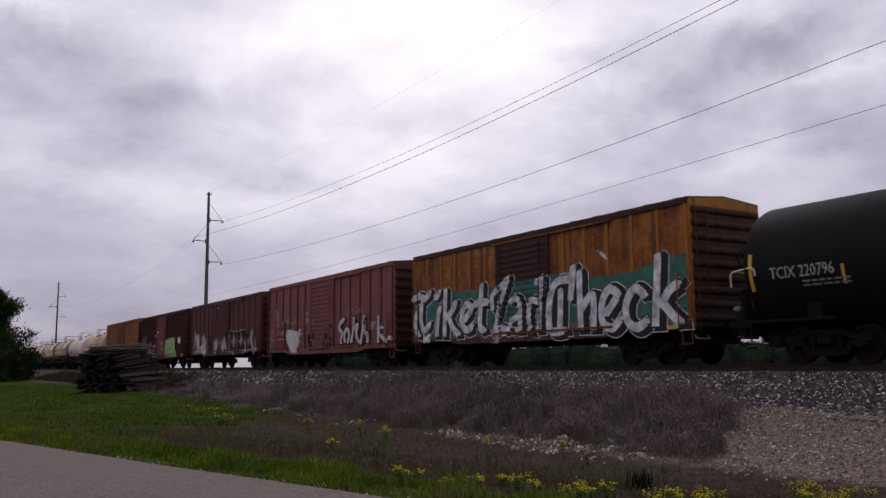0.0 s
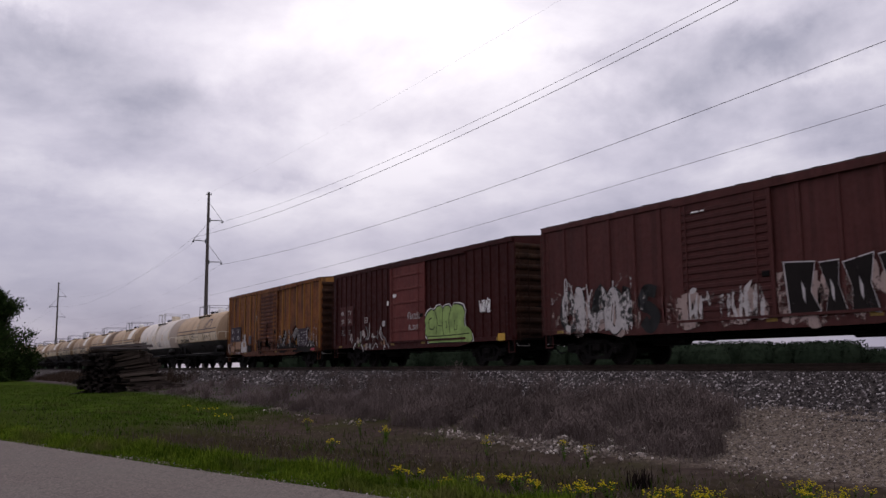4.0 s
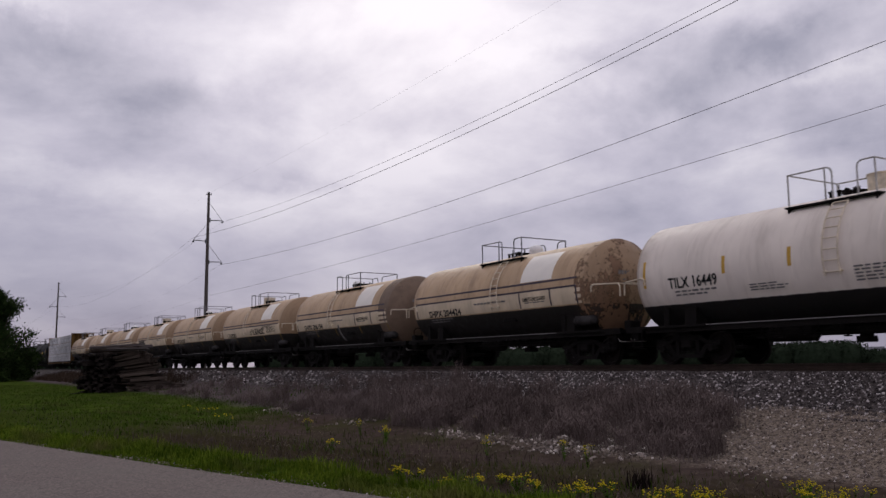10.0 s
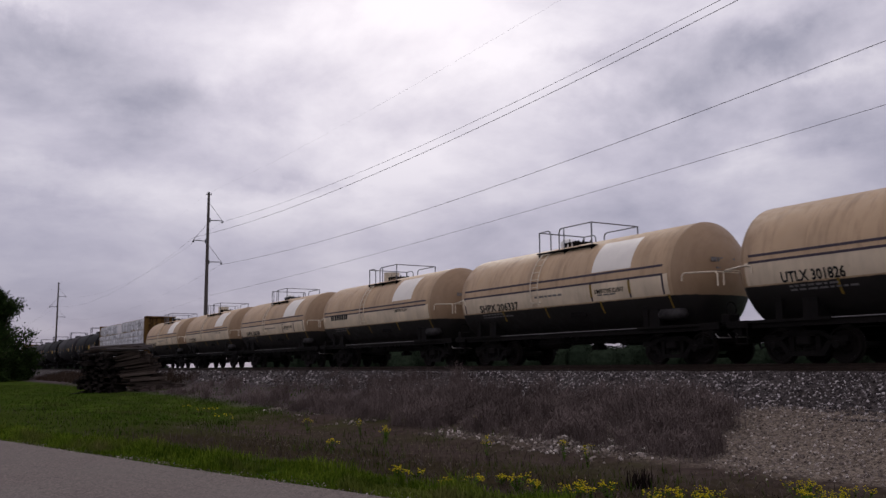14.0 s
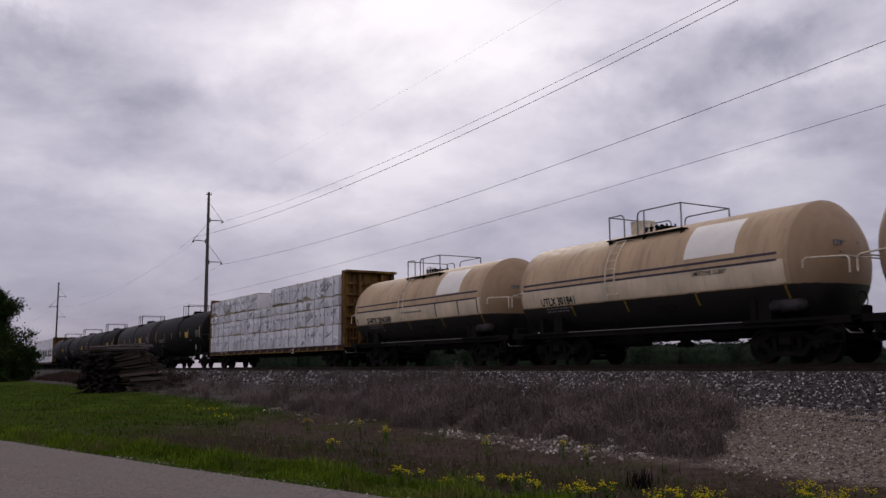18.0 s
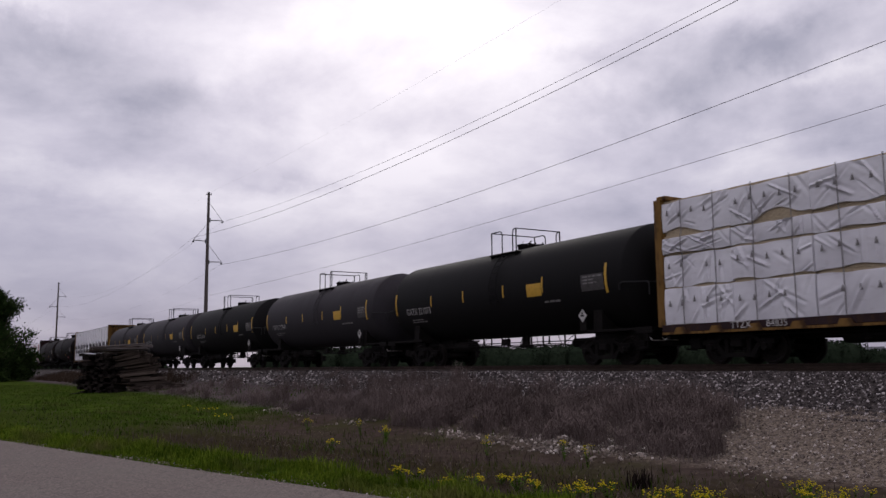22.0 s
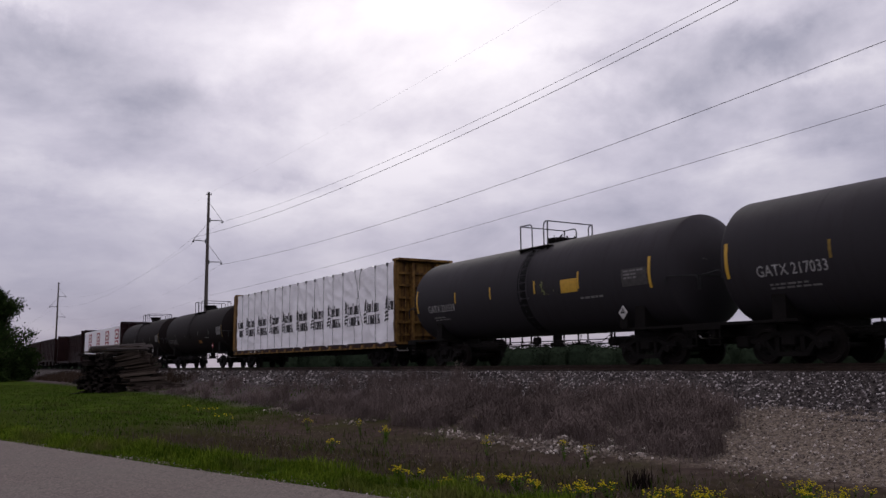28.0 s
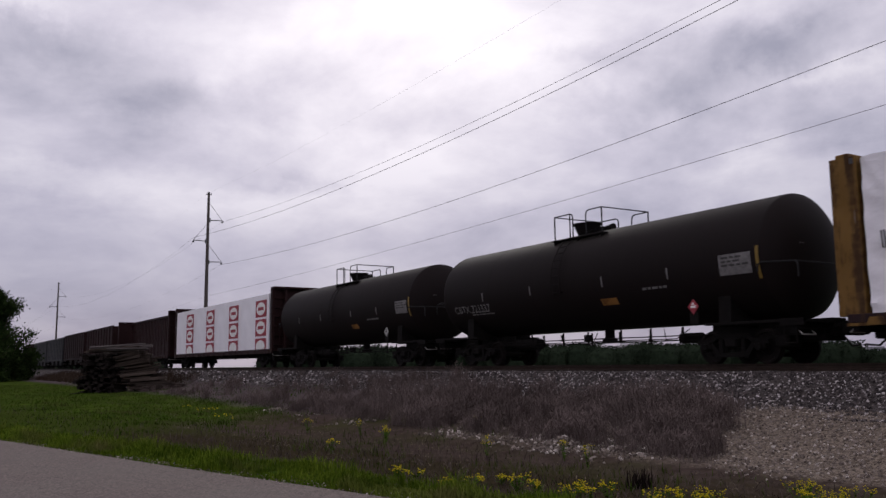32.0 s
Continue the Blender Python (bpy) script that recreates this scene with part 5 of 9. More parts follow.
def boxcar(s, L, label, body, door_mat, posts, sill=0.95, eave=4.62, corr=9, seed=0, roof=ROOF, pitch=17.1, end_mat=None, post_w=0.1, smooth_door=False, chord_mat=None, sill_mat=None, post_mat=None):
    h = L / 2
    e = new_car("boxcar", s, label, "boxcar")
    Y = 1.44
    for sd in (-1, 1):
        part("side_wall", G().box(-h, h, min(sd * Y, sd * (Y - 0.06)), max(sd * Y, sd * (Y - 0.06)), sill + 0.12, eave - 0.1), body, e)
        a, b = sorted((sd * (Y - 0.02), sd * (Y + 0.055)))
        part("side_sill", G().box(-h + 0.02, h - 0.02, a, b, sill, sill + 0.16, 0.012).prism([(-h + 2.6, sill + 0.01), (h - 2.6, sill + 0.01), (h - 3.6, sill - 0.14), (-h + 3.6, sill - 0.14)], "y", a, b - sd * 0.0), sill_mat or body, e)
        part("top_chord", G().box(-h, h, a, b, eave - 0.16, eave, 0.012), chord_mat or body, e)
        y0, y1 = sorted((sd * (Y - 0.01), sd * (Y + 0.05)))
        for side in (-1, 1):
            for i in range(posts):
                x = side * (1.62 + (h - 1.62 - 0.08) * (i + (0.62 if posts < 9 else 0.5)) / (posts - 0.38 if posts < 9 else posts))
                x = side * min(abs(x), h - 0.08)
                part("side_post", cached(("side_post", sd, sill, eave, post_w, body.name), lambda: G().box(-post_w / 2, post_w / 2, y0, y1, sill + 0.15, eave - 0.14, 0.015), post_mat or body), body, e, at=(x, 0, 0))
        # sliding door with pressed ridges
        g = G()
        d0, d1 = sorted((sd * (Y + 0.02), sd * (Y + 0.06)))
        g.box(-1.52, 1.52, d0, d1, sill + 0.2, eave - 0.2, 0.01)
        o0, o1 = sorted((sd * (Y + 0.05), sd * (Y + 0.095)))
        rows = 5 if smooth_door else 14
        door = part("sliding_door", g, door_mat, e, "ridged steel sliding door")
        hh = 0.05 if smooth_door else (eave - sill - 0.7) / rows * 0.28
        ridge = cached(("door_ridge", sd, door_mat.name, hh), lambda: G().box(-1.42, 1.42, o0, o1, -hh, hh, 0.015), door_mat)
        for i in range(rows):
            part("door_ridge", ridge, door_mat, door, at=(0, 0, sill + 0.35 + (eave - sill - 0.7) * (i + 0.5) / rows))
        for x in (-1.48, 1.48):
            part("door_stile", G().box(x - 0.06, x + 0.06, o0, o1, sill + 0.2, eave - 0.2, 0.01), door_mat, door)
        for x in (-1.25, 1.05):
            part("door_rod", G().cyl((x, sd * (Y + 0.115), sill + 0.2), (x, sd * (Y + 0.115), eave - 0.25), 0.018, 6), door_mat, door)
        part("door_handle", G().box(1.18, 1.42, *sorted((sd * (Y + 0.09), sd * (Y + 0.13))), sill + 1.15, sill + 1.3, 0.02), UNDER, door)
        part("door_track", G().box(-1.7, 4.6, *sorted((sd * (Y + 0.04), sd * (Y + 0.12))), sill + 0.13, sill + 0.2), body, e)
        part("door_track", G().box(-1.7, 4.6, *sorted((sd * (Y + 0.04), sd * (Y + 0.11))), eave - 0.22, eave - 0.165), body, e)
        for x in (-h + 0.22, h - 0.22):
            ladder(e, x - 0.2, x + 0.2, sd * (Y + 0.1), sd * (Y + 0.1), sill - 0.05, sill + (3.4 if x * sd > 0 else 1.6), 9 if x * sd > 0 else 4, body)
            g = G().tube([(x - 0.18, sd * 1.42, sill), (x - 0.18, sd * 1.42, sill - 0.42), (x + 0.18, sd * 1.42, sill - 0.42), (x + 0.18, sd * 1.42, sill)], 0.02, 5)
            part("sill_step", g, body, e)
        for i in range(6):
            x = -h + 0.9 + (L - 1.8) * i / 5
            part("reflector", G().box(x - 0.16, x + 0.16, *sorted((sd * (Y + 0.05), sd * (Y + 0.06))), sill + 0.03, sill + 0.12), DULL_YELLOW, e, "yellow reflective strip")
        if seed != 2:
            part("reflector", G().box(h - 0.95, h - 0.52, *sorted((sd * (Y + 0.055), sd * (Y + 0.066))), sill + 0.0, sill + 0.26), YELLOW, e, "square yellow reflective plate")
    # pressed ends
    for sd in (-1, 1):
        poly = [(sd * (h - 0.02), sill), (sd * (h + 0.03), sill)]
        step = (eave - sill - 0.2) / corr
        for i in range(corr):
            z = sill + 0.1 + i * step
            poly += [(sd * (h + 0.03), z + step * 0.18), (sd * (h + 0.10), z + step * 0.34), (sd * (h + 0.115), z + step * 0.5), (sd * (h + 0.10), z + step * 0.66), (sd * (h + 0.03), z + step * 0.82)]
        poly += [(sd * (h + 0.03), eave), (sd * (h - 0.02), eave)]
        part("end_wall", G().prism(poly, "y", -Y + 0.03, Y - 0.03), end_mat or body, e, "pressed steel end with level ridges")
        for yy in (-Y, Y - 0.09):
            part("corner_post", G().box(sd * h - 0.06, sd * h + 0.06, yy, yy + 0.09, sill, eave, 0.012), body, e)
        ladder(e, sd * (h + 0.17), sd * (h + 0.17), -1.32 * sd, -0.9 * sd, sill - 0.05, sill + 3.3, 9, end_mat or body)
        part("gable_plate", G().prism([(-Y, eave - 0.30), (Y, eave - 0.30), (Y, eave - 0.02), (0, eave + 0.12), (-Y, eave - 0.02)], "x", *sorted((sd * (h + 0.02), sd * (h + 0.075)))), post_mat or body, e)
        part("crossover_step", G().box(*sorted((sd * (h + 0.05), sd * (h + 0.42))), -1.2, 1.2, sill + 0.02, sill + 0.06), UNDER, e)
        part("end_handrail", G().tube([(sd * (h + 0.16), -0.6, sill + 1.2), (sd * (h + 0.2), -0.55, sill + 1.2), (sd * (h + 0.2), 0.55, sill + 1.2), (sd * (h + 0.16), 0.6, sill + 1.2)], 0.016, 5), UNDER, e)
    part("brake_wheel", G().lathe([(h + 0.2, 0.05), (h + 0.24, 0.05), (h + 0.24, 0.045)], 10, (0, 0.55, sill + 2.0)).tube([(h + 0.22, 0.55 + 0.27 * math.cos(t), sill + 2.0 + 0.27 * math.sin(t)) for t in [i * math.pi / 8 for i in range(17)]], 0.02, 5).tube([(h + 0.22, 0.28, sill + 2), (h + 0.22, 0.82, sill + 2)], 0.015, 4).tube([(h + 0.22, 0.55, sill + 1.73), (h + 0.22, 0.55, sill + 2.27)], 0.015, 4), UNDER, e)
    # roof
    g = G().prism([(-Y - 0.04, eave - 0.02), (-Y - 0.04, eave + 0.03), (0, eave + 0.16), (Y + 0.04, eave + 0.03), (Y + 0.04, eave - 0.02)], "x", -h - 0.05, h + 0.05)
    rf = part("roof", g, roof, e, "low peaked steel roof")
    rib = cached(("roof_rib", roof.name, eave), lambda: G().prism([(-Y - 0.045, eave + 0.0), (-Y - 0.045, eave + 0.042), (-Y + 0.1, eave + 0.07), (0, eave + 0.195), (Y - 0.1, eave + 0.07), (Y + 0.045, eave + 0.042), (Y + 0.045, eave + 0.0)], "x", -0.10, 0.10), roof)
    for i in range(14):
        part("roof_rib", rib, roof, rf, at=(-h + 0.4 + (L - 0.8) * i / 13, 0, 0))
    # floor and underframe
    part("floor", G().box(-h + 0.05, h - 0.05, -Y + 0.06, Y - 0.06, sill + 0.16, sill + 0.22), UNDER, e)
    part("centre_sill", G().box(-h - 0.05, h + 0.05, -0.2, 0.2, 0.68, sill + 0.15), UNDER, e)
    for i in range(5):
        x = -h + 2.1 + (L - 4.2) * i / 4
        part("cross_bearer", G().prism([(-1.4, sill + 0.15), (1.4, sill + 0.15), (0.25, 0.75), (-0.25, 0.75)], "x", x - 0.06, x + 0.06), UNDER, e)
    rigging(e, h, -h + 3.6, h - 3.6, sill, seed=seed)
    running_gear(e, h, pitch, 2.2)
    return e


NEAR = -1.504   # just proud of the posts of a near side


def stencil(car, text, x, z, size, material=WHITE, y=NEAR, name="stencil", **kw):
    return part(name, on_side(letters(text, size, material, **kw), x, z, y), material, car)


def data_bars(car, x, z, w, rows, material=WHITE, y=NEAR, h=0.045, seed=1):
    """Rows of small stencilled data, too small to read."""
    r = random.Random(seed)
    g = G()
    for i in range(rows):
        k = x
        while k < x + w * r.uniform(0.6, 1.0):
            b = r.uniform(0.08, 0.3)
            g.box(k, k + b, y - 0.001, y, z - i * h * 2.1, z - i * h * 2.1 + h)
            k += b + 0.05
    ob = part("data_marks", g, material, car, "rows of small white data marks")
    ob["kind"] = "stuff"
    return ob


b1 = boxcar(-24.17, 15.35, "orange-yellow boxcar with big silver graffiti along its side", ORANGE, DOOR_DARK, 6, 0.98, 4.60, seed=1, end_mat=END_SHADE_GRIME, chord_mat=DOOR_DARK, sill_mat=SILL_MAUVE, post_mat=ORANGE_POST)
DOOR_STEP = (4.60 - 0.98 - 0.7) / 14


def over_door(me, off):
    """Lay painted shapes on the side of the orange boxcar, in and out of the ridges of its door."""
    bm = bmesh.new()
    bm.from_mesh(me)
    cuts = [((x, 0, 0), (1, 0, 0)) for x in (-1.58, -1.53, 1.53, 1.58)]
    for i in range(14):
        z = 0.98 + 0.35 + DOOR_STEP * (i + 0.5)
        cuts += [((0, 0, z + d), (0, 0, 1)) for d in (-0.062, -0.045, 0.045, 0.062)]
    for co, no in cuts:
        bmesh.ops.bisect_plane(bm, geom=bm.verts[:] + bm.edges[:] + bm.faces[:], plane_co=co, plane_no=no)
    for v in bm.verts:
        lift = NEAR - v.co.y
        y = NEAR
        if abs(v.co.x) < 1.56:
            k = (v.co.z - 0.98 - 0.35) / DOOR_STEP % 1.0
            y = -1.537 if abs(k - 0.5) * DOOR_STEP < 0.05 else -1.505
            if abs(v.co.x) > 1.40:
                y = -1.537
        v.co.y = y - off - lift
    bm.to_mesh(me)
    bm.free()
    return me


TEAL_TOP = [(-8, 3.2), (-5.7, 3.04), (-4.0, 2.87), (0.0, 2.90), (1.9, 3.03), (4.0, 2.72), (5.5, 2.75), (7.3, 3.05), (8, 3.1)]
g = G()
vs = []
N = 60
for i in range(N):
    x = -7.6 + 15.2 * i / (N - 1)
    vs += [(x, -0.0, 0), (x, lerp_table(x, TEAL_TOP) - 1.1 + 0.05 * noise.noise((x * 1.3, 0, 2)) + 0.05 * noise.noise((x * 3.1, 4, 2)), 0)]
g.add(vs, [(2 * i, 2 * i + 2, 2 * i + 3, 2 * i + 1) for i in range(N - 1)])
part("graffiti", over_door(on_side(g.mesh("graffiti", TEAL), 0, 1.1, NEAR), 0.002), TEAL, b1, "teal sprayed background fade")
g = G()
vs = []
for i in range(N):
    x = -7.6 + 15.2 * i / (N - 1)
    vs += [(x, -0.02, 0), (x, 0.30 + 0.10 * noise.noise((x * 0.9, 3, 8)), 0)]
g.add(vs, [(2 * i, 2 * i + 2, 2 * i + 3, 2 * i + 1) for i in range(N - 1)])
part("graffiti", over_door(on_side(g.mesh("graffiti", MAUVE), 0, 1.1, NEAR), 0.003), MAUVE, b1, "mauve sprayed strip under the letters")
# pointed pen letters: each one a few strokes of (x, height over the sill line)
SCRIPT = [
    ("T", [[(-7.68, 1.8), (-7.1, 1.91), (-6.65, 1.78), (-6.24, 2.01)], [(-6.91, 1.63), (-6.99, 0.95), (-6.77, 0.44), (-6.28, 0.72)], [(-7.39, 1.22), (-7.47, 0.63), (-7.16, 0.27)]]),
    ("i", [[(-5.45, 1.33), (-5.62, 1.01), (-5.72, 0.24)], [(-5.79, 1.73), (-5.49, 1.96)]]),
    ("k", [[(-5.02, 1.99), (-5.14, 0.21)], [(-4.98, 0.89), (-4.55, 1.15), (-4.28, 1.45)], [(-4.78, 0.91), (-4.51, 0.5), (-4.09, 0.23)]]),
    ("e", [[(-3.12, 1.17), (-3.49, 1.35), (-3.83, 0.99), (-3.82, 0.57), (-3.5, 0.36), (-3.1, 0.5)], [(-3.69, 0.73), (-3.17, 1.1)]]),
    ("t", [[(-2.44, 1.98), (-2.56, 0.99), (-2.58, 0.43), (-2.31, 0.31)], [(-2.93, 1.3), (-2.5, 1.35), (-2.05, 1.34)]]),
    ("Z", [[(-1.75, 1.05), (-1.78, 1.54), (-1.33, 1.76), (-0.73, 2.1)], [(-0.77, 2.01), (-1.21, 1.26), (-1.62, 0.3)], [(-1.67, 0.21), (-1.23, 0.35), (-0.78, 0.26)]]),
    ("a", [[(-0.63, 1.24), (-0.34, 1.35), (-0.07, 1.12), (-0.07, 0.22)], [(-0.14, 0.69), (-0.52, 0.61), (-0.62, 0.29), (-0.21, 0.23)]]),
    ("d", [[(1.21, 1.9), (1.01, 0.21)], [(0.88, 1.8), (1.21, 1.9)], [(1.01, 1.14), (0.58, 1.2), (0.43, 0.63), (0.58, 0.22), (0.97, 0.27)]]),
    ("C", [[(2.85, 2.13), (2.6, 1.79), (1.94, 1.72), (1.61, 1.12), (1.6, 0.18), (2.29, 0.13)], [(2.18, 1.42), (2.09, 0.23)], [(2.85, 2.1), (2.66, 1.11)]]),
    ("h", [[(3.12, 1.92), (3.13, 0.15)], [(3.2, 0.77), (3.74, 1.18), (3.72, 0.13)]]),
    ("e", [[(4.9, 1.1), (4.49, 1.3), (4.16, 0.89), (4.16, 0.31), (4.56, 0.11), (4.94, 0.36)], [(4.33, 0.56), (4.85, 1.04)]]),
    ("c", [[(5.99, 0.99), (5.6, 1.23), (5.23, 0.85), (5.23, 0.32), (5.6, 0.08), (6.0, 0.23)]]),
    ("k", [[(6.56, 2.08), (6.37, 0.13)], [(6.64, 0.67), (6.92, 1.05), (7.29, 1.23)], [(6.72, 0.7), (7.02, 0.39), (7.32, 0.15)]]),
]


def pen(lines, w, grow):
    """Broad strokes with pointed heads and flat feet, as a chisel pen makes them."""
    g = G()
    for k, pts in enumerate(lines):
        ps = smooth_line(pts) if len(pts) > 2 else pts
        start = len(g.v)
        ribbon(g, ps, w + grow)
        g.v[start:] = [(x, y, 0.0007 * k + 0.0004 * i / len(ps)) for i, (x, y, _) in enumerate(g.v[start:])]
        for end, (x, y) in enumerate((ps[0], ps[-1])):
            q = w * 0.56 + grow * 0.52
            z = 0.0007 * k + 0.0009 + 0.0002 * end
            if y < 0.35:
                foot = [(x - q, y - 0.06 - grow / 2), (x + q, y - 0.06 - grow / 2), (x + q * 0.8, y + 0.10), (x - q * 0.8, y + 0.08)]
            else:
                foot = [(x - q, y - 0.02), (x, y - q * 0.6), (x + q, y + 0.02), (x + q * 0.35, y + q * 0.7), (x - q * 0.6, y + q * 0.45)]
            g.add([(u, v, z) for u, v in foot], [tuple(range(len(foot)))])
    return g


def smooth_line(pts, n=5):
    out = []
    for i in range(len(pts) - 1):
        p0, p1, p2, p3 = pts[max(0, i - 1)], pts[i], pts[i + 1], pts[min(len(pts) - 1, i + 2)]
        for j in range(n):
            q = j / n
            out.append(tuple(0.5 * (2 * p1[c] + (p2[c] - p0[c]) * q + (2 * p0[c] - 5 * p1[c] + 4 * p2[c] - p3[c]) * q * q + (3 * p1[c] - p0[c] - 3 * p2[c] + p3[c]) * q ** 3) for c in (0, 1)))
    return out + [pts[-1]]


for text, lines in SCRIPT:
    w = 0.255 if text in "Zad" else 0.30
    for grow, mat, off, dx, dz, note in ((0.225, WHITE, 0.005, 0.18, -0.05, "white rim of a graffiti letter"), (0.185, BLACK, 0.0095, 0.18, -0.05, "black shadow of a graffiti letter"), (0.035, BLACK, 0.014, 0.0, 0.0, "black edge of a graffiti letter"), (-0.02, SILVER, 0.0185, 0.0, 0.0, "silver graffiti letter")):
        me = over_door(on_side(pen(lines, w, grow).mesh("graffiti_letter", mat), dx, 1.0 + dz, NEAR), off)
        part("graffiti_letter", me, mat, b1, note)
spray(b1, scrawl(0.5, 0.3, 4, 0.04, 33), WHITE, -6.8, 0.98, NEAR - 0.025, label="small white scribbled tag")
part("sill_patch", G().box(-1.86, -1.34, -1.57, -1.545, 0.80, 1.10), PINK_SPRAY, b1, "worn pale patch on the door sill")
g = G()
for dx in (0.0, 1.0):
    ribbon(g, [(0.0, 0.42), (0.62, 0.0)] if not dx else [(1.0, 0.0), (1.5, 0.45)], 0.11)
spray(b1, g, GREY_SPRAY, 4.0, 3.12, NEAR - 0.004, label="pale brushed chevron mark")

b2 = boxcar(-41.6, 15.75, "oxide red boxcar with white graffiti and rusty ridged door", OXIDE, OXIDE, 6, 0.84, 4.66, seed=2, pitch=17.35, end_mat=DOOR_DARK, post_mat=OXIDE_POST_SHADE)
def piece(car, x, z, width, height, count, w, seed, fill, line, rim=0.10, y=None, label=""):
    """A graffiti piece: a dark rim and a light body along the same brush paths."""
    y = NEAR if y is None else y
    spray(car, scrawl(width, height, count, w, seed, grow=rim), line, x, z, y - 0.004)
    spray(car, scrawl(width, height, count, w, seed), fill, x, z, y - 0.010, label=label)


def zig(width, height, count, w, seed, grow=0.0):
    """Upright, pointed letter strokes, packed side by side."""
    r = random.Random(seed)
    g = G()
    step = width / count
    for k in range(count):
        x = k * step
        hs = [height * r.uniform(0.75, 1.15) for _ in range(3)]
        legs = [(x + step * r.uniform(0.05, 0.2), 0.0, x + step * r.uniform(0.1, 0.35), hs[0]), (x + step * r.uniform(0.6, 0.9), height * r.uniform(-0.08, 0.1), x + step * r.uniform(0.5, 0.85), hs[1])]
        legs.append((x + step * 0.1, height * r.uniform(0.1, 0.9), x + step * 0.9, height * r.uniform(0.1, 0.9)))
        if r.random() < 0.5:
            legs.append((x + step * r.uniform(0.2, 0.5), height * r.uniform(0.7, 1.0), x + step * r.uniform(0.7, 1.1), height * r.uniform(0.85, 1.25)))
        for i, (a, b, c, d) in enumerate(legs):
            n = Vector((-(d - b), c - a, 0)).normalized() * (w * r.uniform(0.35, 0.7) + grow)
            t = Vector((c - a, d - b, 0)).normalized() * grow * 1.3
            m = Vector(((a + c) / 2 + r.uniform(-0.05, 0.05), (b + d) / 2, 0))
            lift = 0.0006 * ((k * 4 + i) % 6)
            quad = [Vector((a, b, 0)) - t - n * 0.7, Vector((a, b, 0)) - t + n * 0.5, m + n, Vector((c, d, 0)) + t + n * 0.15, Vector((c, d, 0)) + t - n * 0.3, m - n * 0.9]
            g.add([(q.x, q.y, lift) for q in quad], [(0, 1, 2, 5), (5, 2, 3, 4)])
    return g


B2_FORM = [
    ("S", [[(2.82, 1.31), (2.36, 1.1), (2.3, 0.87), (2.74, 0.58)], [(2.51, 0.46), (2.49, 0.18)]]),
    ("W", [[(3.05, 0.81), (2.88, 0.51), (2.96, 0.23)], [(3.19, 0.84), (3.45, 0.59), (3.28, 0.19)], [(3.95, 1.3), (3.87, 0.74), (3.68, 0.21)]]),
    ("N", [[(3.98, 0.82), (4.39, 0.98), (4.22, 0.54), (4.5, 0.17)]]),
    ("A", [[(5.22, 1.33), (5.03, 1.27), (4.86, 0.55), (4.7, 0.11)], [(5.21, 1.25), (5.12, 0.7), (5.41, 0.48), (5.44, 0.15)]]),
]
for text, lines in B2_FORM:
    for grow, mat, off, dx in ((0.10, INK, 0.004, 0.05), (-0.01, CHALK, 0.009, 0.0)):
        part("graffiti_letter", on_side(pen(lines, 0.25, grow).mesh("graffiti_letter", mat), dx, 1.0, NEAR - off), mat, b2, "worn white graffiti letter" if mat is CHALK else "black rim of a graffiti letter")
    g = G()
    for k, pts in enumerate(lines):
        ribbon(g, smooth_line([(x + 0.07, y - 0.04) for x, y in pts]), 0.035)
    spray(b2, g, INK, 0, 1.0, NEAR - 0.013, label="black crease lines on the letters")
g = G()
for k in range(5):      # looping handwritten tag
    x = 3.1 + 0.46 * k
    ribbon(g, smooth_line([(x, 0.05), (x + 0.14, 0.32), (x + 0.30, 0.30), (x + 0.16, 0.02), (x + 0.40, 0.12 + 0.05 * k)], 4), 0.022)
spray(b2, g, GREY_SPRAY, 0, 2.50, NEAR - 0.004, label="thin looping handwritten tag")
spray(b2, scrawl(1.3, 0.75, 7, 0.03, 62), GREY_SPRAY, 6.6, 2.75, NEAR - 0.004)
spray(b2, scrawl(2.6, 0.4, 5, 0.22, 18), PINK_SPRAY, -1.5, 0.98, -1.55)
for lines in ([[(6.52, 1.26), (6.48, 0.14)]], [[(6.55, 0.55), (6.95, 0.28), (7.25, 0.12)], [(7.25, 0.14), (7.62, 0.28), (7.80, 0.22)]]):
    for grow, mat, off in ((0.08, INK, 0.004), (0.0, CHALK, 0.009)):
        part("graffiti_letter", on_side(pen(lines, 0.19, grow).mesh("graffiti_letter", mat), 0, 1.0, NEAR - off), mat, b2, "worn white graffiti letter" if mat is CHALK else "black rim of a graffiti letter")
panel = part("data_panel", G().box(6.66, 7.08, NEAR - 0.018, NEAR - 0.012, 1.43, 1.82), DATA_GREY, b2, "small data panel with a white frame")
part("panel_field", G().box(6.69, 7.05, NEAR - 0.022, NEAR - 0.0185, 1.46, 1.70), BLACK, panel)
part("panel_strip", G().box(6.72, 7.04, NEAR - 0.022, NEAR - 0.0185, 1.80, 1.96), TEAL, panel)
part("stripe", G().box(7.14, 7.23, NEAR - 0.018, NEAR - 0.012, 1.06, 2.05), DULL_YELLOW, b2, "worn ochre paint stripe")
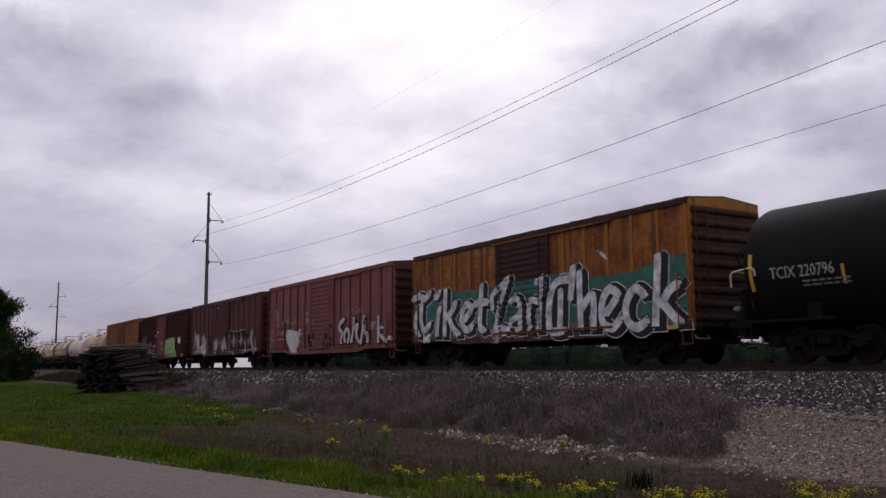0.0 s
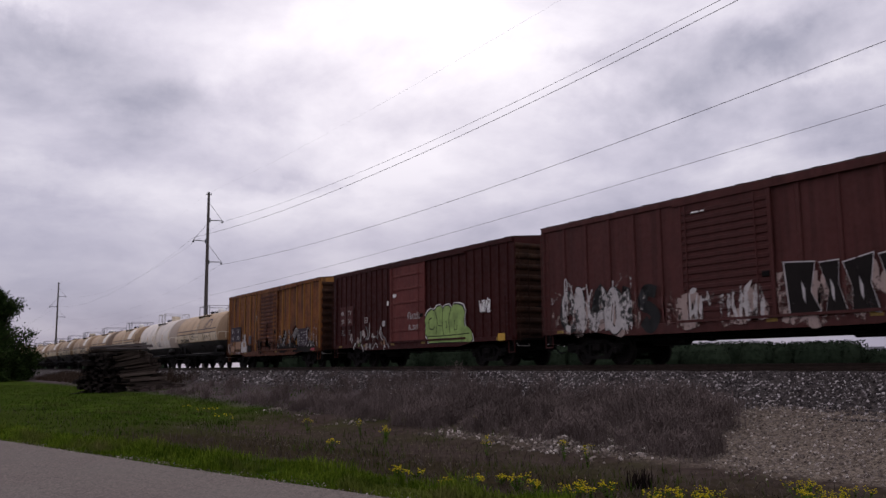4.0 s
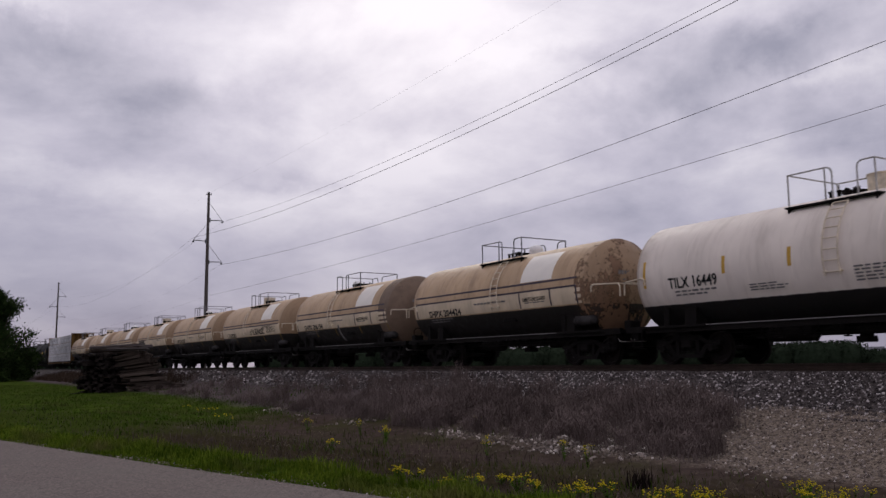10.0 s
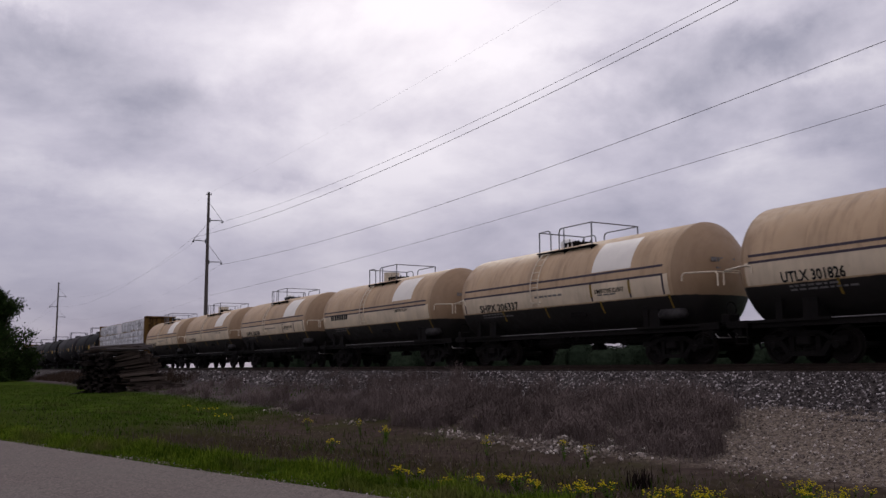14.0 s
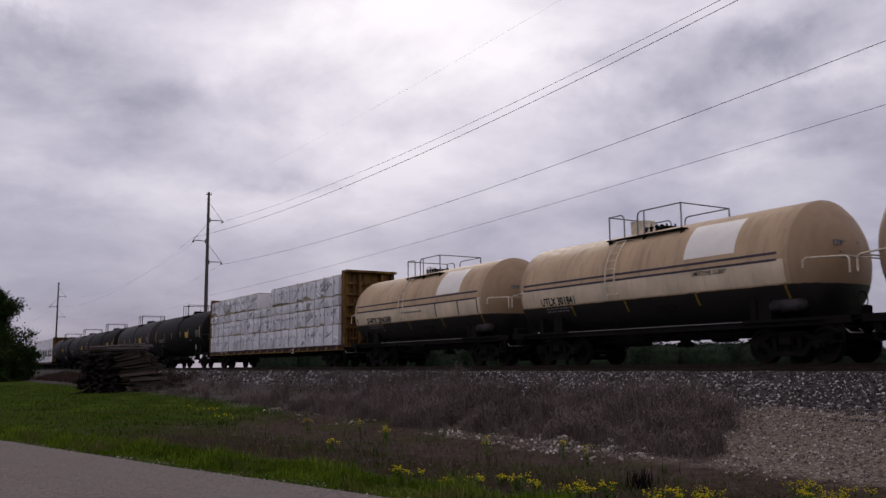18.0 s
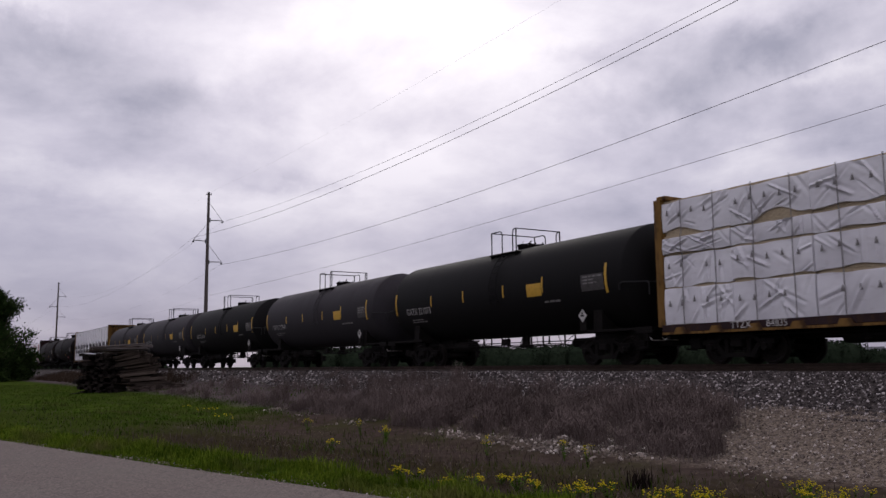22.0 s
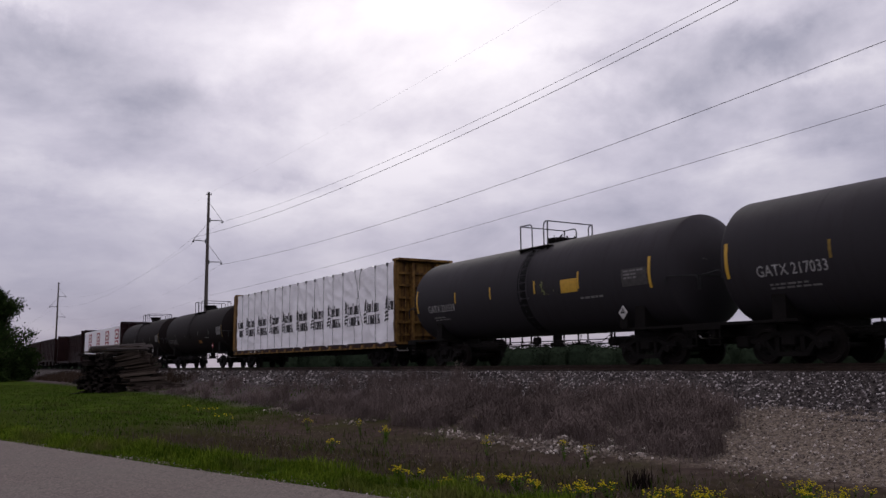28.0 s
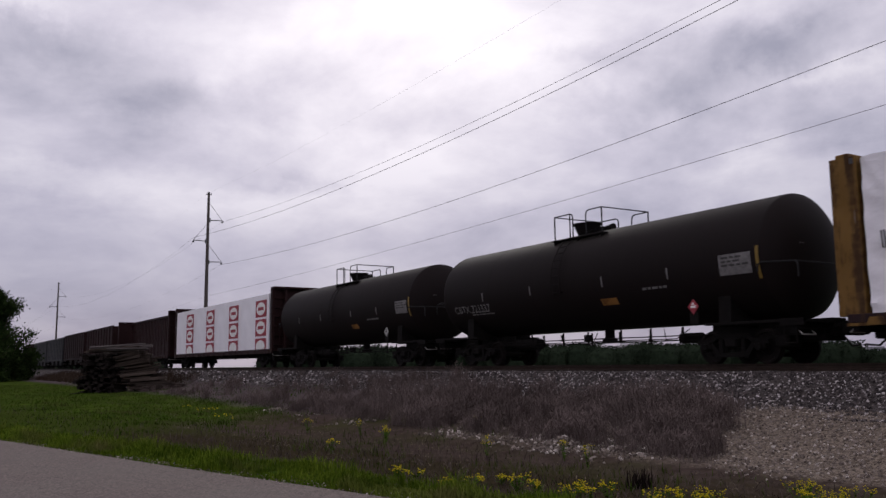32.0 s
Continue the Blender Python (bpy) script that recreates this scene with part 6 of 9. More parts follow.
# rear bays: fresher red panel with the car's letters, whitewash, a feather, a looping tag
part("stencil_panel", G().box(-6.68, -5.22, NEAR - 0.003, NEAR, 1.02, 2.58), FRESH_RED, b2, "fresher red lettering panel")
for text, x, z in (("BK", -6.43, 2.28), ("TY", -5.74, 2.27), ("151", -6.48, 1.82), ("643", -5.78, 1.81)):
    stencil(b2, text, x, z, 0.40, DIM_WHITE, y=NEAR - 0.006, wide=0.85, bold=0.004)
data_bars(b2, -6.28, 1.62, 0.5, 2, DIM_WHITE, y=NEAR - 0.006, seed=3, h=0.03)
data_bars(b2, -5.73, 1.62, 0.45, 2, DIM_WHITE, y=NEAR - 0.006, seed=4, h=0.03)
wash = smooth_line([(-5.00, 2.08), (-4.48, 2.10), (-4.06, 2.11), (-3.58, 1.99), (-2.98, 2.10), (-2.64, 1.98), (-2.55, 1.67), (-2.59, 1.26), (-2.94, 1.07), (-3.42, 0.84), (-4.28, 0.87), (-4.64, 1.25), (-4.99, 1.58), (-5.00, 2.08)], 4)
mid_x, mid_z = sum(q[0] for q in wash) / len(wash), sum(q[1] for q in wash) / len(wash)
wash = [(x + 0.06 * noise.noise((x * 4, z * 4, 1)), z + 0.08 * noise.noise((x * 5, z * 3, 6))) for x, z in wash]
for k, mat in enumerate((PINK_SPRAY, CHALK)):
    g = G().add([(x, z, 0) for x, z in wash] + [(mid_x, mid_z, 0)], [(i, i + 1, len(wash)) for i in range(len(wash) - 1)])
    part("graffiti", on_side(g.mesh("graffiti", mat), 0.10 * k, -0.04 * k, NEAR - 0.004 - 0.003 * k), mat, b2, "thin whitewash patch with ragged edges")
g = G()
for line in ([(-6.74, 3.14), (-6.58, 3.31), (-6.33, 3.32)], [(-6.71, 3.05), (-6.47, 3.20), (-6.24, 3.19)], [(-6.68, 2.93), (-6.40, 3.07), (-6.12, 3.01)], [(-6.61, 2.76), (-6.29, 2.93), (-6.04, 2.86)], [(-6.66, 2.61), (-6.34, 2.79), (-6.08, 2.58)]):
    ribbon(g, smooth_line(line), 0.028)
spray(b2, g, DATA_GREY, 0, 0, NEAR - 0.006, label="pale feather-like scribble")
g = G()
for line in ([(-5.36, 2.60), (-5.18, 2.78), (-5.07, 2.80), (-5.16, 2.57)], [(-5.06, 2.53), (-4.91, 2.69), (-4.85, 2.54), (-4.71, 2.58)], [(-4.83, 2.42), (-4.53, 2.79), (-4.46, 2.81), (-4.69, 2.49), (-4.55, 2.51)], [(-4.35, 2.60), (-4.48, 2.56), (-4.46, 2.47), (-4.30, 2.51)], [(-4.16, 2.58), (-4.26, 2.45), (-4.10, 2.43)], [(-3.87, 2.57), (-4.00, 2.49), (-3.95, 2.40), (-3.79, 2.42)], [(-3.70, 2.39), (-3.46, 2.65), (-3.53, 2.67), (-3.67, 2.38), (-3.46, 2.40)], [(-2.99, 2.63), (-3.02, 2.34), (-2.93, 2.33)]):
    ribbon(g, smooth_line(line), 0.022)
spray(b2, g, DIM_WHITE, 0, 0, NEAR - 0.009, label="thin looping handwritten tag")
g = G()
sign = [(-7.40, 1.61), (-7.13, 2.11), (-6.89, 1.58), (-7.40, 1.61)]
for a, b in zip(sign, sign[1:]):
    ribbon(g, [a, b], 0.045)
spray(b2, g, GREY_SPRAY, 0, 0, NEAR - 0.006, label="pale outlined triangle")
part("paint_block", on_side(G().add([(x, z, 0) for x, z in [(-7.54, 0.96), (-7.39, 1.50), (-6.91, 1.52), (-6.75, 0.92)]], [(0, 1, 2, 3)]).mesh("paint_block", MAUVE), 0, 0, NEAR - 0.005), MAUVE, b2, "dark grey painted block")
g = G()
sign = [(-7.54, 0.96), (-7.39, 1.50), (-6.91, 1.52), (-6.75, 0.92)]
for a, b in zip(sign, sign[1:]):
    ribbon(g, [a, b], 0.05)
spray(b2, g, GREY_SPRAY, 0, 0, NEAR - 0.008)
part("stripe", G().box(-5.1, -5.04, NEAR - 0.016, NEAR - 0.010, 1.67, 2.1), GREY_SPRAY, b2, "short white upright mark")
plate = part("data_panel", G().box(-2.86, -2.55, NEAR - 0.016, NEAR - 0.008, 1.41, 1.68), DIM_PANEL, b2, "small dark data plate")
part("paint_block", G().box(-3.3, -3.05, NEAR - 0.016, NEAR - 0.008, 0.84, 1.13), FRESH_RED, b2, "fresh red square over the whitewash")
data_bars(b2, -2.11, 2.58, 0.36, 4, DATA_GREY, seed=8)
spray(b2, scrawl(4.4, 0.7, 7, 0.3, 48), SCUFF, -2.4, 0.95, -1.556, label="black scuffs about the door")
spray(b2, scrawl(15.0, 0.14, 16, 0.12, 49), SCUFF, -7.5, 0.98, NEAR - 0.002)
data_bars(b2, 5.72, 2.0, 0.33, 4, DATA_GREY, seed=5)
for x, z in ((-2.35, 2.75), (-2.0, 2.75), (-1.15, 2.3)):
    part("placard", G().box(x, x + 0.14, -1.515, -1.505, z, z + 0.2), GREY_SPRAY, b2)

b3 = boxcar(-58.67, 15.45, "dark oxide brown boxcar with a long graffiti band", BROWN, BROWN, 6, 1.0, 4.60, seed=3, end_mat=END_SHADE_GRIME)
spray(b3, scrawl(5.2, 1.0, 9, 0.4, 21), PINK_SPRAY, -7.2, 1.1, NEAR - 0.003)
piece(b3, -6.7, 1.1, 4.3, 1.1, 6, 0.24, 22, GREY_SPRAY, BLACK, 0.07, label="pale smeared graffiti letters")
spray(b3, scrawl(4.2, 1.55, 7, 0.05, 23), GREY_SPRAY, -6.6, 1.08, NEAR - 0.014)
spray(b3, scrawl(3.4, 0.7, 6, 0.26, 28), PINK_SPRAY, -2.0, 1.1, -1.552)
spray(b3, zig(2.6, 0.8, 6, 0.14, 29), GREY_SPRAY, -1.3, 1.15, -1.556)
spray(b3, scrawl(5.4, 1.0, 8, 0.4, 30), PINK_SPRAY, 1.7, 1.1, NEAR - 0.003)
BLOCK = [[(0.0, 1.45), (0.95, 1.38), (0.78, 0.62), (1.05, 0.10), (0.12, 0.02)], [(0.98, 1.34), (1.55, 1.36), (1.50, 0.75), (1.72, 0.05), (1.10, 0.08), (1.22, 0.62)], [(1.58, 1.28), (2.42, 1.44), (2.30, 0.70), (2.50, 0.0), (1.78, 0.06), (1.80, 0.66)],
         [(2.46, 1.38), (3.26, 1.46), (3.12, 0.80), (3.36, 0.05), (2.56, 0.02), (2.66, 0.70)], [(3.30, 1.10), (3.70, 1.22), (4.00, 1.00), (3.92, 0.62), (4.30, 0.46), (4.72, 0.06), (3.42, -0.02), (3.40, 0.58)]]
for k, poly in enumerate(BLOCK):
    cx, cz = sum(q[0] for q in poly) / len(poly), sum(q[1] for q in poly) / len(poly)
    shape = [(q[0] - (q[0] - cx) * 0.05, q[1] - (q[1] - cz) * 0.05) for q in poly]
    g = G().add([(x, z, 0) for x, z in shape] + [(cx, cz, 0)], [(i, (i + 1) % len(shape), len(shape)) for i in range(len(shape))])
    part("graffiti_letter", on_side(g.mesh("graffiti_letter", CHALK), 1.75, 1.06, NEAR - 0.005), CHALK, b3, "pale rim of a block letter")
    inner = [(q[0] - (q[0] - cx) * 0.12, q[1] - (q[1] - cz) * 0.095) for q in poly]
    g = G().add([(x, z, 0) for x, z in inner] + [(cx, cz, 0)], [(i, (i + 1) % len(inner), len(inner)) for i in range(len(inner))])
    part("graffiti_letter", on_side(g.mesh("graffiti_letter", INK), 1.75, 1.06, NEAR - 0.010), INK, b3, "black block letter")
    g = G().add([(cx - 0.06, cz + 0.20, 0), (cx + 0.03, cz - 0.02, 0), (cx + 0.02, cz - 0.36, 0), (cx - 0.04, cz - 0.20, 0)], [(0, 1, 2, 3)])
    part("graffiti_fill", on_side(g.mesh("graffiti_fill", CHALK), 1.75, 1.06, NEAR - 0.014), CHALK, b3)
spray(b3, scrawl(0.8, 0.5, 2, 0.04, 27), PINK_SPRAY, 6.1, 1.9, NEAR - 0.018)
for k, (t0, t1) in enumerate((("BK", "150"), ("TY", "641"))):
    stencil(b3, t0, -7.35 + k * 0.85, 2.35, 0.3, GREY_SPRAY)
    stencil(b3, t1, -7.4 + k * 0.85, 2.0, 0.3, GREY_SPRAY, wide=0.9)
data_bars(b3, -1.0, 4.1, 0.7, 1, seed=6, y=-1.55)

b4 = boxcar(-75.8, 15.4, "dark maroon boxcar with pinkish doors and green graffiti", MAROON, DOOR_RED, 11, 0.90, 4.58, seed=4, post_w=0.06, smooth_door=True, end_mat=END_SHADE_GRIME)
for k, (t0, t1) in enumerate((("BK", "157"), ("TY", "261"))):
    x = -6.72 + k * 0.80
    part("stencil_panel", G().box(x - 0.10, x + 0.56, NEAR - 0.002, NEAR, 1.98, 2.92), BROWN, b4)
    stencil(b4, t0, x, 2.50, 0.30, y=NEAR - 0.006, material=DATA_GREY)
    stencil(b4, t1, x, 2.1, 0.29, y=NEAR - 0.006, material=DATA_GREY, wide=0.9)
CLOUD = [(1.52, 1.92), (1.62, 2.02), (1.80, 2.20), (2.08, 2.30), (2.30, 2.22), (2.52, 2.38), (2.80, 2.40), (2.95, 2.26), (3.10, 2.36), (3.42, 2.38), (3.58, 2.26), (3.78, 2.40), (4.12, 2.38), (4.40, 2.30), (4.58, 2.06), (4.50, 1.72), (4.56, 1.42), (4.80, 1.44), (5.02, 1.30), (5.10, 1.02),
         (4.98, 0.90), (4.0, 0.93), (3.0, 0.95), (1.86, 0.94), (1.74, 1.20), (1.56, 1.34), (1.62, 1.62)]


def cloud(grow):
    cx, cz = 3.2, 1.62
    pts = [(x + grow * (1 if x > cx else -1) * min(1.0, abs(x - cx)), max(0.915, z + grow * (1 if z > cz else -1))) for x, z in CLOUD]
    mid = [(cx + (x - cx) * 0.9, cz + (z - cz) * 0.5, 0) for x, z in pts]
    n = len(pts)
    return G().add([(x, z, 0) for x, z in pts] + mid, [(i, (i + 1) % n, n + (i + 1) % n, n + i) for i in range(n)] + [tuple(range(n, 2 * n))])


for grow, mat, off, note in ((0.09, WHITE, 0.004, "white rim of the green graffiti"), (0.055, BLACK, 0.008, "black outline of the green graffiti"), (0.0, LIME, 0.012, "lime green graffiti letters in one cloud")):
    part("graffiti", on_side(cloud(grow).mesh("graffiti", mat), 0, 0, NEAR - off), mat, b4, note)
for pts, w in (([(2.10, 1.95), (1.88, 1.88), (1.90, 1.55), (2.20, 1.50), (2.30, 1.62)], 0.04), ([(2.36, 2.22), (2.52, 1.80), (2.42, 1.25)], 0.04), ([(2.62, 1.62), (2.86, 1.60)], 0.035), ([(2.96, 2.26), (2.92, 1.80), (3.00, 1.25)], 0.04), ([(3.58, 2.24), (3.42, 1.85), (3.50, 1.25)], 0.04), ([(3.20, 1.80), (3.28, 1.55), (3.20, 1.52)], 0.04),
               ([(3.86, 1.80), (3.80, 1.45), (3.98, 1.42), (4.02, 1.60)], 0.035), ([(1.78, 1.22), (2.9, 1.20), (4.1, 1.22), (4.9, 1.24)], 0.035), ([(2.55, 1.12), (2.62, 0.96)], 0.03), ([(3.5, 1.12), (3.56, 0.96)], 0.03), ([(4.3, 1.12), (4.36, 0.96)], 0.03)):
    g = G()
    ribbon(g, smooth_line(pts) if len(pts) > 2 else pts, w)
    part("stroke", on_side(g.mesh("stroke", INK), 0, 0, NEAR - 0.016), INK, b4)
# a crowd of small worn letters along the sill, pale strokes over smoky fills
for k, line in enumerate(([(-5.64, 1.24), (-5.56, 1.49), (-5.47, 1.33), (-5.45, 1.13)], [(-5.28, 0.82), (-5.20, 0.99), (-5.04, 1.11)], [(-4.97, 1.11), (-4.84, 1.30), (-4.69, 1.14)], [(-4.54, 1.14), (-4.49, 1.42), (-4.49, 1.69)], [(-4.33, 1.46), (-4.23, 1.65), (-4.10, 1.35)], [(-4.00, 1.23), (-3.81, 1.38), (-3.79, 1.62), (-3.98, 1.88)], [(-3.76, 1.24), (-3.60, 1.47), (-3.60, 2.01)], [(-4.48, 1.03), (-4.31, 0.88), (-4.20, 0.73)], [(-4.00, 0.77), (-3.89, 1.01), (-3.79, 0.86)], [(-3.62, 0.85), (-3.52, 1.01), (-3.45, 0.80)], [(-3.33, 1.31), (-3.29, 1.52), (-3.19, 1.35), (-3.00, 1.38)], [(-2.91, 1.42), (-2.76, 1.27), (-2.73, 1.62)], [(-3.29, 0.80), (-2.94, 1.06), (-2.74, 0.86)], [(-2.59, 1.45), (-2.44, 1.78), (-2.42, 1.34), (-2.25, 1.20)], [(-2.33, 1.56), (-2.26, 1.38), (-2.00, 1.23), (-1.87, 0.96)], [(-1.79, 1.00), (-1.66, 0.82)], [(-2.18, 0.75), (-2.07, 0.95), (-2.03, 0.84)])):
    mat = (DIM_WHITE, DATA_GREY, GRIME_PLATE)[k % 3]
    for w, m, off in ((0.20, MAUVE_WORN if k % 2 else PINK_SPRAY, 0.004), (0.055, mat, 0.009)):
        g = G()
        ribbon(g, smooth_line(line), w)
        part("graffiti_letter", on_side(g.mesh("graffiti_letter", m), 0, 0, NEAR - off - 0.0003 * (k % 5)), m, b4, "small worn pale graffiti stroke" if m is mat else "")
for x0, x1, mat in ((-5.06, -4.44, LIME_WORN), (-2.54, -2.09, PEACH), (-2.06, -1.64, LIME_WORN), (-3.34, -2.8, PINK_SPRAY)):
    part("paint_block", G().box(x0, x1, NEAR - 0.004, NEAR - 0.001, 0.94, 1.22), mat, b4, "worn paint block at the sill")
notice = part("data_panel", G().box(-4.1, -3.8, NEAR - 0.010, NEAR - 0.004, 2.03, 2.29), DATA_GREY, b4, "small framed data panel")
part("panel_field", G().box(-4.07, -3.83, NEAR - 0.014, NEAR - 0.0105, 2.06, 2.26), BROWN, notice)
part("panel_mark", G().box(-4.01, -3.87, NEAR - 0.018, NEAR - 0.0145, 2.12, 2.15), DATA_GREY, notice)
part("placard", G().box(-2.31, -2.04, NEAR - 0.012, NEAR - 0.004, 1.8, 2.04), DATA_GREY, b4, "pale square card")
for x in (-6.66, -5.86):
    data_bars(b4, x, 1.72, 0.34, 3, GRIME_PLATE, seed=7)
spray(b4, scrawl(1.0, 0.26, 5, 0.022, 37), DATA_GREY, 0.15, 2.0, -1.55)
spray(b4, scrawl(0.9, 0.18, 5, 0.018, 38), DATA_GREY, 0.2, 1.55, -1.55)
spray(b4, scrawl(0.7, 0.45, 4, 0.04, 39), WHITE, 5.6, 2.0, NEAR - 0.004)
part("placard", G().box(-1.2, -0.9, -1.56, -1.545, 3.02, 3.16), WHITE, b4)
part("placard", G().box(-1.75, -1.62, -1.56, -1.545, 2.7, 2.9), WHITE, b4)

b5 = boxcar(-92.95, 15.4, "rust-streaked ochre boxcar with grey graffiti patches", OCHRE, OCHRE_DOOR, 6, 0.84, 4.68, seed=5, end_mat=END_SHADE_GRIME, post_mat=LIT_POST_NOTICE_OCHRE)
part("stencil_panel", G().box(-7.02, -5.02, NEAR - 0.002, NEAR, 1.68, 2.62), PANEL, b5, "dark purple-grey lettering panel")
for k, (t0, t1) in enumerate((("BK", "155"), ("TY", "072"))):
    stencil(b5, t0, -6.86 + k * 1.10, 2.24, 0.34, DATA_GREY, y=NEAR - 0.006)
    stencil(b5, t1, -6.86 + k * 1.10, 1.80, 0.34, DATA_GREY, y=NEAR - 0.006, wide=0.9)
# patched paint along the sill, bay by bay
for x0, x1, z0, z1, mat, note in ((-7.55, -7.05, 0.96, 1.55, GREY_SPRAY, "dirty white paint block"), (-7.0, -6.1, 0.98, 1.66, PINK_SPRAY, "pale peach paint block"), (-6.02, -5.0, 0.98, 1.66, PEACH, "pale peach paint block"), (-6.0, -5.05, 0.9, 1.16, GREY_SPRAY, "dirty white paint block"),
                                  (-4.9, -3.8, 0.96, 1.62, GREY_SPRAY, "dirty white paint block"), (-4.62, -4.06, 1.66, 2.10, GREY_SPRAY, "small white boxed mark"), (-4.5, -4.12, 1.32, 1.56, PEACH, ""), (-3.5, -2.95, 1.48, 1.98, MAUVE, "dark grey notice box"), (-3.6, -2.6, 0.96, 1.38, INK, "black paint block"),
                                  (-6.95, -6.2, 1.05, 1.4, PEACH, "")):
    g = G()
    n = 9
    top = [(x0 + (x1 - x0) * k / n, z1 + 0.05 * noise.noise((x0 * 3 + k * 0.7, z1, 4))) for k in range(n + 1)]
    low = [(x0 + (x1 - x0) * k / n, z0 + 0.05 * noise.noise((x0 * 3 + k * 0.7, z0, 8))) for k in range(n + 1)]
    g.add([(x, z, 0) for x, z in low + top], [(k, k + 1, n + 2 + k, n + 1 + k) for k in range(n)])
    proud = 0.004 + 0.003 * (mat is not PINK_SPRAY) + 0.003 * (not note)
    part("paint_block", on_side(g.mesh("paint_block", mat), 0, 0, NEAR - proud), mat, b5, note)
for x0, z0, w, h in ((-4.48, 1.74, 0.14, 0.28), (-3.36, 2.14, 0.34, 0.20), (-2.28, 1.86, 0.26, 0.42), (-2.28, 1.5, 0.26, 0.18), (-0.72, 1.22, 0.2, 0.2)):
    part("placard", G().box(x0, x0 + w, -1.556, -1.545, z0, z0 + h) if x0 > -1.6 else G().box(x0, x0 + w, -1.522, -1.512, z0, z0 + h), BLACK if w < 0.15 else GREY_SPRAY, b5)
spray(b5, scrawl(0.4, 0.3, 2, 0.03, 44), GREY_SPRAY, -2.3, 2.85, NEAR - 0.006, label="small white scrawl")
# soot-black smears over the door and the bays beside it
spray(b5, scrawl(3.4, 0.55, 9, 0.45, 50), SCUFF, -2.0, 0.95, -1.556, label="sooty black smears over the door")
spray(b5, scrawl(0.4, 1.2, 2, 0.3, 52), SCUFF, -0.25, 1.3, -1.560)
spray(b5, scrawl(5.6, 0.3, 14, 0.26, 46), INK, 1.6, 0.96, NEAR - 0.003)
spray(b5, scrawl(4.6, 1.0, 9, 0.42, 42), SCUFF, 1.7, 1.05, NEAR - 0.002)
ARCHES = [[(1.62, 0.15), (1.80, 0.62), (2.08, 0.70), (2.22, 0.25)], [(2.55, 0.10), (2.75, 0.75), (3.10, 1.02), (3.40, 1.00), (3.42, 0.15)], [(3.70, 0.85), (4.00, 0.75), (3.95, 0.30), (4.25, 0.18)], [(4.05, 0.65), (4.35, 1.02), (4.75, 1.0), (4.72, 0.2)]]
for pts in ARCHES:
    for dx, dz, w in ((0.0, 0.0, 0.030), (0.16, -0.10, 0.020)):
        g = G()
        ribbon(g, smooth_line([(x + dx, z + dz) for x, z in pts]), w)
        part("graffiti_letter", on_side(g.mesh("graffiti_letter", GREY_SPRAY), 0, 1.06, NEAR - 0.012), GREY_SPRAY, b5, "thin pale outline of a letter")
    g = G()
    ribbon(g, smooth_line([(x + 0.12, z * 0.85 - 0.02) for x, z in pts]), 0.34)
    part("graffiti_letter", on_side(g.mesh("graffiti_letter", MAUVE_WORN), 0, 1.06, NEAR - 0.008), MAUVE_WORN, b5, "grey smoky letter fill")
block = part("paint_block", G().box(4.85, 6.15, NEAR - 0.008, NEAR - 0.003, 1.14, 2.10), PANEL, b5, "dark purple paint block with data marks")
for col in range(4):
    for row in range(5):
        if (col + row) % 4:
            part("data_mark", cached("data_mark", lambda: G().box(-0.09, 0.09, NEAR - 0.012, NEAR - 0.0085, -0.018, 0.018), DATA_GREY), DATA_GREY, block, at=(5.0 + 0.33 * col, 0, 1.30 + 0.15 * row))
spray(b5, scrawl(1.9, 0.95, 4, 0.028, 57), GREY_SPRAY, 5.5, 1.15, NEAR - 0.016, label="white sweeping outline")
part("paint_block", G().box(5.6, 6.6, -1.512, -1.502, 0.88, 1.06), LIME_WORN, b5, "faded yellow-green strip on the sill")
part("paint_block", G().box(6.6, 7.1, -1.512, -1.502, 0.88, 1.02), RED_SIGN, b5, "small red paint block")

# ---- tank cars ----


def shell_profile(b, r, head=0.6, n=10):
    """A barrel of half length b with dished heads; a tight knuckle where they meet."""
    pr = [(-b - head * (1 - (i / n) ** 2.3) ** 0.72, max(0.02, (r - 0.012) * i / n)) for i in range(n)]
    pr += [(-b - head * 0.10, r - 0.020), (-b - 0.02, r - 0.005), (-b + 0.01, r)]
    return pr + [(-x, q) for x, q in pr[::-1]]


def rail_box(car, xa, xb, yw, zs, top, material, r=0.022, name="guard_rail", label=""):
    """One closed end of the top rails: along both sides and across, bent down where the gap is."""
    k = 0.14 if xb > xa else -0.14
    out = None
    for y in (-yw, yw):
        pts = [(xa, y, zs), (xa, y, top), (xb - k, y, top), (xb - 0.3 * k, y, top - 0.04), (xb, y, top - 0.14), (xb, y, zs)]
        ob = part(name, G().tube(pts, r, 6), material, car, label)
        out = out or ob
    part("cross_rail", G().tube([(xa, -yw, top), (xa, yw, top)], r, 6), material, out)
    if abs(xb - xa) > 0.8:
        xm = xa + (0.86 if xb > xa else -0.86) * abs(xb - xa) * 0.98
        part("rail_post", G().cyl((xm, -yw, zs), (xm, -yw, top), r, 6), material, out)
    return out


def guard_rails(car, x0, g0, g1, x1, yw, zs, top, material, r=0.022):
    """Rails round the top platform, with a gap for the ladder."""
    rail_box(car, x0, g0, yw, zs, top, material, r, label="bent tube guard rail")
    rail_box(car, x1, g1, yw, zs, top, material, r)


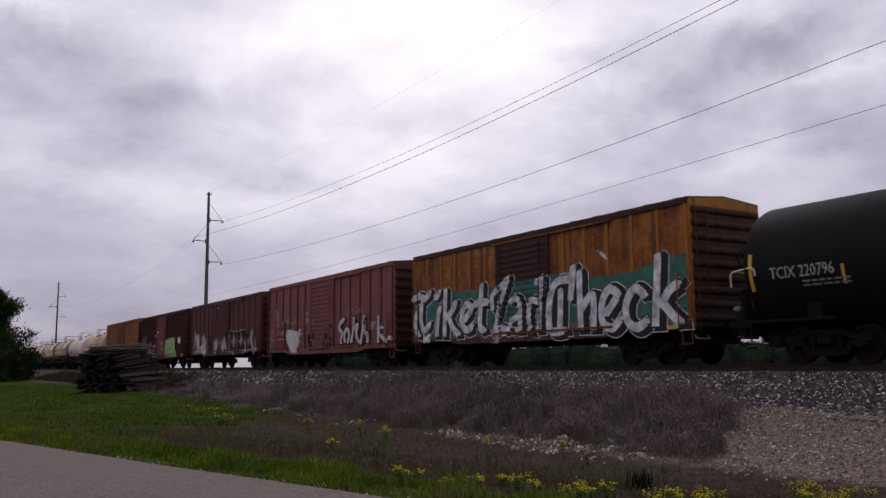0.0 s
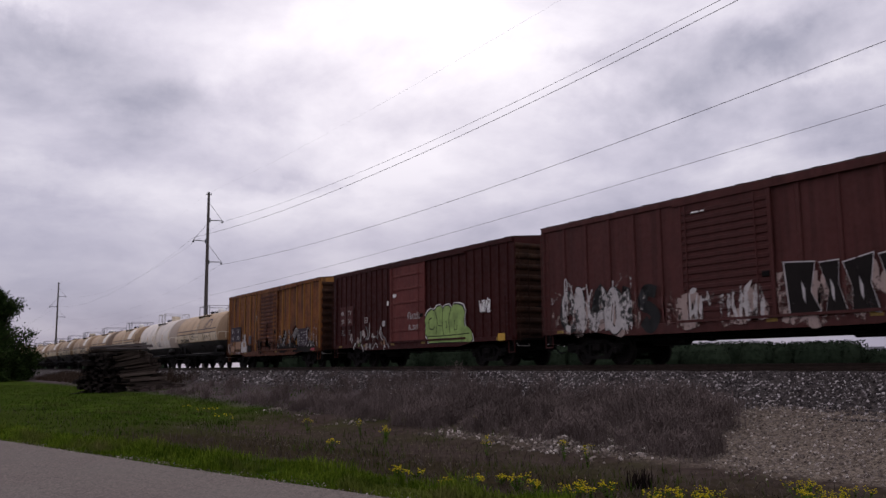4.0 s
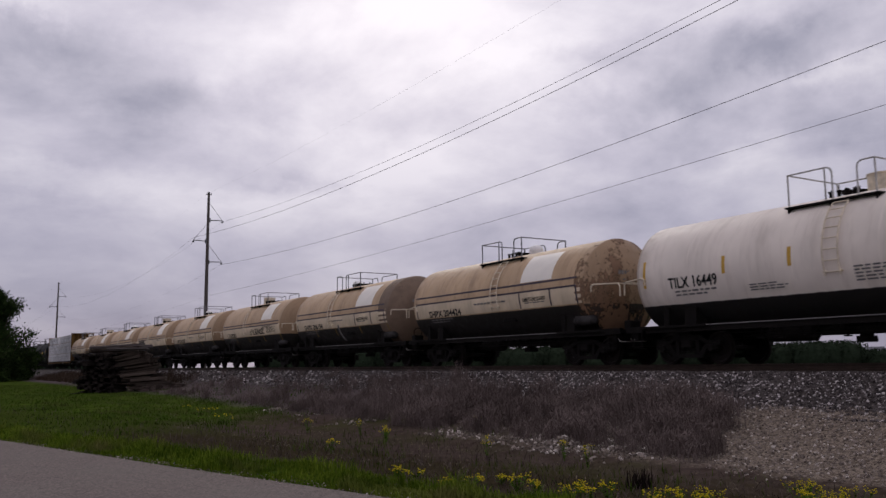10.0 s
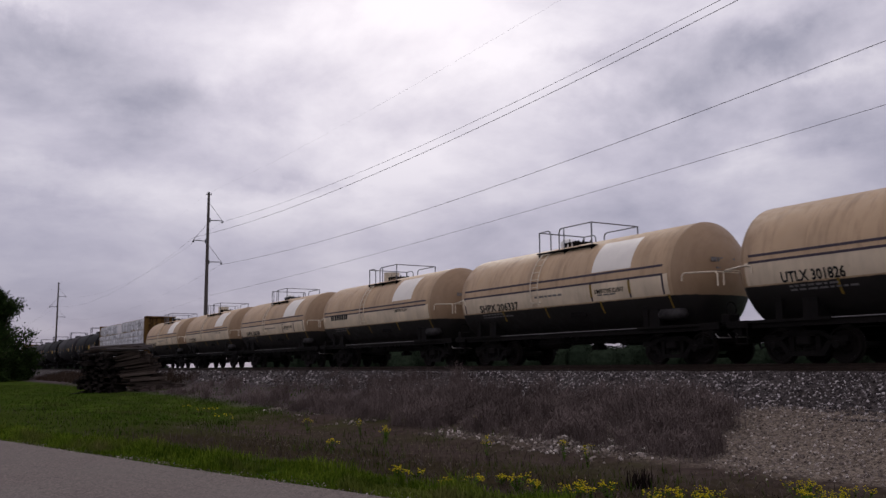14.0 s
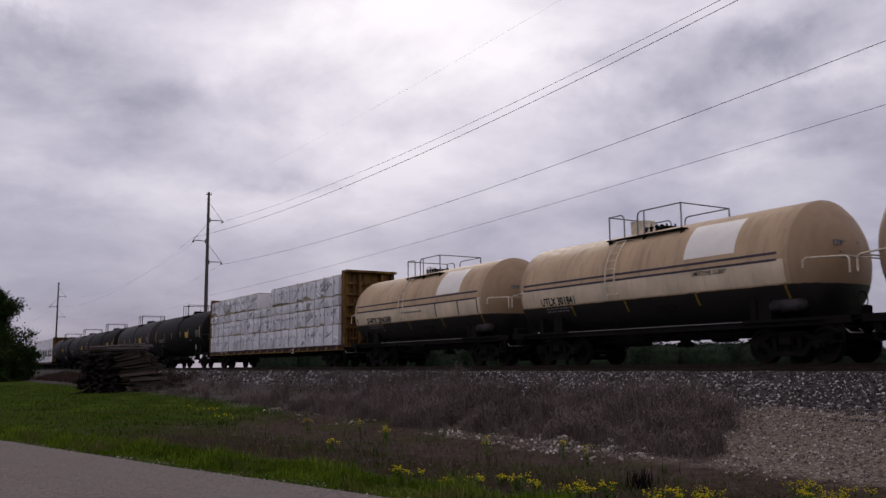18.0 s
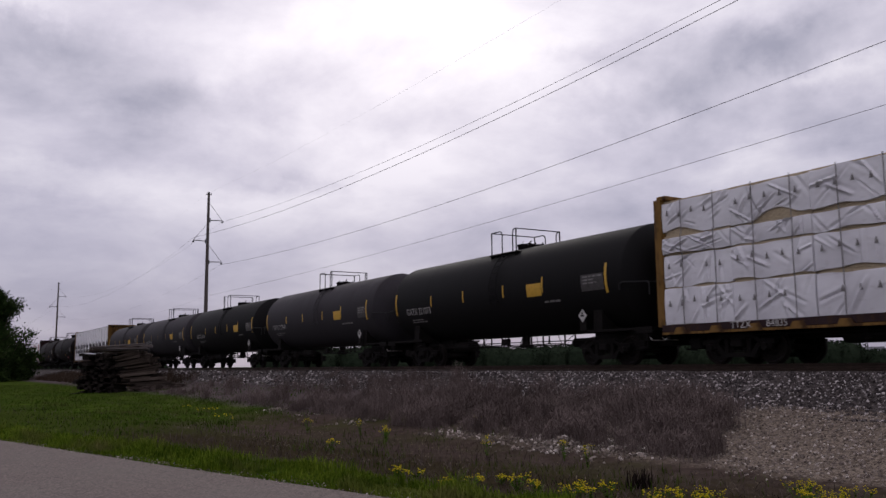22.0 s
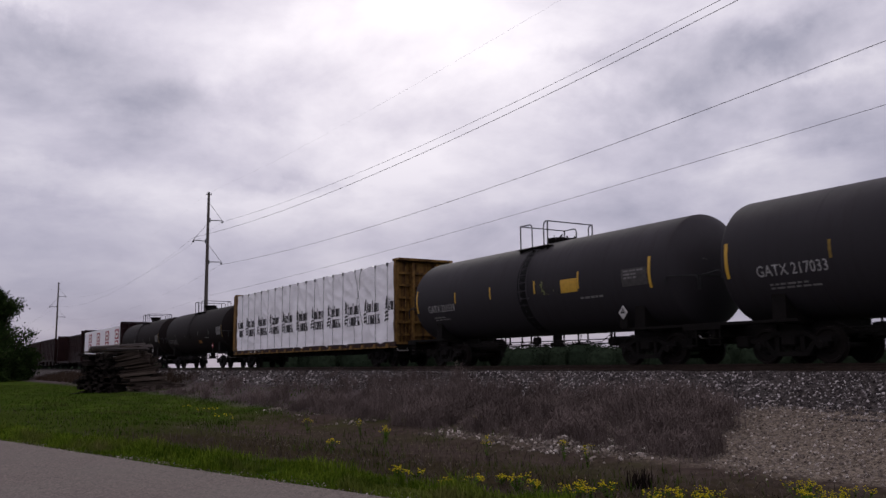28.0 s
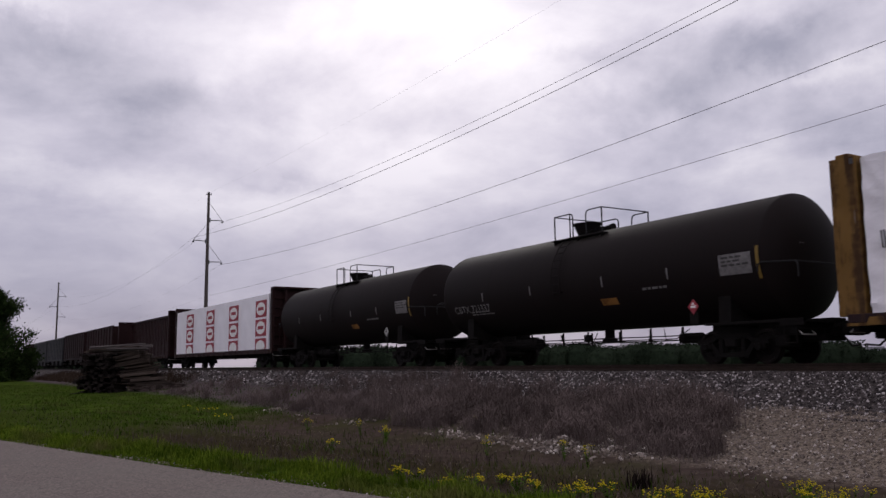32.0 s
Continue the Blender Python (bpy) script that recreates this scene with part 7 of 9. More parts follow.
def tank_car(s, label, shell, h, r, zc, pitch, rails, rail_top, rail_mat, ladder_x, seams, seed=0, side_sill=False, dome="white", dome_x=0.0, barrel=None, head=0.6):
    e = new_car("tank_car", s, label, "tank car")
    b0, b1 = barrel or (-h + head, h - head)
    half = (b1 - b0) / 2
    sh = part("tank", cached(("tank", shell.name, half, r, head), lambda: G().lathe(shell_profile(half, r, head), 64), shell, True), shell, e, at=((b0 + b1) / 2, 0, zc))
    for x in seams:
        part("weld_seam", cached(("weld_seam", shell.name, r), lambda: G().lathe([(-0.03, r - 0.02), (-0.025, r + 0.003), (0.025, r + 0.003), (0.03, r - 0.02)], 48), shell, True), shell, sh, at=(x - (b0 + b1) / 2, 0, 0))
    top = zc + r
    # top platform, manway, valves
    x0, g0, g1, x1 = rails
    yw = 1.02
    zs = zc + math.sqrt(r * r - yw * yw) + 0.12
    for sd in (-1, 1):
        plat = G().box(x0 - 0.1, x1 + 0.1, *sorted((sd * (yw + 0.06), sd * (yw - 0.3))), zs - 0.02, zs + 0.015)
        for x in (x0, (x0 + x1) / 2, x1):
            plat.prism([(sd * (yw + 0.05), zs - 0.02), (sd * (yw - 0.3), zs - 0.02), (sd * (yw + 0.02), zs - 0.2)], "x", x - 0.02, x + 0.02)
        part("platform", plat, UNDER, e, "thin steel grating walkway")
    guard_rails(e, x0, g0, g1, x1, yw, zs, rail_top, rail_mat)
    mid = dome_x
    if dome == "white":
        part("dome", G().lathe([(top - 0.1, 0.24), (top + 0.10, 0.27), (top + 0.20, 0.26), (top + 0.28, 0.19), (top + 0.32, 0.10), (top + 0.335, 0.02)], 18, (mid, 0, 0), "z"), WHITE, e, "rounded white valve dome", smooth=True)
        way_x = mid + (0.7 if mid < 0 else -0.8)
    elif dome == "box":
        part("dome", G().cyl((mid, 0, top - 0.1), (mid, 0, top + 0.34), 0.37, 18).cyl((mid, 0, top + 0.34), (mid, 0, top + 0.375), 0.39, 18), CREAM, e, "pale flat-topped valve housing", smooth=True)
        way_x = mid + (0.9 if mid < 0 else -0.8)
    elif dome == "tub":
        hood = part("dome", G().lathe([(top - 0.1, 0.30), (top + 0.04, 0.34), (top + 0.33, 0.46), (top + 0.34, 0.50), (top + 0.38, 0.50), (top + 0.385, 0.44)], 18, (mid, 0, 0), "z"), UNDER, e, "flared black valve tub on the tank top")
        part("vent_pipe", G().tube([(mid + 0.3, 0.0, top + 0.10), (mid + 1.2, 0.0, top + 0.10)], 0.09, 8).cyl((mid + 1.2, 0, top + 0.10), (mid + 1.32, 0, top + 0.10), 0.13, 8), UNDER, hood)
        way_x = mid + 0.9
    else:
        hood = part("dome", G().cyl((mid, 0, top - 0.1), (mid, 0, top + 0.12), 0.34, 16).cyl((mid, 0, top + 0.12), (mid, 0, top + 0.16), 0.37, 16), UNDER, e, "low black valve housing")
        part("vent_pipe", G().tube([(mid + 0.05, 0.1, top + 0.1), (mid + 0.05, 0.1, top + 0.24), (mid + 0.16, 0.1, top + 0.30)], 0.025, 6), UNDER, hood)
        part("relief_valve", G().cyl((x1 - 0.12, 0.75, top - 0.4), (x1 - 0.12, 0.75, top + 0.06), 0.07, 8).cyl((x1 - 0.12, 0.75, top + 0.06), (x1 - 0.12, 0.75, top + 0.11), 0.1, 8), UNDER, e)
        way_x = mid + 0.45
    lid = part("manway", G().cyl((way_x, 0.1, top - 0.1), (way_x, 0.1, top + 0.06), 0.29, 16).cyl((way_x, 0.1, top + 0.06), (way_x, 0.1, top + 0.10), 0.33, 16), UNDER, e, "bolted manway lid")
    for i in range(6):
        a = i * math.pi / 3 + 0.3
        part("lid_bolt", cached("lid_bolt", lambda: G().cyl((0, 0, 0), (0, 0, 0.09), 0.03, 6), UNDER), UNDER, lid, at=(way_x + 0.3 * math.cos(a), 0.1 + 0.3 * math.sin(a), top + 0.08))
    for i in range(4):
        vx = way_x - 0.33 + 0.22 * i
        part("valve", G().cyl((vx, -0.42, top - 0.15), (vx, -0.42, top + 0.05), 0.045, 8).cyl((vx, -0.42, top + 0.05), (vx, -0.42, top + 0.09), 0.07, 8).cyl((vx, -0.42, top + 0.09), (vx, -0.42, top + (0.22 if i == 1 else 0.12)), 0.014, 5), UNDER, e)
    # ladder down the near side, bent round the shell
    for sd in (-1, 1):
        g = G()
        arc = [radians(a) for a in (48, 38, 27, 16, 5, -6, -17)]
        for dx in (-0.2, 0.2):
            g.tube([(ladder_x + dx, sd * (r + 0.09) * math.cos(a), zc + (r + 0.09) * math.sin(a)) for a in arc], 0.02, 5)
        rungs = [(sd * (r + 0.09) * math.cos(radians(t)), zc + (r + 0.09) * math.sin(radians(t))) for t in range(-14, 50, 9)]
        for dx in (-0.2, 0.2):
            a = radians(-14)
            g.cyl((ladder_x + dx, sd * r * math.cos(a), zc + r * math.sin(a)), (ladder_x + dx, sd * (r + 0.1) * math.cos(a), zc + (r + 0.1) * math.sin(a)), 0.03, 6)
        lad = part("ladder", g, shell if dome in ("black", "tub") else CREAM, e)
        for q in rungs:
            part("rung", cached(("rung", shell.name), lambda: G().cyl((-0.2, 0, 0), (0.2, 0, 0), 0.016, 5), shell if dome in ("black", "tub") else CREAM), CREAM, lad, at=(ladder_x, *q))
    # ends: handrails, stub sills, saddles, platforms
    for sd in (-1, 1):
        ex = sd * (h + (0.45 if side_sill else 0.35))
        hz = zc - (0.02 if side_sill or seed == 20 else 0.26)
        g = G().tube([(sd * (h - 0.62), -r - 0.03, hz - 0.22), (sd * (h - 0.60), -r - 0.04, hz - 0.06), (sd * (h - 0.5), -r - 0.04, hz), (ex - sd * 0.08, -1.42, hz - 0.03), (ex, -1.42, hz - 0.10), (ex, -1.42, hz - 0.42)], 0.022, 6)
        g.tube([(sd * (h - 0.62), r + 0.03, hz - 0.22), (sd * (h - 0.60), r + 0.04, hz - 0.06), (sd * (h - 0.5), r + 0.04, hz), (ex - sd * 0.08, 1.42, hz - 0.03), (ex, 1.42, hz - 0.10), (ex, 1.42, hz - 0.42)], 0.022, 6)
        g.tube([(ex - sd * 0.06, -1.42, hz - 0.03), (ex - sd * 0.06, 1.42, hz - 0.03)], 0.02, 6)
        part("end_handrail", g, CREAM if dome not in ("black", "tub") or seed == 20 else BLACK, e, "bent end handrail")
        part("saddle", G().prism([(-1.35, 0.98), (1.35, 0.98), (1.3, zc - 0.45), (0.9, zc - 0.95), (0, zc - r + 0.06), (-0.9, zc - 0.95), (-1.3, zc - 0.45)], "x", sd * (h - 2.0) - 0.2, sd * (h - 2.0) + 0.2), UNDER, e, "steel tank saddle")
        a, b = sorted((sd * (h - 3.4), sd * (h + 0.42)))
        part("stub_sill", G().box(a, b, -0.25, 0.25, 0.68, 1.12, 0.02), UNDER, e)
        a, b = sorted((sd * (h - 0.25), sd * (h + 0.42)))
        part("end_platform", G().box(a, b, -1.42, 1.42, 1.0, 1.06).box(a, b, -1.45, -1.38, 0.92, 1.1).box(a, b, 1.38, 1.45, 0.92, 1.1), UNDER, e)
        g = G().tube([(sd * h - 0.15, -1.42, 1.0), (sd * h - 0.15, -1.42, 0.5), (sd * h + 0.2, -1.42, 0.5), (sd * h + 0.2, -1.42, 1.0)], 0.02, 5)
        part("sill_step", g, UNDER, e)
        for yy in (-1.46, 1.3):
            part("side_running_board", G().box(*sorted((sd * (h - 2.6), sd * (h + 0.42))), yy, yy + 0.16, 1.02, 1.09), UNDER, e)
    if dome in ("black", "tub"):
        part("brake_wheel", G().tube([(h + 0.4, 0.7 + 0.25 * math.cos(t), 1.75 + 0.25 * math.sin(t)) for t in [i * math.pi / 7 for i in range(15)]], 0.018, 5).tube([(h + 0.4, 0.45, 1.75), (h + 0.4, 0.95, 1.75)], 0.014, 4).cyl((h + 0.38, 0.7, 1.05), (h + 0.38, 0.7, 1.8), 0.03, 6), UNDER, e)
    if side_sill:
        part("centre_sill", G().box(-h, h, -0.25, 0.25, 0.7, 1.1), UNDER, e)
        for sd in (-1, 1):
            part("side_sill", G().box(-h + 0.3, h - 0.3, *sorted((sd * 1.28, sd * 1.38)), 0.90, 1.05), UNDER, e)
            # galvanised walkway edge; its pale colour also paints the sky light it catches
            part("sill_cap", G().box(-h + 0.05, h - 0.3, *sorted((sd * 1.26, sd * 1.42)), 1.052, 1.075), GRIME_PLATE, e, "pale walkway edge, sky light put into its colour")
        part("air_reservoir", G().lathe([(4.1, 0.03), (4.14, 0.12), (4.22, 0.17), (5.0, 0.17), (5.08, 0.12), (5.12, 0.03)], 16, (0.1, -1.22, 1.42)), DUSTY_STEEL, e, "dusty air reservoir cylinder", smooth=True)
        stand = part("brake_stand", G().box(h + 0.12, h + 0.40, -1.0, -0.55, 1.08, 1.34, 0.03).cyl((h + 0.26, -0.78, 0.9), (h + 0.26, -0.78, 1.1), 0.05, 8), UNDER, e)
        part("brake_wheel", G().tube([(h + 0.3, -0.78 + 0.2 * math.cos(q), 1.46 + 0.2 * math.sin(q)) for q in [i * math.pi / 7 for i in range(15)]], 0.016, 5), UNDER, stand)
        for px in (-4.95, 3.75):
            part("saddle_post", G().box(px - 0.10, px + 0.10, -1.36, -1.28, 1.05, 1.85, 0.015), UNDER, e)
    part("bottom_outlet", G().cyl((0.2, 0, zc - r - 0.28), (0.2, 0, zc - r + 0.1), 0.16, 12).box(0.05, 0.35, -0.2, 0.2, zc - r - 0.4, zc - r - 0.25), UNDER, e)
    rigging(e, h, -h + 3.4, h - 3.4, 1.0, seed=seed + 50)
    running_gear(e, h + 0.25, pitch, 1.85 if side_sill else 2.3)
    return e


def tank_text(car, text, x, z, size, r, zc, material=BLACK, span=0.0, **kw):
    """Stencilled writing on the shell, a part for each word; span: its length along the car."""
    whole = max(v.co.x for v in letters(text, size, material, "stencil", **kw).vertices)
    k, words = (span / whole if span else 1.0), text.split(" ")
    for i, word in enumerate(words):
        me = letters(word, size, material, "stencil", **kw)
        so_far = max(v.co.x for v in letters(" ".join(words[:i + 1]), size, material, "stencil", **kw).vertices)
        shift = so_far - max(v.co.x for v in me.vertices)
        for v in me.vertices:
            v.co.x = (v.co.x + shift) * k
        part("stencil", on_round(me, x, z, r, zc, 0.016), material, car)


def tank_bars(car, x, z, w, rows, r, zc, material, seed, h=0.05):
    rr = random.Random(seed)
    g = G()
    for i in range(rows):
        k = 0.0
        while k < w * rr.uniform(0.6, 1.0):
            b = rr.uniform(0.08, 0.26)
            y = -i * h * 2.0
            g.add([(k, y, 0), (k + b, y, 0), (k + b, y + h, 0), (k, y + h, 0)], [(0, 1, 2, 3)])
            k += b + 0.05
    ob = part("data_marks", on_round(g.mesh("data_marks", material), x, z, r, zc, 0.016), material, car)
    ob["kind"] = "stuff"
    return ob


SR, SZ, SH = 1.60, 2.50, 6.08


def girth(x0, x1, a0, a1, *rest):
    """A strip of paint on a slurry tank; its angles are counted on a slimmer shell whose top is as high."""
    a0, a1 = (math.degrees(math.asin(max(-0.99, min(0.985, (2.58 + 1.49 * math.sin(radians(a)) - SZ) / SR)))) for a in (a0, a1))
    return band(x0, x1, a0, a1, SR, SZ, *rest)



slurry = ["SHPX 203964", "TILX 16449", "SHPX 204424", "SHPX 206194", "UTLX 301826", "SHPX 206337", "UTLX 300142", "SHPX 206289", "UTLX 301841", "SHPX 206389"]
# top rails (closed end, gap, gap, closed end), ladder and dome of the cars that differ
SLURRY_TOPS = {0: ((-1.36, 0.0, 0.70, 1.20), 0.27, 0.75), 1: ((-0.97, 0.25, 0.90, 1.35), 0.50, 0.93), 2: ((-1.42, -0.11, 0.63, 1.10), 0.20, 0.65), 4: ((-1.57, -0.86, -0.25, 1.41), -1.06, -1.1),
               7: ((-1.58, -1.3, -0.79, 0.88), -1.25, -1.3), 8: ((-1.79, -1.13, -0.55, 1.19), -1.16, -1.37)}
readable = {0, 1, 2, 3, 4, 5, 7, 8, 9}
for i, mark in enumerate(slurry):
    s = -107.93 - 13.26 * i
    white = i == 1
    boxy = mark.startswith("UTLX") or white
    label = "dirty white tank car with black underframe" if white else ("tan slurry tank car with two dark stripes" + (", white patch, rust" if i in (2, 3) else " and a white patch" if i else " and blue emblem"))
    rails, lad, dm = SLURRY_TOPS.get(i, ((-1.58, -0.95, -0.5, 1.15), -1.12, -1.25))
    c = tank_car(s, label, WHITE_TANK if white else TAN_TANK, SH, SR, SZ, 13.26, rails, 4.60 if not white else 4.68, STEEL if not white else DATA_GREY, lad, (-3.9, -1.9, 0.2, 1.65, 3.36), seed=i, side_sill=True, dome="box" if boxy else "white", dome_x=dm, barrel=(-5.76, 5.06), head=0.66)
    if white:
        tank_text(c, mark, -4.6, 2.10, 0.42, SR, SZ, span=1.72, bold=0.008)
        tank_bars(c, -4.4, 1.98, 1.4, 2, SR, SZ, GRIME_PLATE, 3)
        tank_bars(c, -1.9, 1.98, 1.3, 3, SR, SZ, GRIME_PLATE, 5, 0.035)
        tank_bars(c, 1.0, 2.15, 1.2, 5, SR, SZ, GRIME_PLATE, 6, 0.04)
        part("reflector", girth(-5.56, -5.47, -16, 14), YELLOW, c)
        for x in (-2.65, -0.65, 2.7):
            part("reflector", girth(x - 0.05, x + 0.05, -9, 9), YELLOW, c)
        part("reflector", girth(4.72, 4.82, -12, 24), YELLOW, c, "tall yellow reflective strip")
        part("paint_patch", girth(3.0, 4.2, -2, 20, 0.005), PALE_PATCH, c)
        for x in (3.4, 3.9, 4.5):
            part("reflector", girth(x - 0.03, x + 0.03, -26, -12), WHITE, c)
        continue
    if i in (2, 3):      # brown grime over the forward end
        half, (b0, b1) = 5.41, (-5.76, 5.06)
        wash = [(x, q + 0.006) for x, q in shell_profile(half, SR, 0.66) if x > half - 0.02]
        part("grime", G().lathe([(half - (0.9 if i == 3 else 0.45), SR + 0.006)] + [(x + 0.006, q) for x, q in wash], 48), GRIME_WASH if i == 3 else RUST_WASH, c, "brown grime washed over the end", smooth=True, at=((b0 + b1) / 2, 0, SZ))
    # light on the lower shell, painted as a paler band
    part("paint_band", girth(-5.70, 4.90, -24.5, -1.5, 0.004), PALE_TAN, c, "tan lower band, paler from light painted in")
    utlx = mark.startswith("UTLX")
    for a in ((3.5, -3.0) if utlx else (7.0, -3.0)):
        part("stripe", girth(-5.58, 4.72, a, a + 2.4, 0.009), STRIPE, c, "dark blue painted stripe")
    if i:
        part("paint_patch", girth(1.70, 3.42, 10.5, 56, 0.007, 12), PATCH_WHITE, c, "square white paint patch")
    if mark.startswith("SHPX"):
        for x in (-5.54, 1.66, 3.36, 4.7):
            part("stripe", girth(x - 0.035, x + 0.035, -24, -3, 0.009), STRIPE, c)
    if i in readable:
        tank_text(c, mark, -4.68 if utlx else -4.58, 1.97, 0.36, SR, SZ, span=1.72 if utlx else 2.40, bold=0.010)
    else:
        tank_bars(c, -4.75, 2.3, 2.2, 1, SR, SZ, BLACK, i, 0.24)
    tank_bars(c, -4.5, 1.84, 1.9, 2, SR, SZ, GRIME_PLATE, i + 3)
    if mark.startswith("SHPX"):
        if i in (0, 2, 3, 5, 7):
            part("name_board", girth(1.80, 3.24, -18, -5, 0.006), PALE_TAN, c, "pale lettered panel")
            tank_text(c, "LIMESTONE SLURRY", 1.84, 2.19, 0.185, SR, SZ, wide=0.78, bold=0.004)
            tank_bars(c, 1.95, 2.12, 1.1, 1, SR, SZ, GRIME_PLATE, i, 0.04)
        tank_bars(c, -1.2, 2.26, 2.2, 1, SR, SZ, GRIME_PLATE, i + 9, 0.06)
    else:
        tank_text(c, "LIMESTONE SLURRY", 2.0, 2.36, 0.17, SR, SZ, wide=0.78, bold=0.003)
    if i >= 3:
        for x in (-3.2, -0.75, 2.0, 4.85):
            part("reflector", girth(x - 0.03, x + 0.03, -42, -25, 0.008), DULL_YELLOW, c, "dirty ochre reflective strip")
    if i in (0, 5):
        for x in (-3.42, -1.78, 1.62, 3.36) if i == 0 else (1.66, 3.36):
            part("reflector", girth(x - 0.045, x + 0.045, -19, -4, 0.012), DULL_YELLOW, c)
    for row, (w0, dz) in enumerate(((0.9, 0.35), (0.55, 0.16), (0.55, 0.05))):
        k, marks_g = -w0 / 2 - 0.2, G()
        while k < w0 / 2 - 0.2:
            marks_g.box(SH - 0.42 + 0.018 * row, SH - 0.395 + 0.018 * row, k, k + 0.09, SZ + dz, SZ + dz + (0.13 if row == 0 else 0.05))
            k += 0.125
        part("end_marks", marks_g, GRIME_PLATE, c, "row of small stencil marks")["kind"] = "stuff"
    if i == 0:
        g = G()
        oval = lambda a, b, n=24: [(a * math.cos(2 * math.pi * k / n), b * math.sin(2 * math.pi * k / n)) for k in range(n + 1)]
        ribbon(g, [(-0.78, -0.26), (-0.70, 0.05), (-0.45, 0.34), (0.0, 0.48), (0.42, 0.40), (0.68, 0.12), (0.72, -0.22)], 0.12)
        ribbon(g, [(-0.60, -0.22), (-0.42, 0.12), (-0.20, 0.30), (-0.22, 0.02), (-0.40, -0.24)], 0.10)
        for dx in (-0.12, 0.12, 0.40):
            ribbon(g, [(dx - 0.14, -0.24), (dx + 0.02, 0.36 - 0.2 * abs(dx)), (dx + 0.14, -0.22)], 0.12)
        part("emblem", on_round(g.mesh("emblem", STRIPE), 2.52, 3.08, SR, SZ, 0.009), STRIPE, c, "faded blue looping emblem")
        g = G()
        for pts in ([(0.0, 0.5), (0.18, 0.1), (0.2, 0.0)], [(0.62, 0.0), (0.45, 0.12), (0.5, 0.27), (0.85, 0.3), (0.9, 0.08), (0.62, 0.0)], [(0.5, 0.27), (0.55, 0.5), (0.85, 0.52), (0.85, 0.3)]):
            ribbon(g, pts, 0.06)
        for k in range(7):
            ribbon(g, [(-2.3 + 0.33 * k, 0.1), (-2.28 + 0.33 * k, 0.34)], 0.035)
        part("graffiti", on_round(g.mesh("graffiti", BLACK), -1.8, 2.10, SR, SZ, 0.010), BLACK, c)
    if i == 4:
        g = scrawl(2.6, 0.30, 9, 0.04, 95)
        more = scrawl(1.5, 0.36, 5, 0.035, 96)
        g.add([(x + 2.9, y + 0.05, z) for x, y, z in more.v], more.f)
        part("graffiti", on_round(g.mesh("graffiti", BLACK), -0.2, 2.04, SR, SZ, 0.010), BLACK, c, "black scrawled graffiti")
    if i == 3:
        part("spill_stain", girth(-0.42, -0.24, -60, -20, 0.006), GRIME_PLATE, c, "grey slurry spill down the belly")
    for x in (0.4,):
        part("plate_box", G().box(x, x + 0.75, -1.36, -1.3, 1.55, 1.85).box(x + 0.06, x + 0.69, -1.375, -1.35, 1.62, 1.78), UNDER, c)

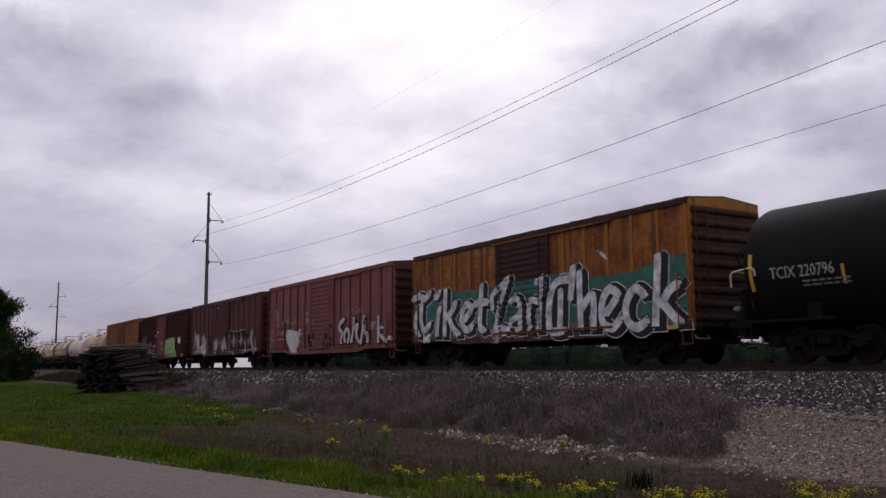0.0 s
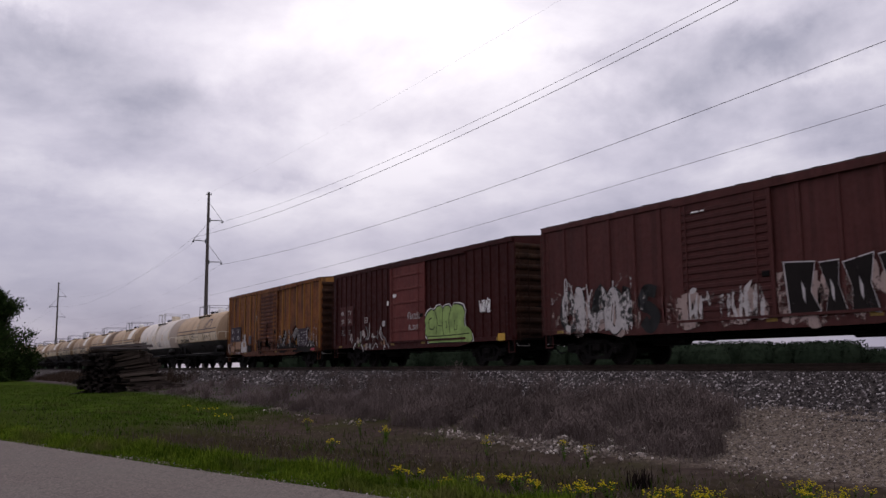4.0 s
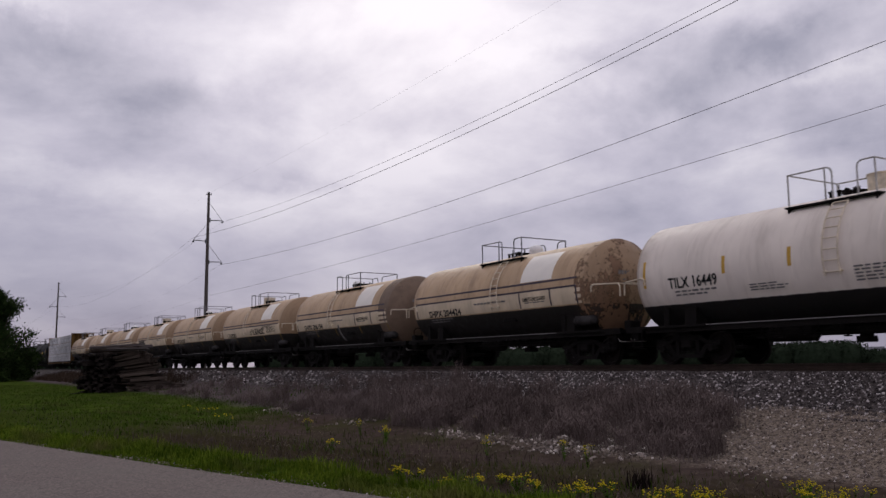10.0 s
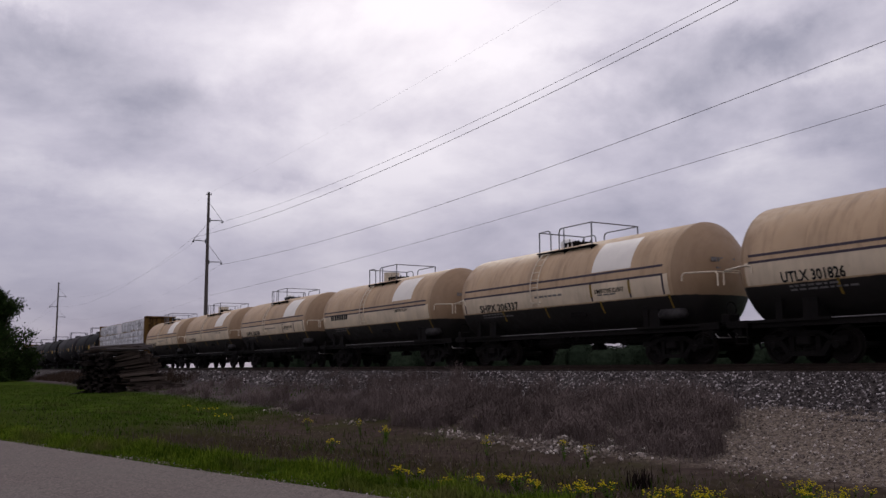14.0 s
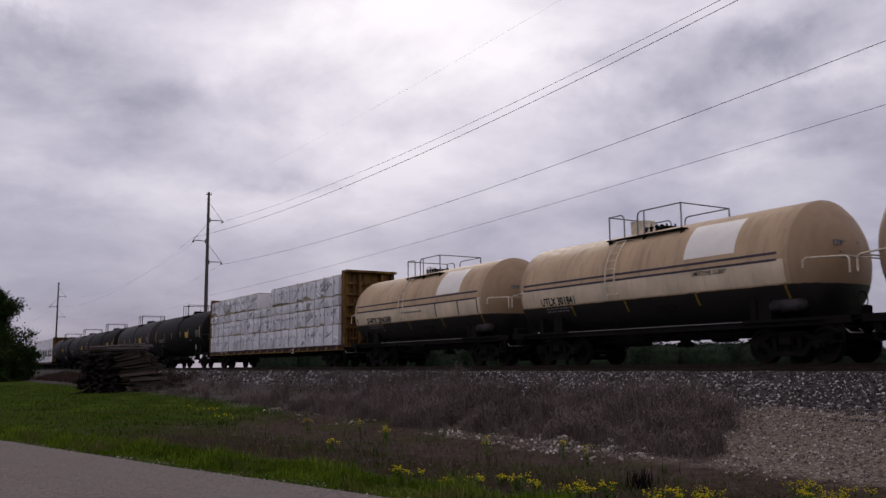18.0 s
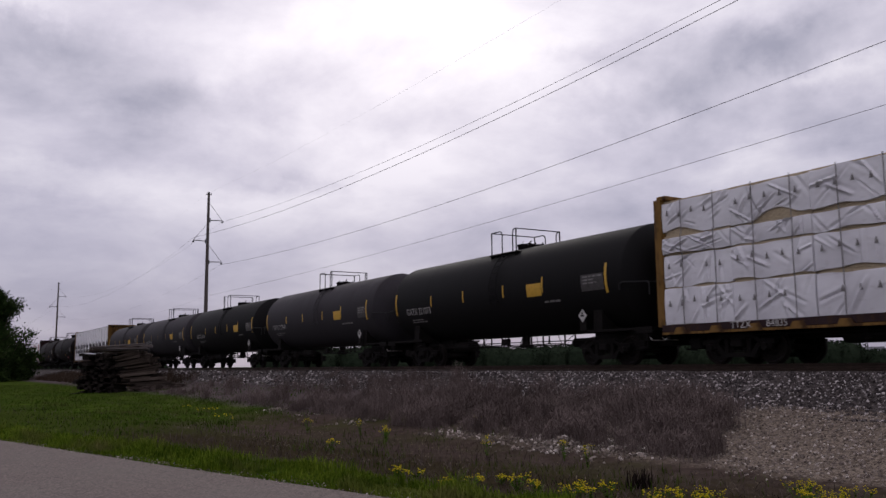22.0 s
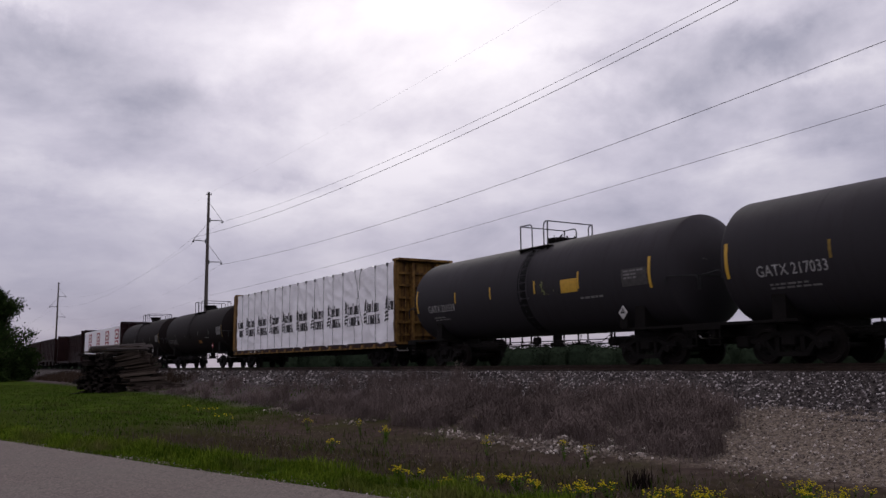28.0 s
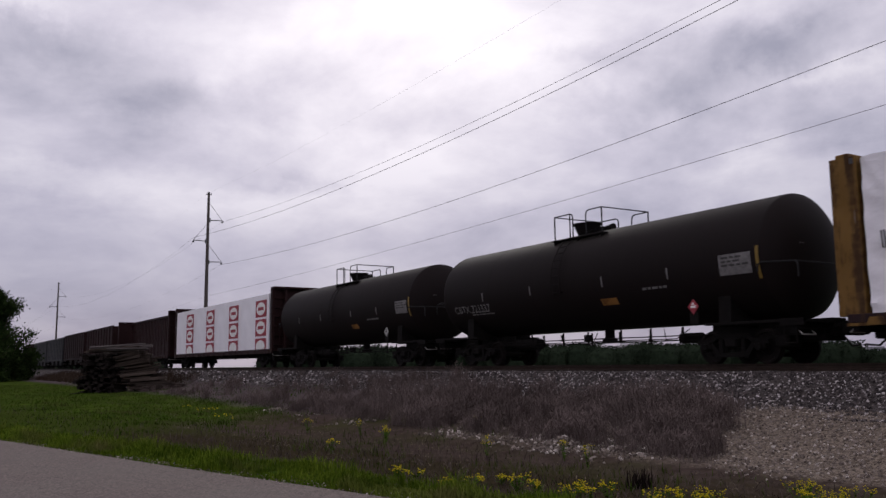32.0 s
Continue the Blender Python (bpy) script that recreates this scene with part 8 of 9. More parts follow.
BR, BZ = 1.65, 2.70
marks = [(-7.1, "TCIX 220796", BLACK_TANK, 16.2, 7.7), (-265.8, "GATX 221073", BLACK_TANK, 16.2, 7.7), (-282.1, "GATX 217040", GREY_TANK, 16.2, 7.6), (-298.6, "GATX 221061", BLACK_TANK, 16.2, 7.7), (-314.4, "GATX 217033", GREY_TANK, 16.2, 7.7), (-330.6, "GATX 221039", GREY_TANK, 16.2, 7.7), (-372.15, "CBTX 721337", RUST_TANK, 17.9, 8.1), (-390.05, "", RUST_TANK, 17.9, 8.1)]
for i, (s, mark, shell, pitch, h) in enumerate(marks):
    late = i >= 6
    label = {BLACK_TANK: "matt black tank car with yellow reflective strips", GREY_TANK: "dusty charcoal grey tank car with yellow strips", RUST_TANK: "brown-black tank car with small reflective strips"}[shell]
    zc = BZ + 0.07 if late else BZ if i else 2.42
    d = {2: 0.22, 3: 0.82}.get(i, 0.0)      # this car's markings sit farther forward
    rails = (-1.25, -0.3, 0.35, 1.12) if late else (-0.93, -0.74, -0.06, 0.56) if i == 3 else (-0.48, 0.2, 0.86, 1.07)
    c = tank_car(s, label, shell, h, BR, zc, pitch, rails, 4.98 if not late else 5.02, BLACK, 0.5 if not late else -0.45, (-4.4, -1.9, 0.3, 2.6, 4.9), seed=i + 20, dome="tub" if late else "black", dome_x=0.35 if not late else -0.75, barrel=None if i else (-7.40, 7.1), head=0.6 if i else 0.42)
    if late:
        for x in (-4.85, -1.95, 1.68, 4.39):
            part("reflector", band(x - 0.025, x + 0.025, -14, -3, BR, zc), GRIME_PLATE, c, "dim upright reflective strip")
        part("reflector", band(7.41, 7.50, -23, 6, BR, zc), DULL_YELLOW, c, "tall dirty yellow strip")
        part("notice_panel", band(1.45, 2.15, -35, -27, BR, zc), LIT_POST_NOTICE_OCHRE, c, "dull orange notice panel")
    else:
        for x in (-4.0, -1.6, 1.05, 3.32) if i else (-4.72, -1.6, 1.05, 3.32):
            part("reflector", band(x + d - 0.035, x + d + 0.035, -10 if i else -22, (5 if x < 3 else 9) if i else -6, BR, zc), (YELLOW if i != 4 else DULL_YELLOW), c, "upright reflective strip")
        for x in (-h + (0.72 if i else 0.46), h - (0.85 if i == 3 else 1.25)):
            part("reflector", band(x - 0.05, x + 0.05, -18 if i else -22, 14 if i else 11, BR, zc), YELLOW, c, "tall yellow reflective strip")
        part("notice_panel", band(2.45 + d, 3.26 + d, -13, 2, BR, zc), YELLOW, c, "yellow notice panel")
    if i == 5:      # oily run below the manway
        part("spill_stain", band(0.08 + d, 0.56 + d, -70, 52, BR, zc, 0.004, 14), BLACK_TANK, c, "dark oily run down the shell")
    if i == 5:
        part("graffiti", on_round(scrawl(1.5, 0.4, 6, 0.07, 97).mesh("graffiti", LIME_WORN), 0.9, zc - 0.35, BR, zc, 0.01), LIME_WORN, c, "faint yellow-green scrawl")
    part("stencil_panel", band(6.23, 7.25, -17, 2, BR, zc, 0.005) if late else band(5.3 + d / 2, 6.35 + d / 2, -14, 4, BR, zc, 0.005), GRIME_PLATE if late else DIM_PANEL, c, "grey data panel")
    tank_bars(c, 6.32 if late else 5.4 + d / 2, zc - 0.06 if late else zc + 0.02, 0.8, 3, BR, zc, DIM_PANEL if late else GRIME_PLATE, i, 0.05)
    px = 5.2 + d
    part("placard", G().prism([(px, 1.34), (px + 0.19, 1.55), (px, 1.76), (px - 0.19, 1.55)], "y", -1.53, -1.515), DATA_GREY if i != 6 else RED_SIGN, c, "diamond hazard placard")
    part("placard_mark", G().box(px - 0.09, px + 0.09, -1.536, -1.531, 1.52, 1.58).prism([(px - 0.05, 1.60), (px + 0.05, 1.60), (px, 1.68)], "y", -1.536, -1.531), BLACK if i != 6 else WHITE, c)
    part("placard_holder", G().box(px - 0.15, px + 0.15, -1.515, -1.48, 1.08, 1.42), UNDER, c)
    if mark:
        tank_text(c, mark, (-6.9 if late else -6.1 + d * 0.78) if i else -6.67, (zc - 0.76 if late else zc - 0.55) if i else zc - 0.36, 0.40, BR, zc, DIM_WHITE if not late else GRIME_PLATE, span=(2.4 if late else 2.0) if i else 1.74, bold=0.002)
        tank_bars(c, -5.8 + d, zc - 0.78 if i else zc - 0.50, 1.4, 2, BR, zc, GRIME_PLATE, i)
    tank_bars(c, 3.35 + d, zc - 0.62, 1.3, 1, BR, zc, GRIME_PLATE, i + 4, 0.07)
    if i == 0:
        gear = part("brake_stand", G().cyl((-7.98, -0.95, 1.06), (-7.98, -0.95, 1.95), 0.13, 12).box(-8.1, -7.8, -1.25, -0.4, 1.06, 1.4, 0.03).box(-8.05, -7.75, -0.2, 1.2, 1.06, 1.75, 0.04), UNDER, c, "dark brake gear on the end platform")
        for y in (-1.2, -0.98):
            part("valve_body", G().cyl((-8.12, y, 1.42), (-7.96, y, 1.42), 0.075, 10).cyl((-8.16, y, 1.42), (-8.12, y, 1.42), 0.05, 8), GRIME_PLATE, gear, "dirty pale air valve")
    # small mark on the forward head
    me = letters("- - - -", 0.2, GRIME_PLATE, "end_marks")
    for v in me.vertices:
        v.co = (h - 0.05, -0.75 + v.co.x, zc + 0.2 + v.co.y)
    part("end_marks", me, GRIME_PLATE, c)

# ---- centre beam cars ----


def bulkhead(car, x, s, paint_mat, half=1.42, top=4.72, base=1.05, inner=0.22, outer=0.10):
    g = G().box(*sorted((x, x - s * 0.06)), -half + 0.1, half - 0.1, base, top - 0.05)
    b = part("bulkhead", g, paint_mat, car, "ribbed steel end bulkhead")
    for yy in (-half, half - 0.2):
        part("corner_post", G().box(*sorted((x + s * outer, x - s * inner)), yy, yy + 0.2, base, top, 0.02), paint_mat, b)
    part("top_cap", G().box(*sorted((x + s * (0.40 if s > 0 else 0.14), x - s * 0.2)), -half, half, top - 0.04, top + 0.08, 0.02), paint_mat, b)
    for yy in (-0.62, 0.62):
        part("rib", G().box(*sorted((x, x + s * 0.34)), yy - 0.06, yy + 0.06, base, top - 0.1, 0.015), paint_mat, b)
    for i in range(6):
        z = base + 0.35 + i * 0.55
        part("rib", G().box(*sorted((x, x + s * 0.16)), -half + 0.15, half - 0.15, z - 0.05, z + 0.05), paint_mat, b)
    ladder(b, x + s * 0.2, x + s * 0.2, -1.35, -0.95, base, top - 0.2, 9, paint_mat)


def centre_beam(s, L, label, paint_mat, pitch, slots=False, inner=0.22, rear=(0.22, 0.10)):
    h = L / 2
    c = new_car("centre_beam_flatcar", s, label, "flatcar")
    part("deck", G().box(-h, h, -1.38, 1.38, 0.98, 1.06), paint_mat, c)
    for sd in (-1, 1):
        part("side_sill", G().box(-h, h, *sorted((sd * 1.36, sd * 1.43)), 0.90, 1.1, 0.012), SILL_DARK if not slots else paint_mat, c)
        part("bottom_flange", G().box(-h, h, *sorted((sd * 1.33, sd * 1.45)), 0.83, 0.895), paint_mat, c)
        for i in range(18):
            x = -h + 0.7 + (L - 1.4) * i / 17
            part("stake_pocket", cached(("stake_pocket", sd, paint_mat.name), lambda: G().prism([(-0.14, 1.02), (0.14, 1.02), (0.24, 0.84), (-0.24, 0.84)], "y", *sorted((sd * 1.42, sd * 1.47))), paint_mat), paint_mat, c, at=(x, 0, 0))
    bulkhead(c, h - 0.1, 1, paint_mat, inner=inner)
    bulkhead(c, -h + 0.1, -1, paint_mat, inner=rear[0], outer=rear[1])
    g = G()
    g.box(-h + 0.2, h - 0.2, -0.16, 0.16, 4.52, 4.72, 0.02)
    n = 17
    for i in range(n):
        x = -h + 0.6 + (L - 1.2) * i / (n - 1)
        g.box(x - 0.1, x + 0.1, -0.1, 0.1, 1.05, 4.55)
    g.box(-h + 0.2, h - 0.2, -0.05, 0.05, 1.05, 2.4)
    if slots:
        for i in range(n - 1):
            x = -h + 0.6 + (L - 1.2) * (i + 0.5) / (n - 1)
            w = (L - 1.2) / (n - 1) / 2
            g.box(x - w, x - 0.13, -0.045, 0.045, 2.4, 4.55).box(x + 0.13, x + w, -0.045, 0.045, 2.4, 4.55)
    part("centre_beam", g, paint_mat, c, "tall steel centre beam frame")
    part("centre_sill", G().prism([(-h, 1.0), (h, 1.0), (h, 0.75), (h - 5.5, 0.62), (-h + 5.5, 0.62), (-h, 0.75)], "y", -0.3, 0.3), UNDER, c)
    rigging(c, h, -h + 4.5, h - 4.5, 0.92, seed=int(-s))
    running_gear(c, h, pitch, 2.3)
    return c


def pack_mesh(w, y0, y1, hgt, seed, amount=0.085, nx=54, nz=26, slump=0.0):
    """A wrapped lumber pack: a box with a loose sheet over its outer face, pulled into a few long folds."""
    r = random.Random(seed)
    g = G()
    vs, fs = [], []
    out = -1 if abs(y0) > abs(y1) else 1
    yo, yi = (y0, y1) if out < 0 else (y1, y0)
    folds = []
    for _ in range(r.choice((7, 9, 11, 13))):      # each fold: a start, a way, a length, a width and a depth
        a = radians(r.choice((18, 32, 48, 65, 90, 115, 140, 158)) + r.uniform(-12, 12))
        folds.append((r.uniform(-0.5, 0.5) * w, r.uniform(0.1, 0.95) * hgt, math.cos(a), math.sin(a), r.uniform(0.2, 0.75), r.uniform(0.025, 0.06), r.choice((1, 1, -0.7)) * r.uniform(0.3, 0.85)))
    for i in range(nx + 1):
        for k in range(nz + 1):
            x, z = -w / 2 + w * i / nx, hgt * k / nz
            edge = min(1.0, min(i, nx - i) / 2, (nz - k) / 2 + 0.3)
            d = 0.35 * noise.noise((x * 0.8 + seed * 3.1, z * 1.1, seed)) + 0.05 * noise.noise((x * 5 + seed, z * 5, seed))
            for fx, fz, cx, cz, ln, wd, dp in folds:
                al, ac = (x - fx) * cx + (z - fz) * cz, -(x - fx) * cz + (z - fz) * cx
                if abs(al) < ln and abs(ac) < 4 * wd:
                    q = 1 - abs(ac) / wd
                    fade = 1 - (al / ln) ** 2
                    d += dp * fade * (max(0.0, q) - 0.35 * max(0.0, 1 - abs(abs(ac) / wd - 1.6) / 1.4))
            low = slump * max(0.0, noise.noise((x * 0.7 + seed * 1.3, seed, 2)) + 0.15) * (1 - k / nz) ** 2
            hem = (0.05 * noise.noise((x * 1.6, seed, 1)) - 0.01) if k in (0, nz) else 0.0
            vs.append((x, yo + out * (amount * d * (0.25 + 0.75 * edge) + 0.02 * math.sin(math.pi * k / nz)), z + hem + low))
    m = nz + 1
    for i in range(nx):
        for k in range(nz):
            fs.append((i * m + k, (i + 1) * m + k, (i + 1) * m + k + 1, i * m + k + 1))
    o = len(vs)
    for i in range(nx + 1):
        x = -w / 2 + w * i / nx
        vs += [(x, yi, 0), (x, yi, hgt)]
    for i in range(nx):
        fs += [(o + 2 * i, o + 2 * i + 2, (i + 1) * m, i * m), (i * m + nz, (i + 1) * m + nz, o + 2 * i + 3, o + 2 * i + 1), (o + 2 * i, o + 2 * i + 1, o + 2 * i + 3, o + 2 * i + 2)]
    for i, kk in ((0, 0), (nx, nx)):
        fs.append(tuple([o + 2 * kk] + [kk * m + k for k in range(m)] + [o + 2 * kk + 1]))
    return g.add(vs, fs)


beam1 = -246.0
BEAM1 = centre_beam(beam1, 22.6, "yellow centre beam flatcar loaded with wrapped lumber", BEAM_YELLOW, 24.2, rear=(0.0, 0.27))
heights = [1.07, 0.93, 0.53, 1.02]
stencil(BEAM1, "TTZX", -8.85, 0.92, 0.25, DATA_GREY, y=-1.478)
part("notice_plate", G().box(4.56, 4.82, -1.475, -1.468, 0.76, 1.0).box(4.59, 4.79, -1.479, -1.475, 0.82, 0.94), DATA_GREY, BEAM1, "small pale data plate on the sill")
part("plate_mark", G().box(4.61, 4.77, -1.483, -1.479, 0.84, 0.92), SILL_DARK, BEAM1)
stencil(BEAM1, "84835", -7.75, 0.92, 0.25, DATA_GREY, y=-1.478)
cols = 9
cw = 21.85 / cols
rr = random.Random(8)
mark_g = []
for sd in (-1, 1):
    z = 1.09
    for row, hg in enumerate(heights):
        for k in range(cols):
            x = -11.2 + cw * (k + 0.5)
            if row == 3 and k == 4 and sd < 0:
                continue
            wd = cw - 0.03
            lo, hi = (-1.38, -0.2) if sd < 0 else (0.2, 1.38)
            loose = 0.5 if row == 3 else 0.18 if row == 1 else 0.06
            p = thing("lumber_pack", pack_mesh(wd, lo, hi, hg - 0.035 - 0.03 * rr.random(), row * 20 + k + (200 if sd > 0 else 0), 0.12, 60 if sd < 0 else 12, 28 if sd < 0 else 6, loose), WRAP, "lumber pack in rumpled white plastic wrap", "lumber pack", group="wrapped lumber packs on the flatcar", smooth=True)
            if sd < 0:
                part("sawn_lumber", cached(("sawn_lumber", hg), lambda: G().box(-wd / 2 + 0.01, wd / 2 - 0.01, lo + 0.07, hi, 0.0, hg - 0.005), LUMBER), LUMBER, p, "bare ends of yellow sawn boards")
                for mx in (-0.95, -0.5, -0.05, 0.4, 0.85):
                    for q in () if row == 2 else (hg * 0.52,):
                        if rr.random() < 0.15:
                            continue
                        part("tree_print", cached("tree_print", lambda: G().prism([(-0.05, 0.0), (0.05, 0.0), (0.0, 0.17)], "y", lo - 0.064, lo - 0.050), GRIME_PLATE), GRIME_PLATE, p, at=(mx, -0.02, q + rr.uniform(-0.05, 0.05)))
                for q in (0.76, 1.91):
                    part("strap", cached(("strap", hg), lambda: G().box(-0.011, 0.011, lo - 0.066, lo - 0.05, 0.0, hg), GRIME_PLATE), GRIME_PLATE, p, at=(-wd / 2 + q, -0.03, 0))
            carried(p, beam1, x, rr.uniform(-0.035, 0.03), z)
        z += hg

beam2 = -351.2
BEAM2 = centre_beam(beam2, 22.6, "yellow centre beam flatcar under white printed wrap", BEAM_YELLOW, 24.2, inner=0.07, rear=(0.37, 0.31))
load = thing("lumber_load", None, None, "long lumber load under one white printed wrap", "lumber load")
carried(load, beam2, 0, 0, 1.08)
TOP = 3.56
STRAPS = [-10.94 + 1.19 * k for k in range(19)]
def sheet(x, z, sd=-1):
    """How far the wrap stands off the load: puffed between the straps, creased across."""
    puff = min(1.0, min(abs(x - q) for q in STRAPS) / 0.3)
    low = max(0.0, 1 - z / 0.8)
    fold = 1 - abs(noise.noise((x * 0.9 + z * 1.3, z * 0.5 - x * 0.4, 2)))
    return 0.014 * puff + (0.3 + 0.7 * puff) * (0.03 * noise.noise((x * 0.8, z * 1.2, 5)) + 0.02 * noise.noise((x * 2.6 + z, z * 1.2, 8 + sd)) + 0.06 * (fold ** 4 - 0.3) + 0.06 * low * noise.noise((x * 0.6 + z * 0.5, z * 7, 3)))


for sd in (-1, 1):
    vs, fs = [], []
    NX, NZ = 360, 30
    for i in range(NX + 1):
        x = -10.72 + 21.84 * i / NX
        puff = min(1.0, min(abs(x - q) for q in STRAPS) / 0.3)
        for k in range(NZ + 1):
            z = TOP * k / NZ
            hem = (0.06 * noise.noise((x * 0.8, 0, 4)) + 0.05 * noise.noise((x * 2.4, 0, 6)) - 0.03) if k == 0 else 0.0
            crown = (0.05 * puff - 0.03 + 0.04 * noise.noise((x * 2.0, 3, 3))) if k == NZ else 0.0
            vs.append((x, sd * (1.385 + sheet(x, z, sd)), z + hem + crown))
        vs.append((x, sd * 0.15, TOP + 0.03 + 0.04 * puff))
    m = NZ + 2
    for i in range(NX):
        for k in range(NZ + 1):
            fs.append((i * m + k, (i + 1) * m + k, (i + 1) * m + k + 1, i * m + k + 1))
    w = part("wrap", G().add(vs, fs), WRAP_CLEAN, load, "clean white wrap with soft creases", smooth=True)
    part("lumber_core", G().box(-10.7, 11.1, *sorted((sd * 0.2, sd * 1.31)), 0, TOP - 0.02), LUMBER, load)
for x_top in STRAPS:
    # two straps near the forward end are pulled together half way up
    lean = 1.0 if abs(x_top - 6.91) < 0.1 else -1.0 if abs(x_top - 8.10) < 0.1 else 0.0
    x_top += 0.25 * lean
    x = x_top
    g = G()
    vs = []
    for k in range(31):
        z = 0.05 + (TOP - 0.1) * k / 30
        x = x_top + lean * (0.33 if z > 2.3 else -0.1 if z < 1.0 else 0.33 - 0.43 * (2.3 - z) / 1.3) * min(1.0, (TOP - z) / 1.2)
        vs += [(x - 0.006, -1.405 - sheet(x, z), z), (x + 0.006, -1.405 - sheet(x, z), z), (x + 0.006, -1.383 - sheet(x, z), z), (x - 0.006, -1.383 - sheet(x, z), z)]
    g.add(vs, [(4 * k + j, 4 * k + (j + 1) % 4, 4 * k + 4 + (j + 1) % 4, 4 * k + 4 + j) for k in range(30) for j in range(4)])
    s = part("strap", g, GRIME_PLATE, load, "thin grey tie-down strap")
    part("corner_guard", G().box(x_top - 0.05, x_top + 0.05, -1.43, -1.33, TOP - 0.11, TOP + 0.03, 0.01), GRIME_DARK, s, "black corner guard")


def print_block(at, limit=9.0, first=0.0):
    """Company print drawn as plain shapes: a tree emblem and two rows of letter bars."""
    t = G()
    y0, y1 = -1.452, -1.447
    for q, (w0, zb) in enumerate(((0.13, 1.50), (0.11, 1.68), (0.08, 1.84)) if first == 0 else ()):
        t.prism([(-0.02 - w0, zb), (-0.02, zb + 0.07), (-0.02 + w0, zb), (-0.02, zb + 0.25)], "y", y0, y1)
    for q in range(3 if first == 0 else 0):
        z = 1.36 - q * 0.17
        t.prism([(-0.17, z), (-0.06, z + 0.07), (0.14, z + 0.05), (0.12, z - 0.02), (-0.05, z - 0.01), (-0.15, z - 0.07)], "y", y0, y1)
    x = 0.14
    for j, (w, tall) in enumerate(((0.17, 1.0), (0.19, 0.78), (0.13, 0.78), (0.09, 0), (0.17, 1.08), (0.06, 0.78), (0.14, 0.78), (0.11, 0.78), (0.13, 0.78), (0.11, 0.78))):
        if tall and x >= first:
            hz, b = 0.50 * tall, 1.44
            k = w - 0.035
            if x > limit:
                break
            t.box(x, x + 0.020, y0, y1, b, b + hz) if j not in (0,) else t.box(x + k * 0.42, x + k * 0.42 + 0.020, y0, y1, b, b + hz)
            if j in (1, 2, 6):
                t.box(x + k * 0.75, x + k * 0.75 + 0.018, y0, y1, b, b + hz)
            t.box(x, x + k, y0, y1, b + (hz - 0.018 if j % 2 else 0.0), b + (hz if j % 2 else 0.018))
        x += w
    x = 0.16
    for j in range(6 if limit > 5 else 0):
        b, hz, k = 0.88, 0.42, 0.17
        if x < first:
            x += 0.225
            continue
        t.box(x, x + 0.024, y0, y1, b, b + hz)
        if j in (0, 1, 3, 4):
            t.box(x, x + k, y0, y1, b, b + 0.018)
        if j in (1, 2, 3):
            t.box(x + k - 0.020, x + k, y0, y1, b, b + hz)
        if j in (3, 4, 5):
            t.box(x, x + k, y0, y1, b + hz - 0.018, b + hz)
            t.box(x, x + k * 0.85, y0, y1, b + hz * 0.48, b + hz * 0.48 + 0.018)
        if j == 2:
            t.prism([(x + 0.02, b + hz), (x + 0.06, b + hz), (x + 0.10, b + 0.1), (x + 0.08, b + 0.02)], "y", y0, y1)
        if j == 5:
            t.prism([(x + 0.05, b + hz * 0.5), (x + 0.1, b + hz * 0.5), (x + k, b), (x + k - 0.05, b)], "y", y0, y1)
        x += 0.225
    t.v = [(q[0] + at, -1.385 - sheet(q[0] + at, q[2]) - (0.034 if q[1] < -1.45 else 0.004), q[2]) for q in t.v]
    return t


for k in range(-1, 10):
    part("company_print", print_block(-8.71 + 2.13 * k, 9.0 if k < 9 else 0.50, 0.0 if k >= 0 else 0.40), GRIME_DARK, load, "dark printed tree emblem and letter bars")
stencil(BEAM2, "TTZX", -8.15, 0.92, 0.25, DATA_GREY, y=-1.478)
stencil(BEAM2, "857", -7.1, 0.92, 0.25, DATA_GREY, y=-1.478)
stencil(BEAM2, "716", -6.45, 0.92, 0.25, DATA_GREY, y=-1.478)

beam3 = -410.9
centre_beam(beam3, 22.4, "dark red centre beam flatcar with red-printed lumber wrap", BEAM_RED, 24.0)
cw = 21.3 / 8
for sd in (-1, 1):
    for k in range(8):
        x = -10.65 + cw * (k + 0.5)
        lo, hi = (-1.40, -0.2) if sd < 0 else (0.2, 1.40)
        p = thing("lumber_pack", pack_mesh(cw - 0.02, lo, hi, 3.35, 600 + k + (50 if sd > 0 else 0), 0.03, 10, 14), WRAP_CLEAN, "tall lumber pack in white wrap" + (" with red printed squares" if k % 2 and sd < 0 else ""), "lumber pack", group="red-printed lumber packs on the flatcar", smooth=True)
        if sd < 0 and k % 2:
            for q in range(3):
                zb = 0.02 + q * 1.16 - 0.35
                z0, z1 = max(zb, 0.03), zb + 1.02
                sq = part("printed_square", G().box(-0.95, 0.95, lo - 0.05, lo - 0.035, z0, z1), RED_SIGN, p, "red square with a white oval")
                oval = [(0.78 * math.cos(2 * math.pi * j / 20), (z1 + zb) / 2 + 0.40 * math.sin(2 * math.pi * j / 20)) for j in range(20)]
                oval = [(u, max(v, z0 + 0.01)) for u, v in oval]
                part("printed_oval", G().prism(oval, "y", lo - 0.056, lo - 0.05), WHITE, sq)
                if q:
                    part("printed_bar", G().box(-0.5, 0.5, lo - 0.061, lo - 0.056, (z1 + zb) / 2 - 0.1, (z1 + zb) / 2 + 0.1), RED_SIGN, sq)
        carried(p, beam3, x, 0, 1.08)

centre_beam(-434.8, 21.0, "empty dark red centre beam flatcar with slotted beam", BEAM_RED, 23.0, True)

# ---- hopper cars at the far end ----


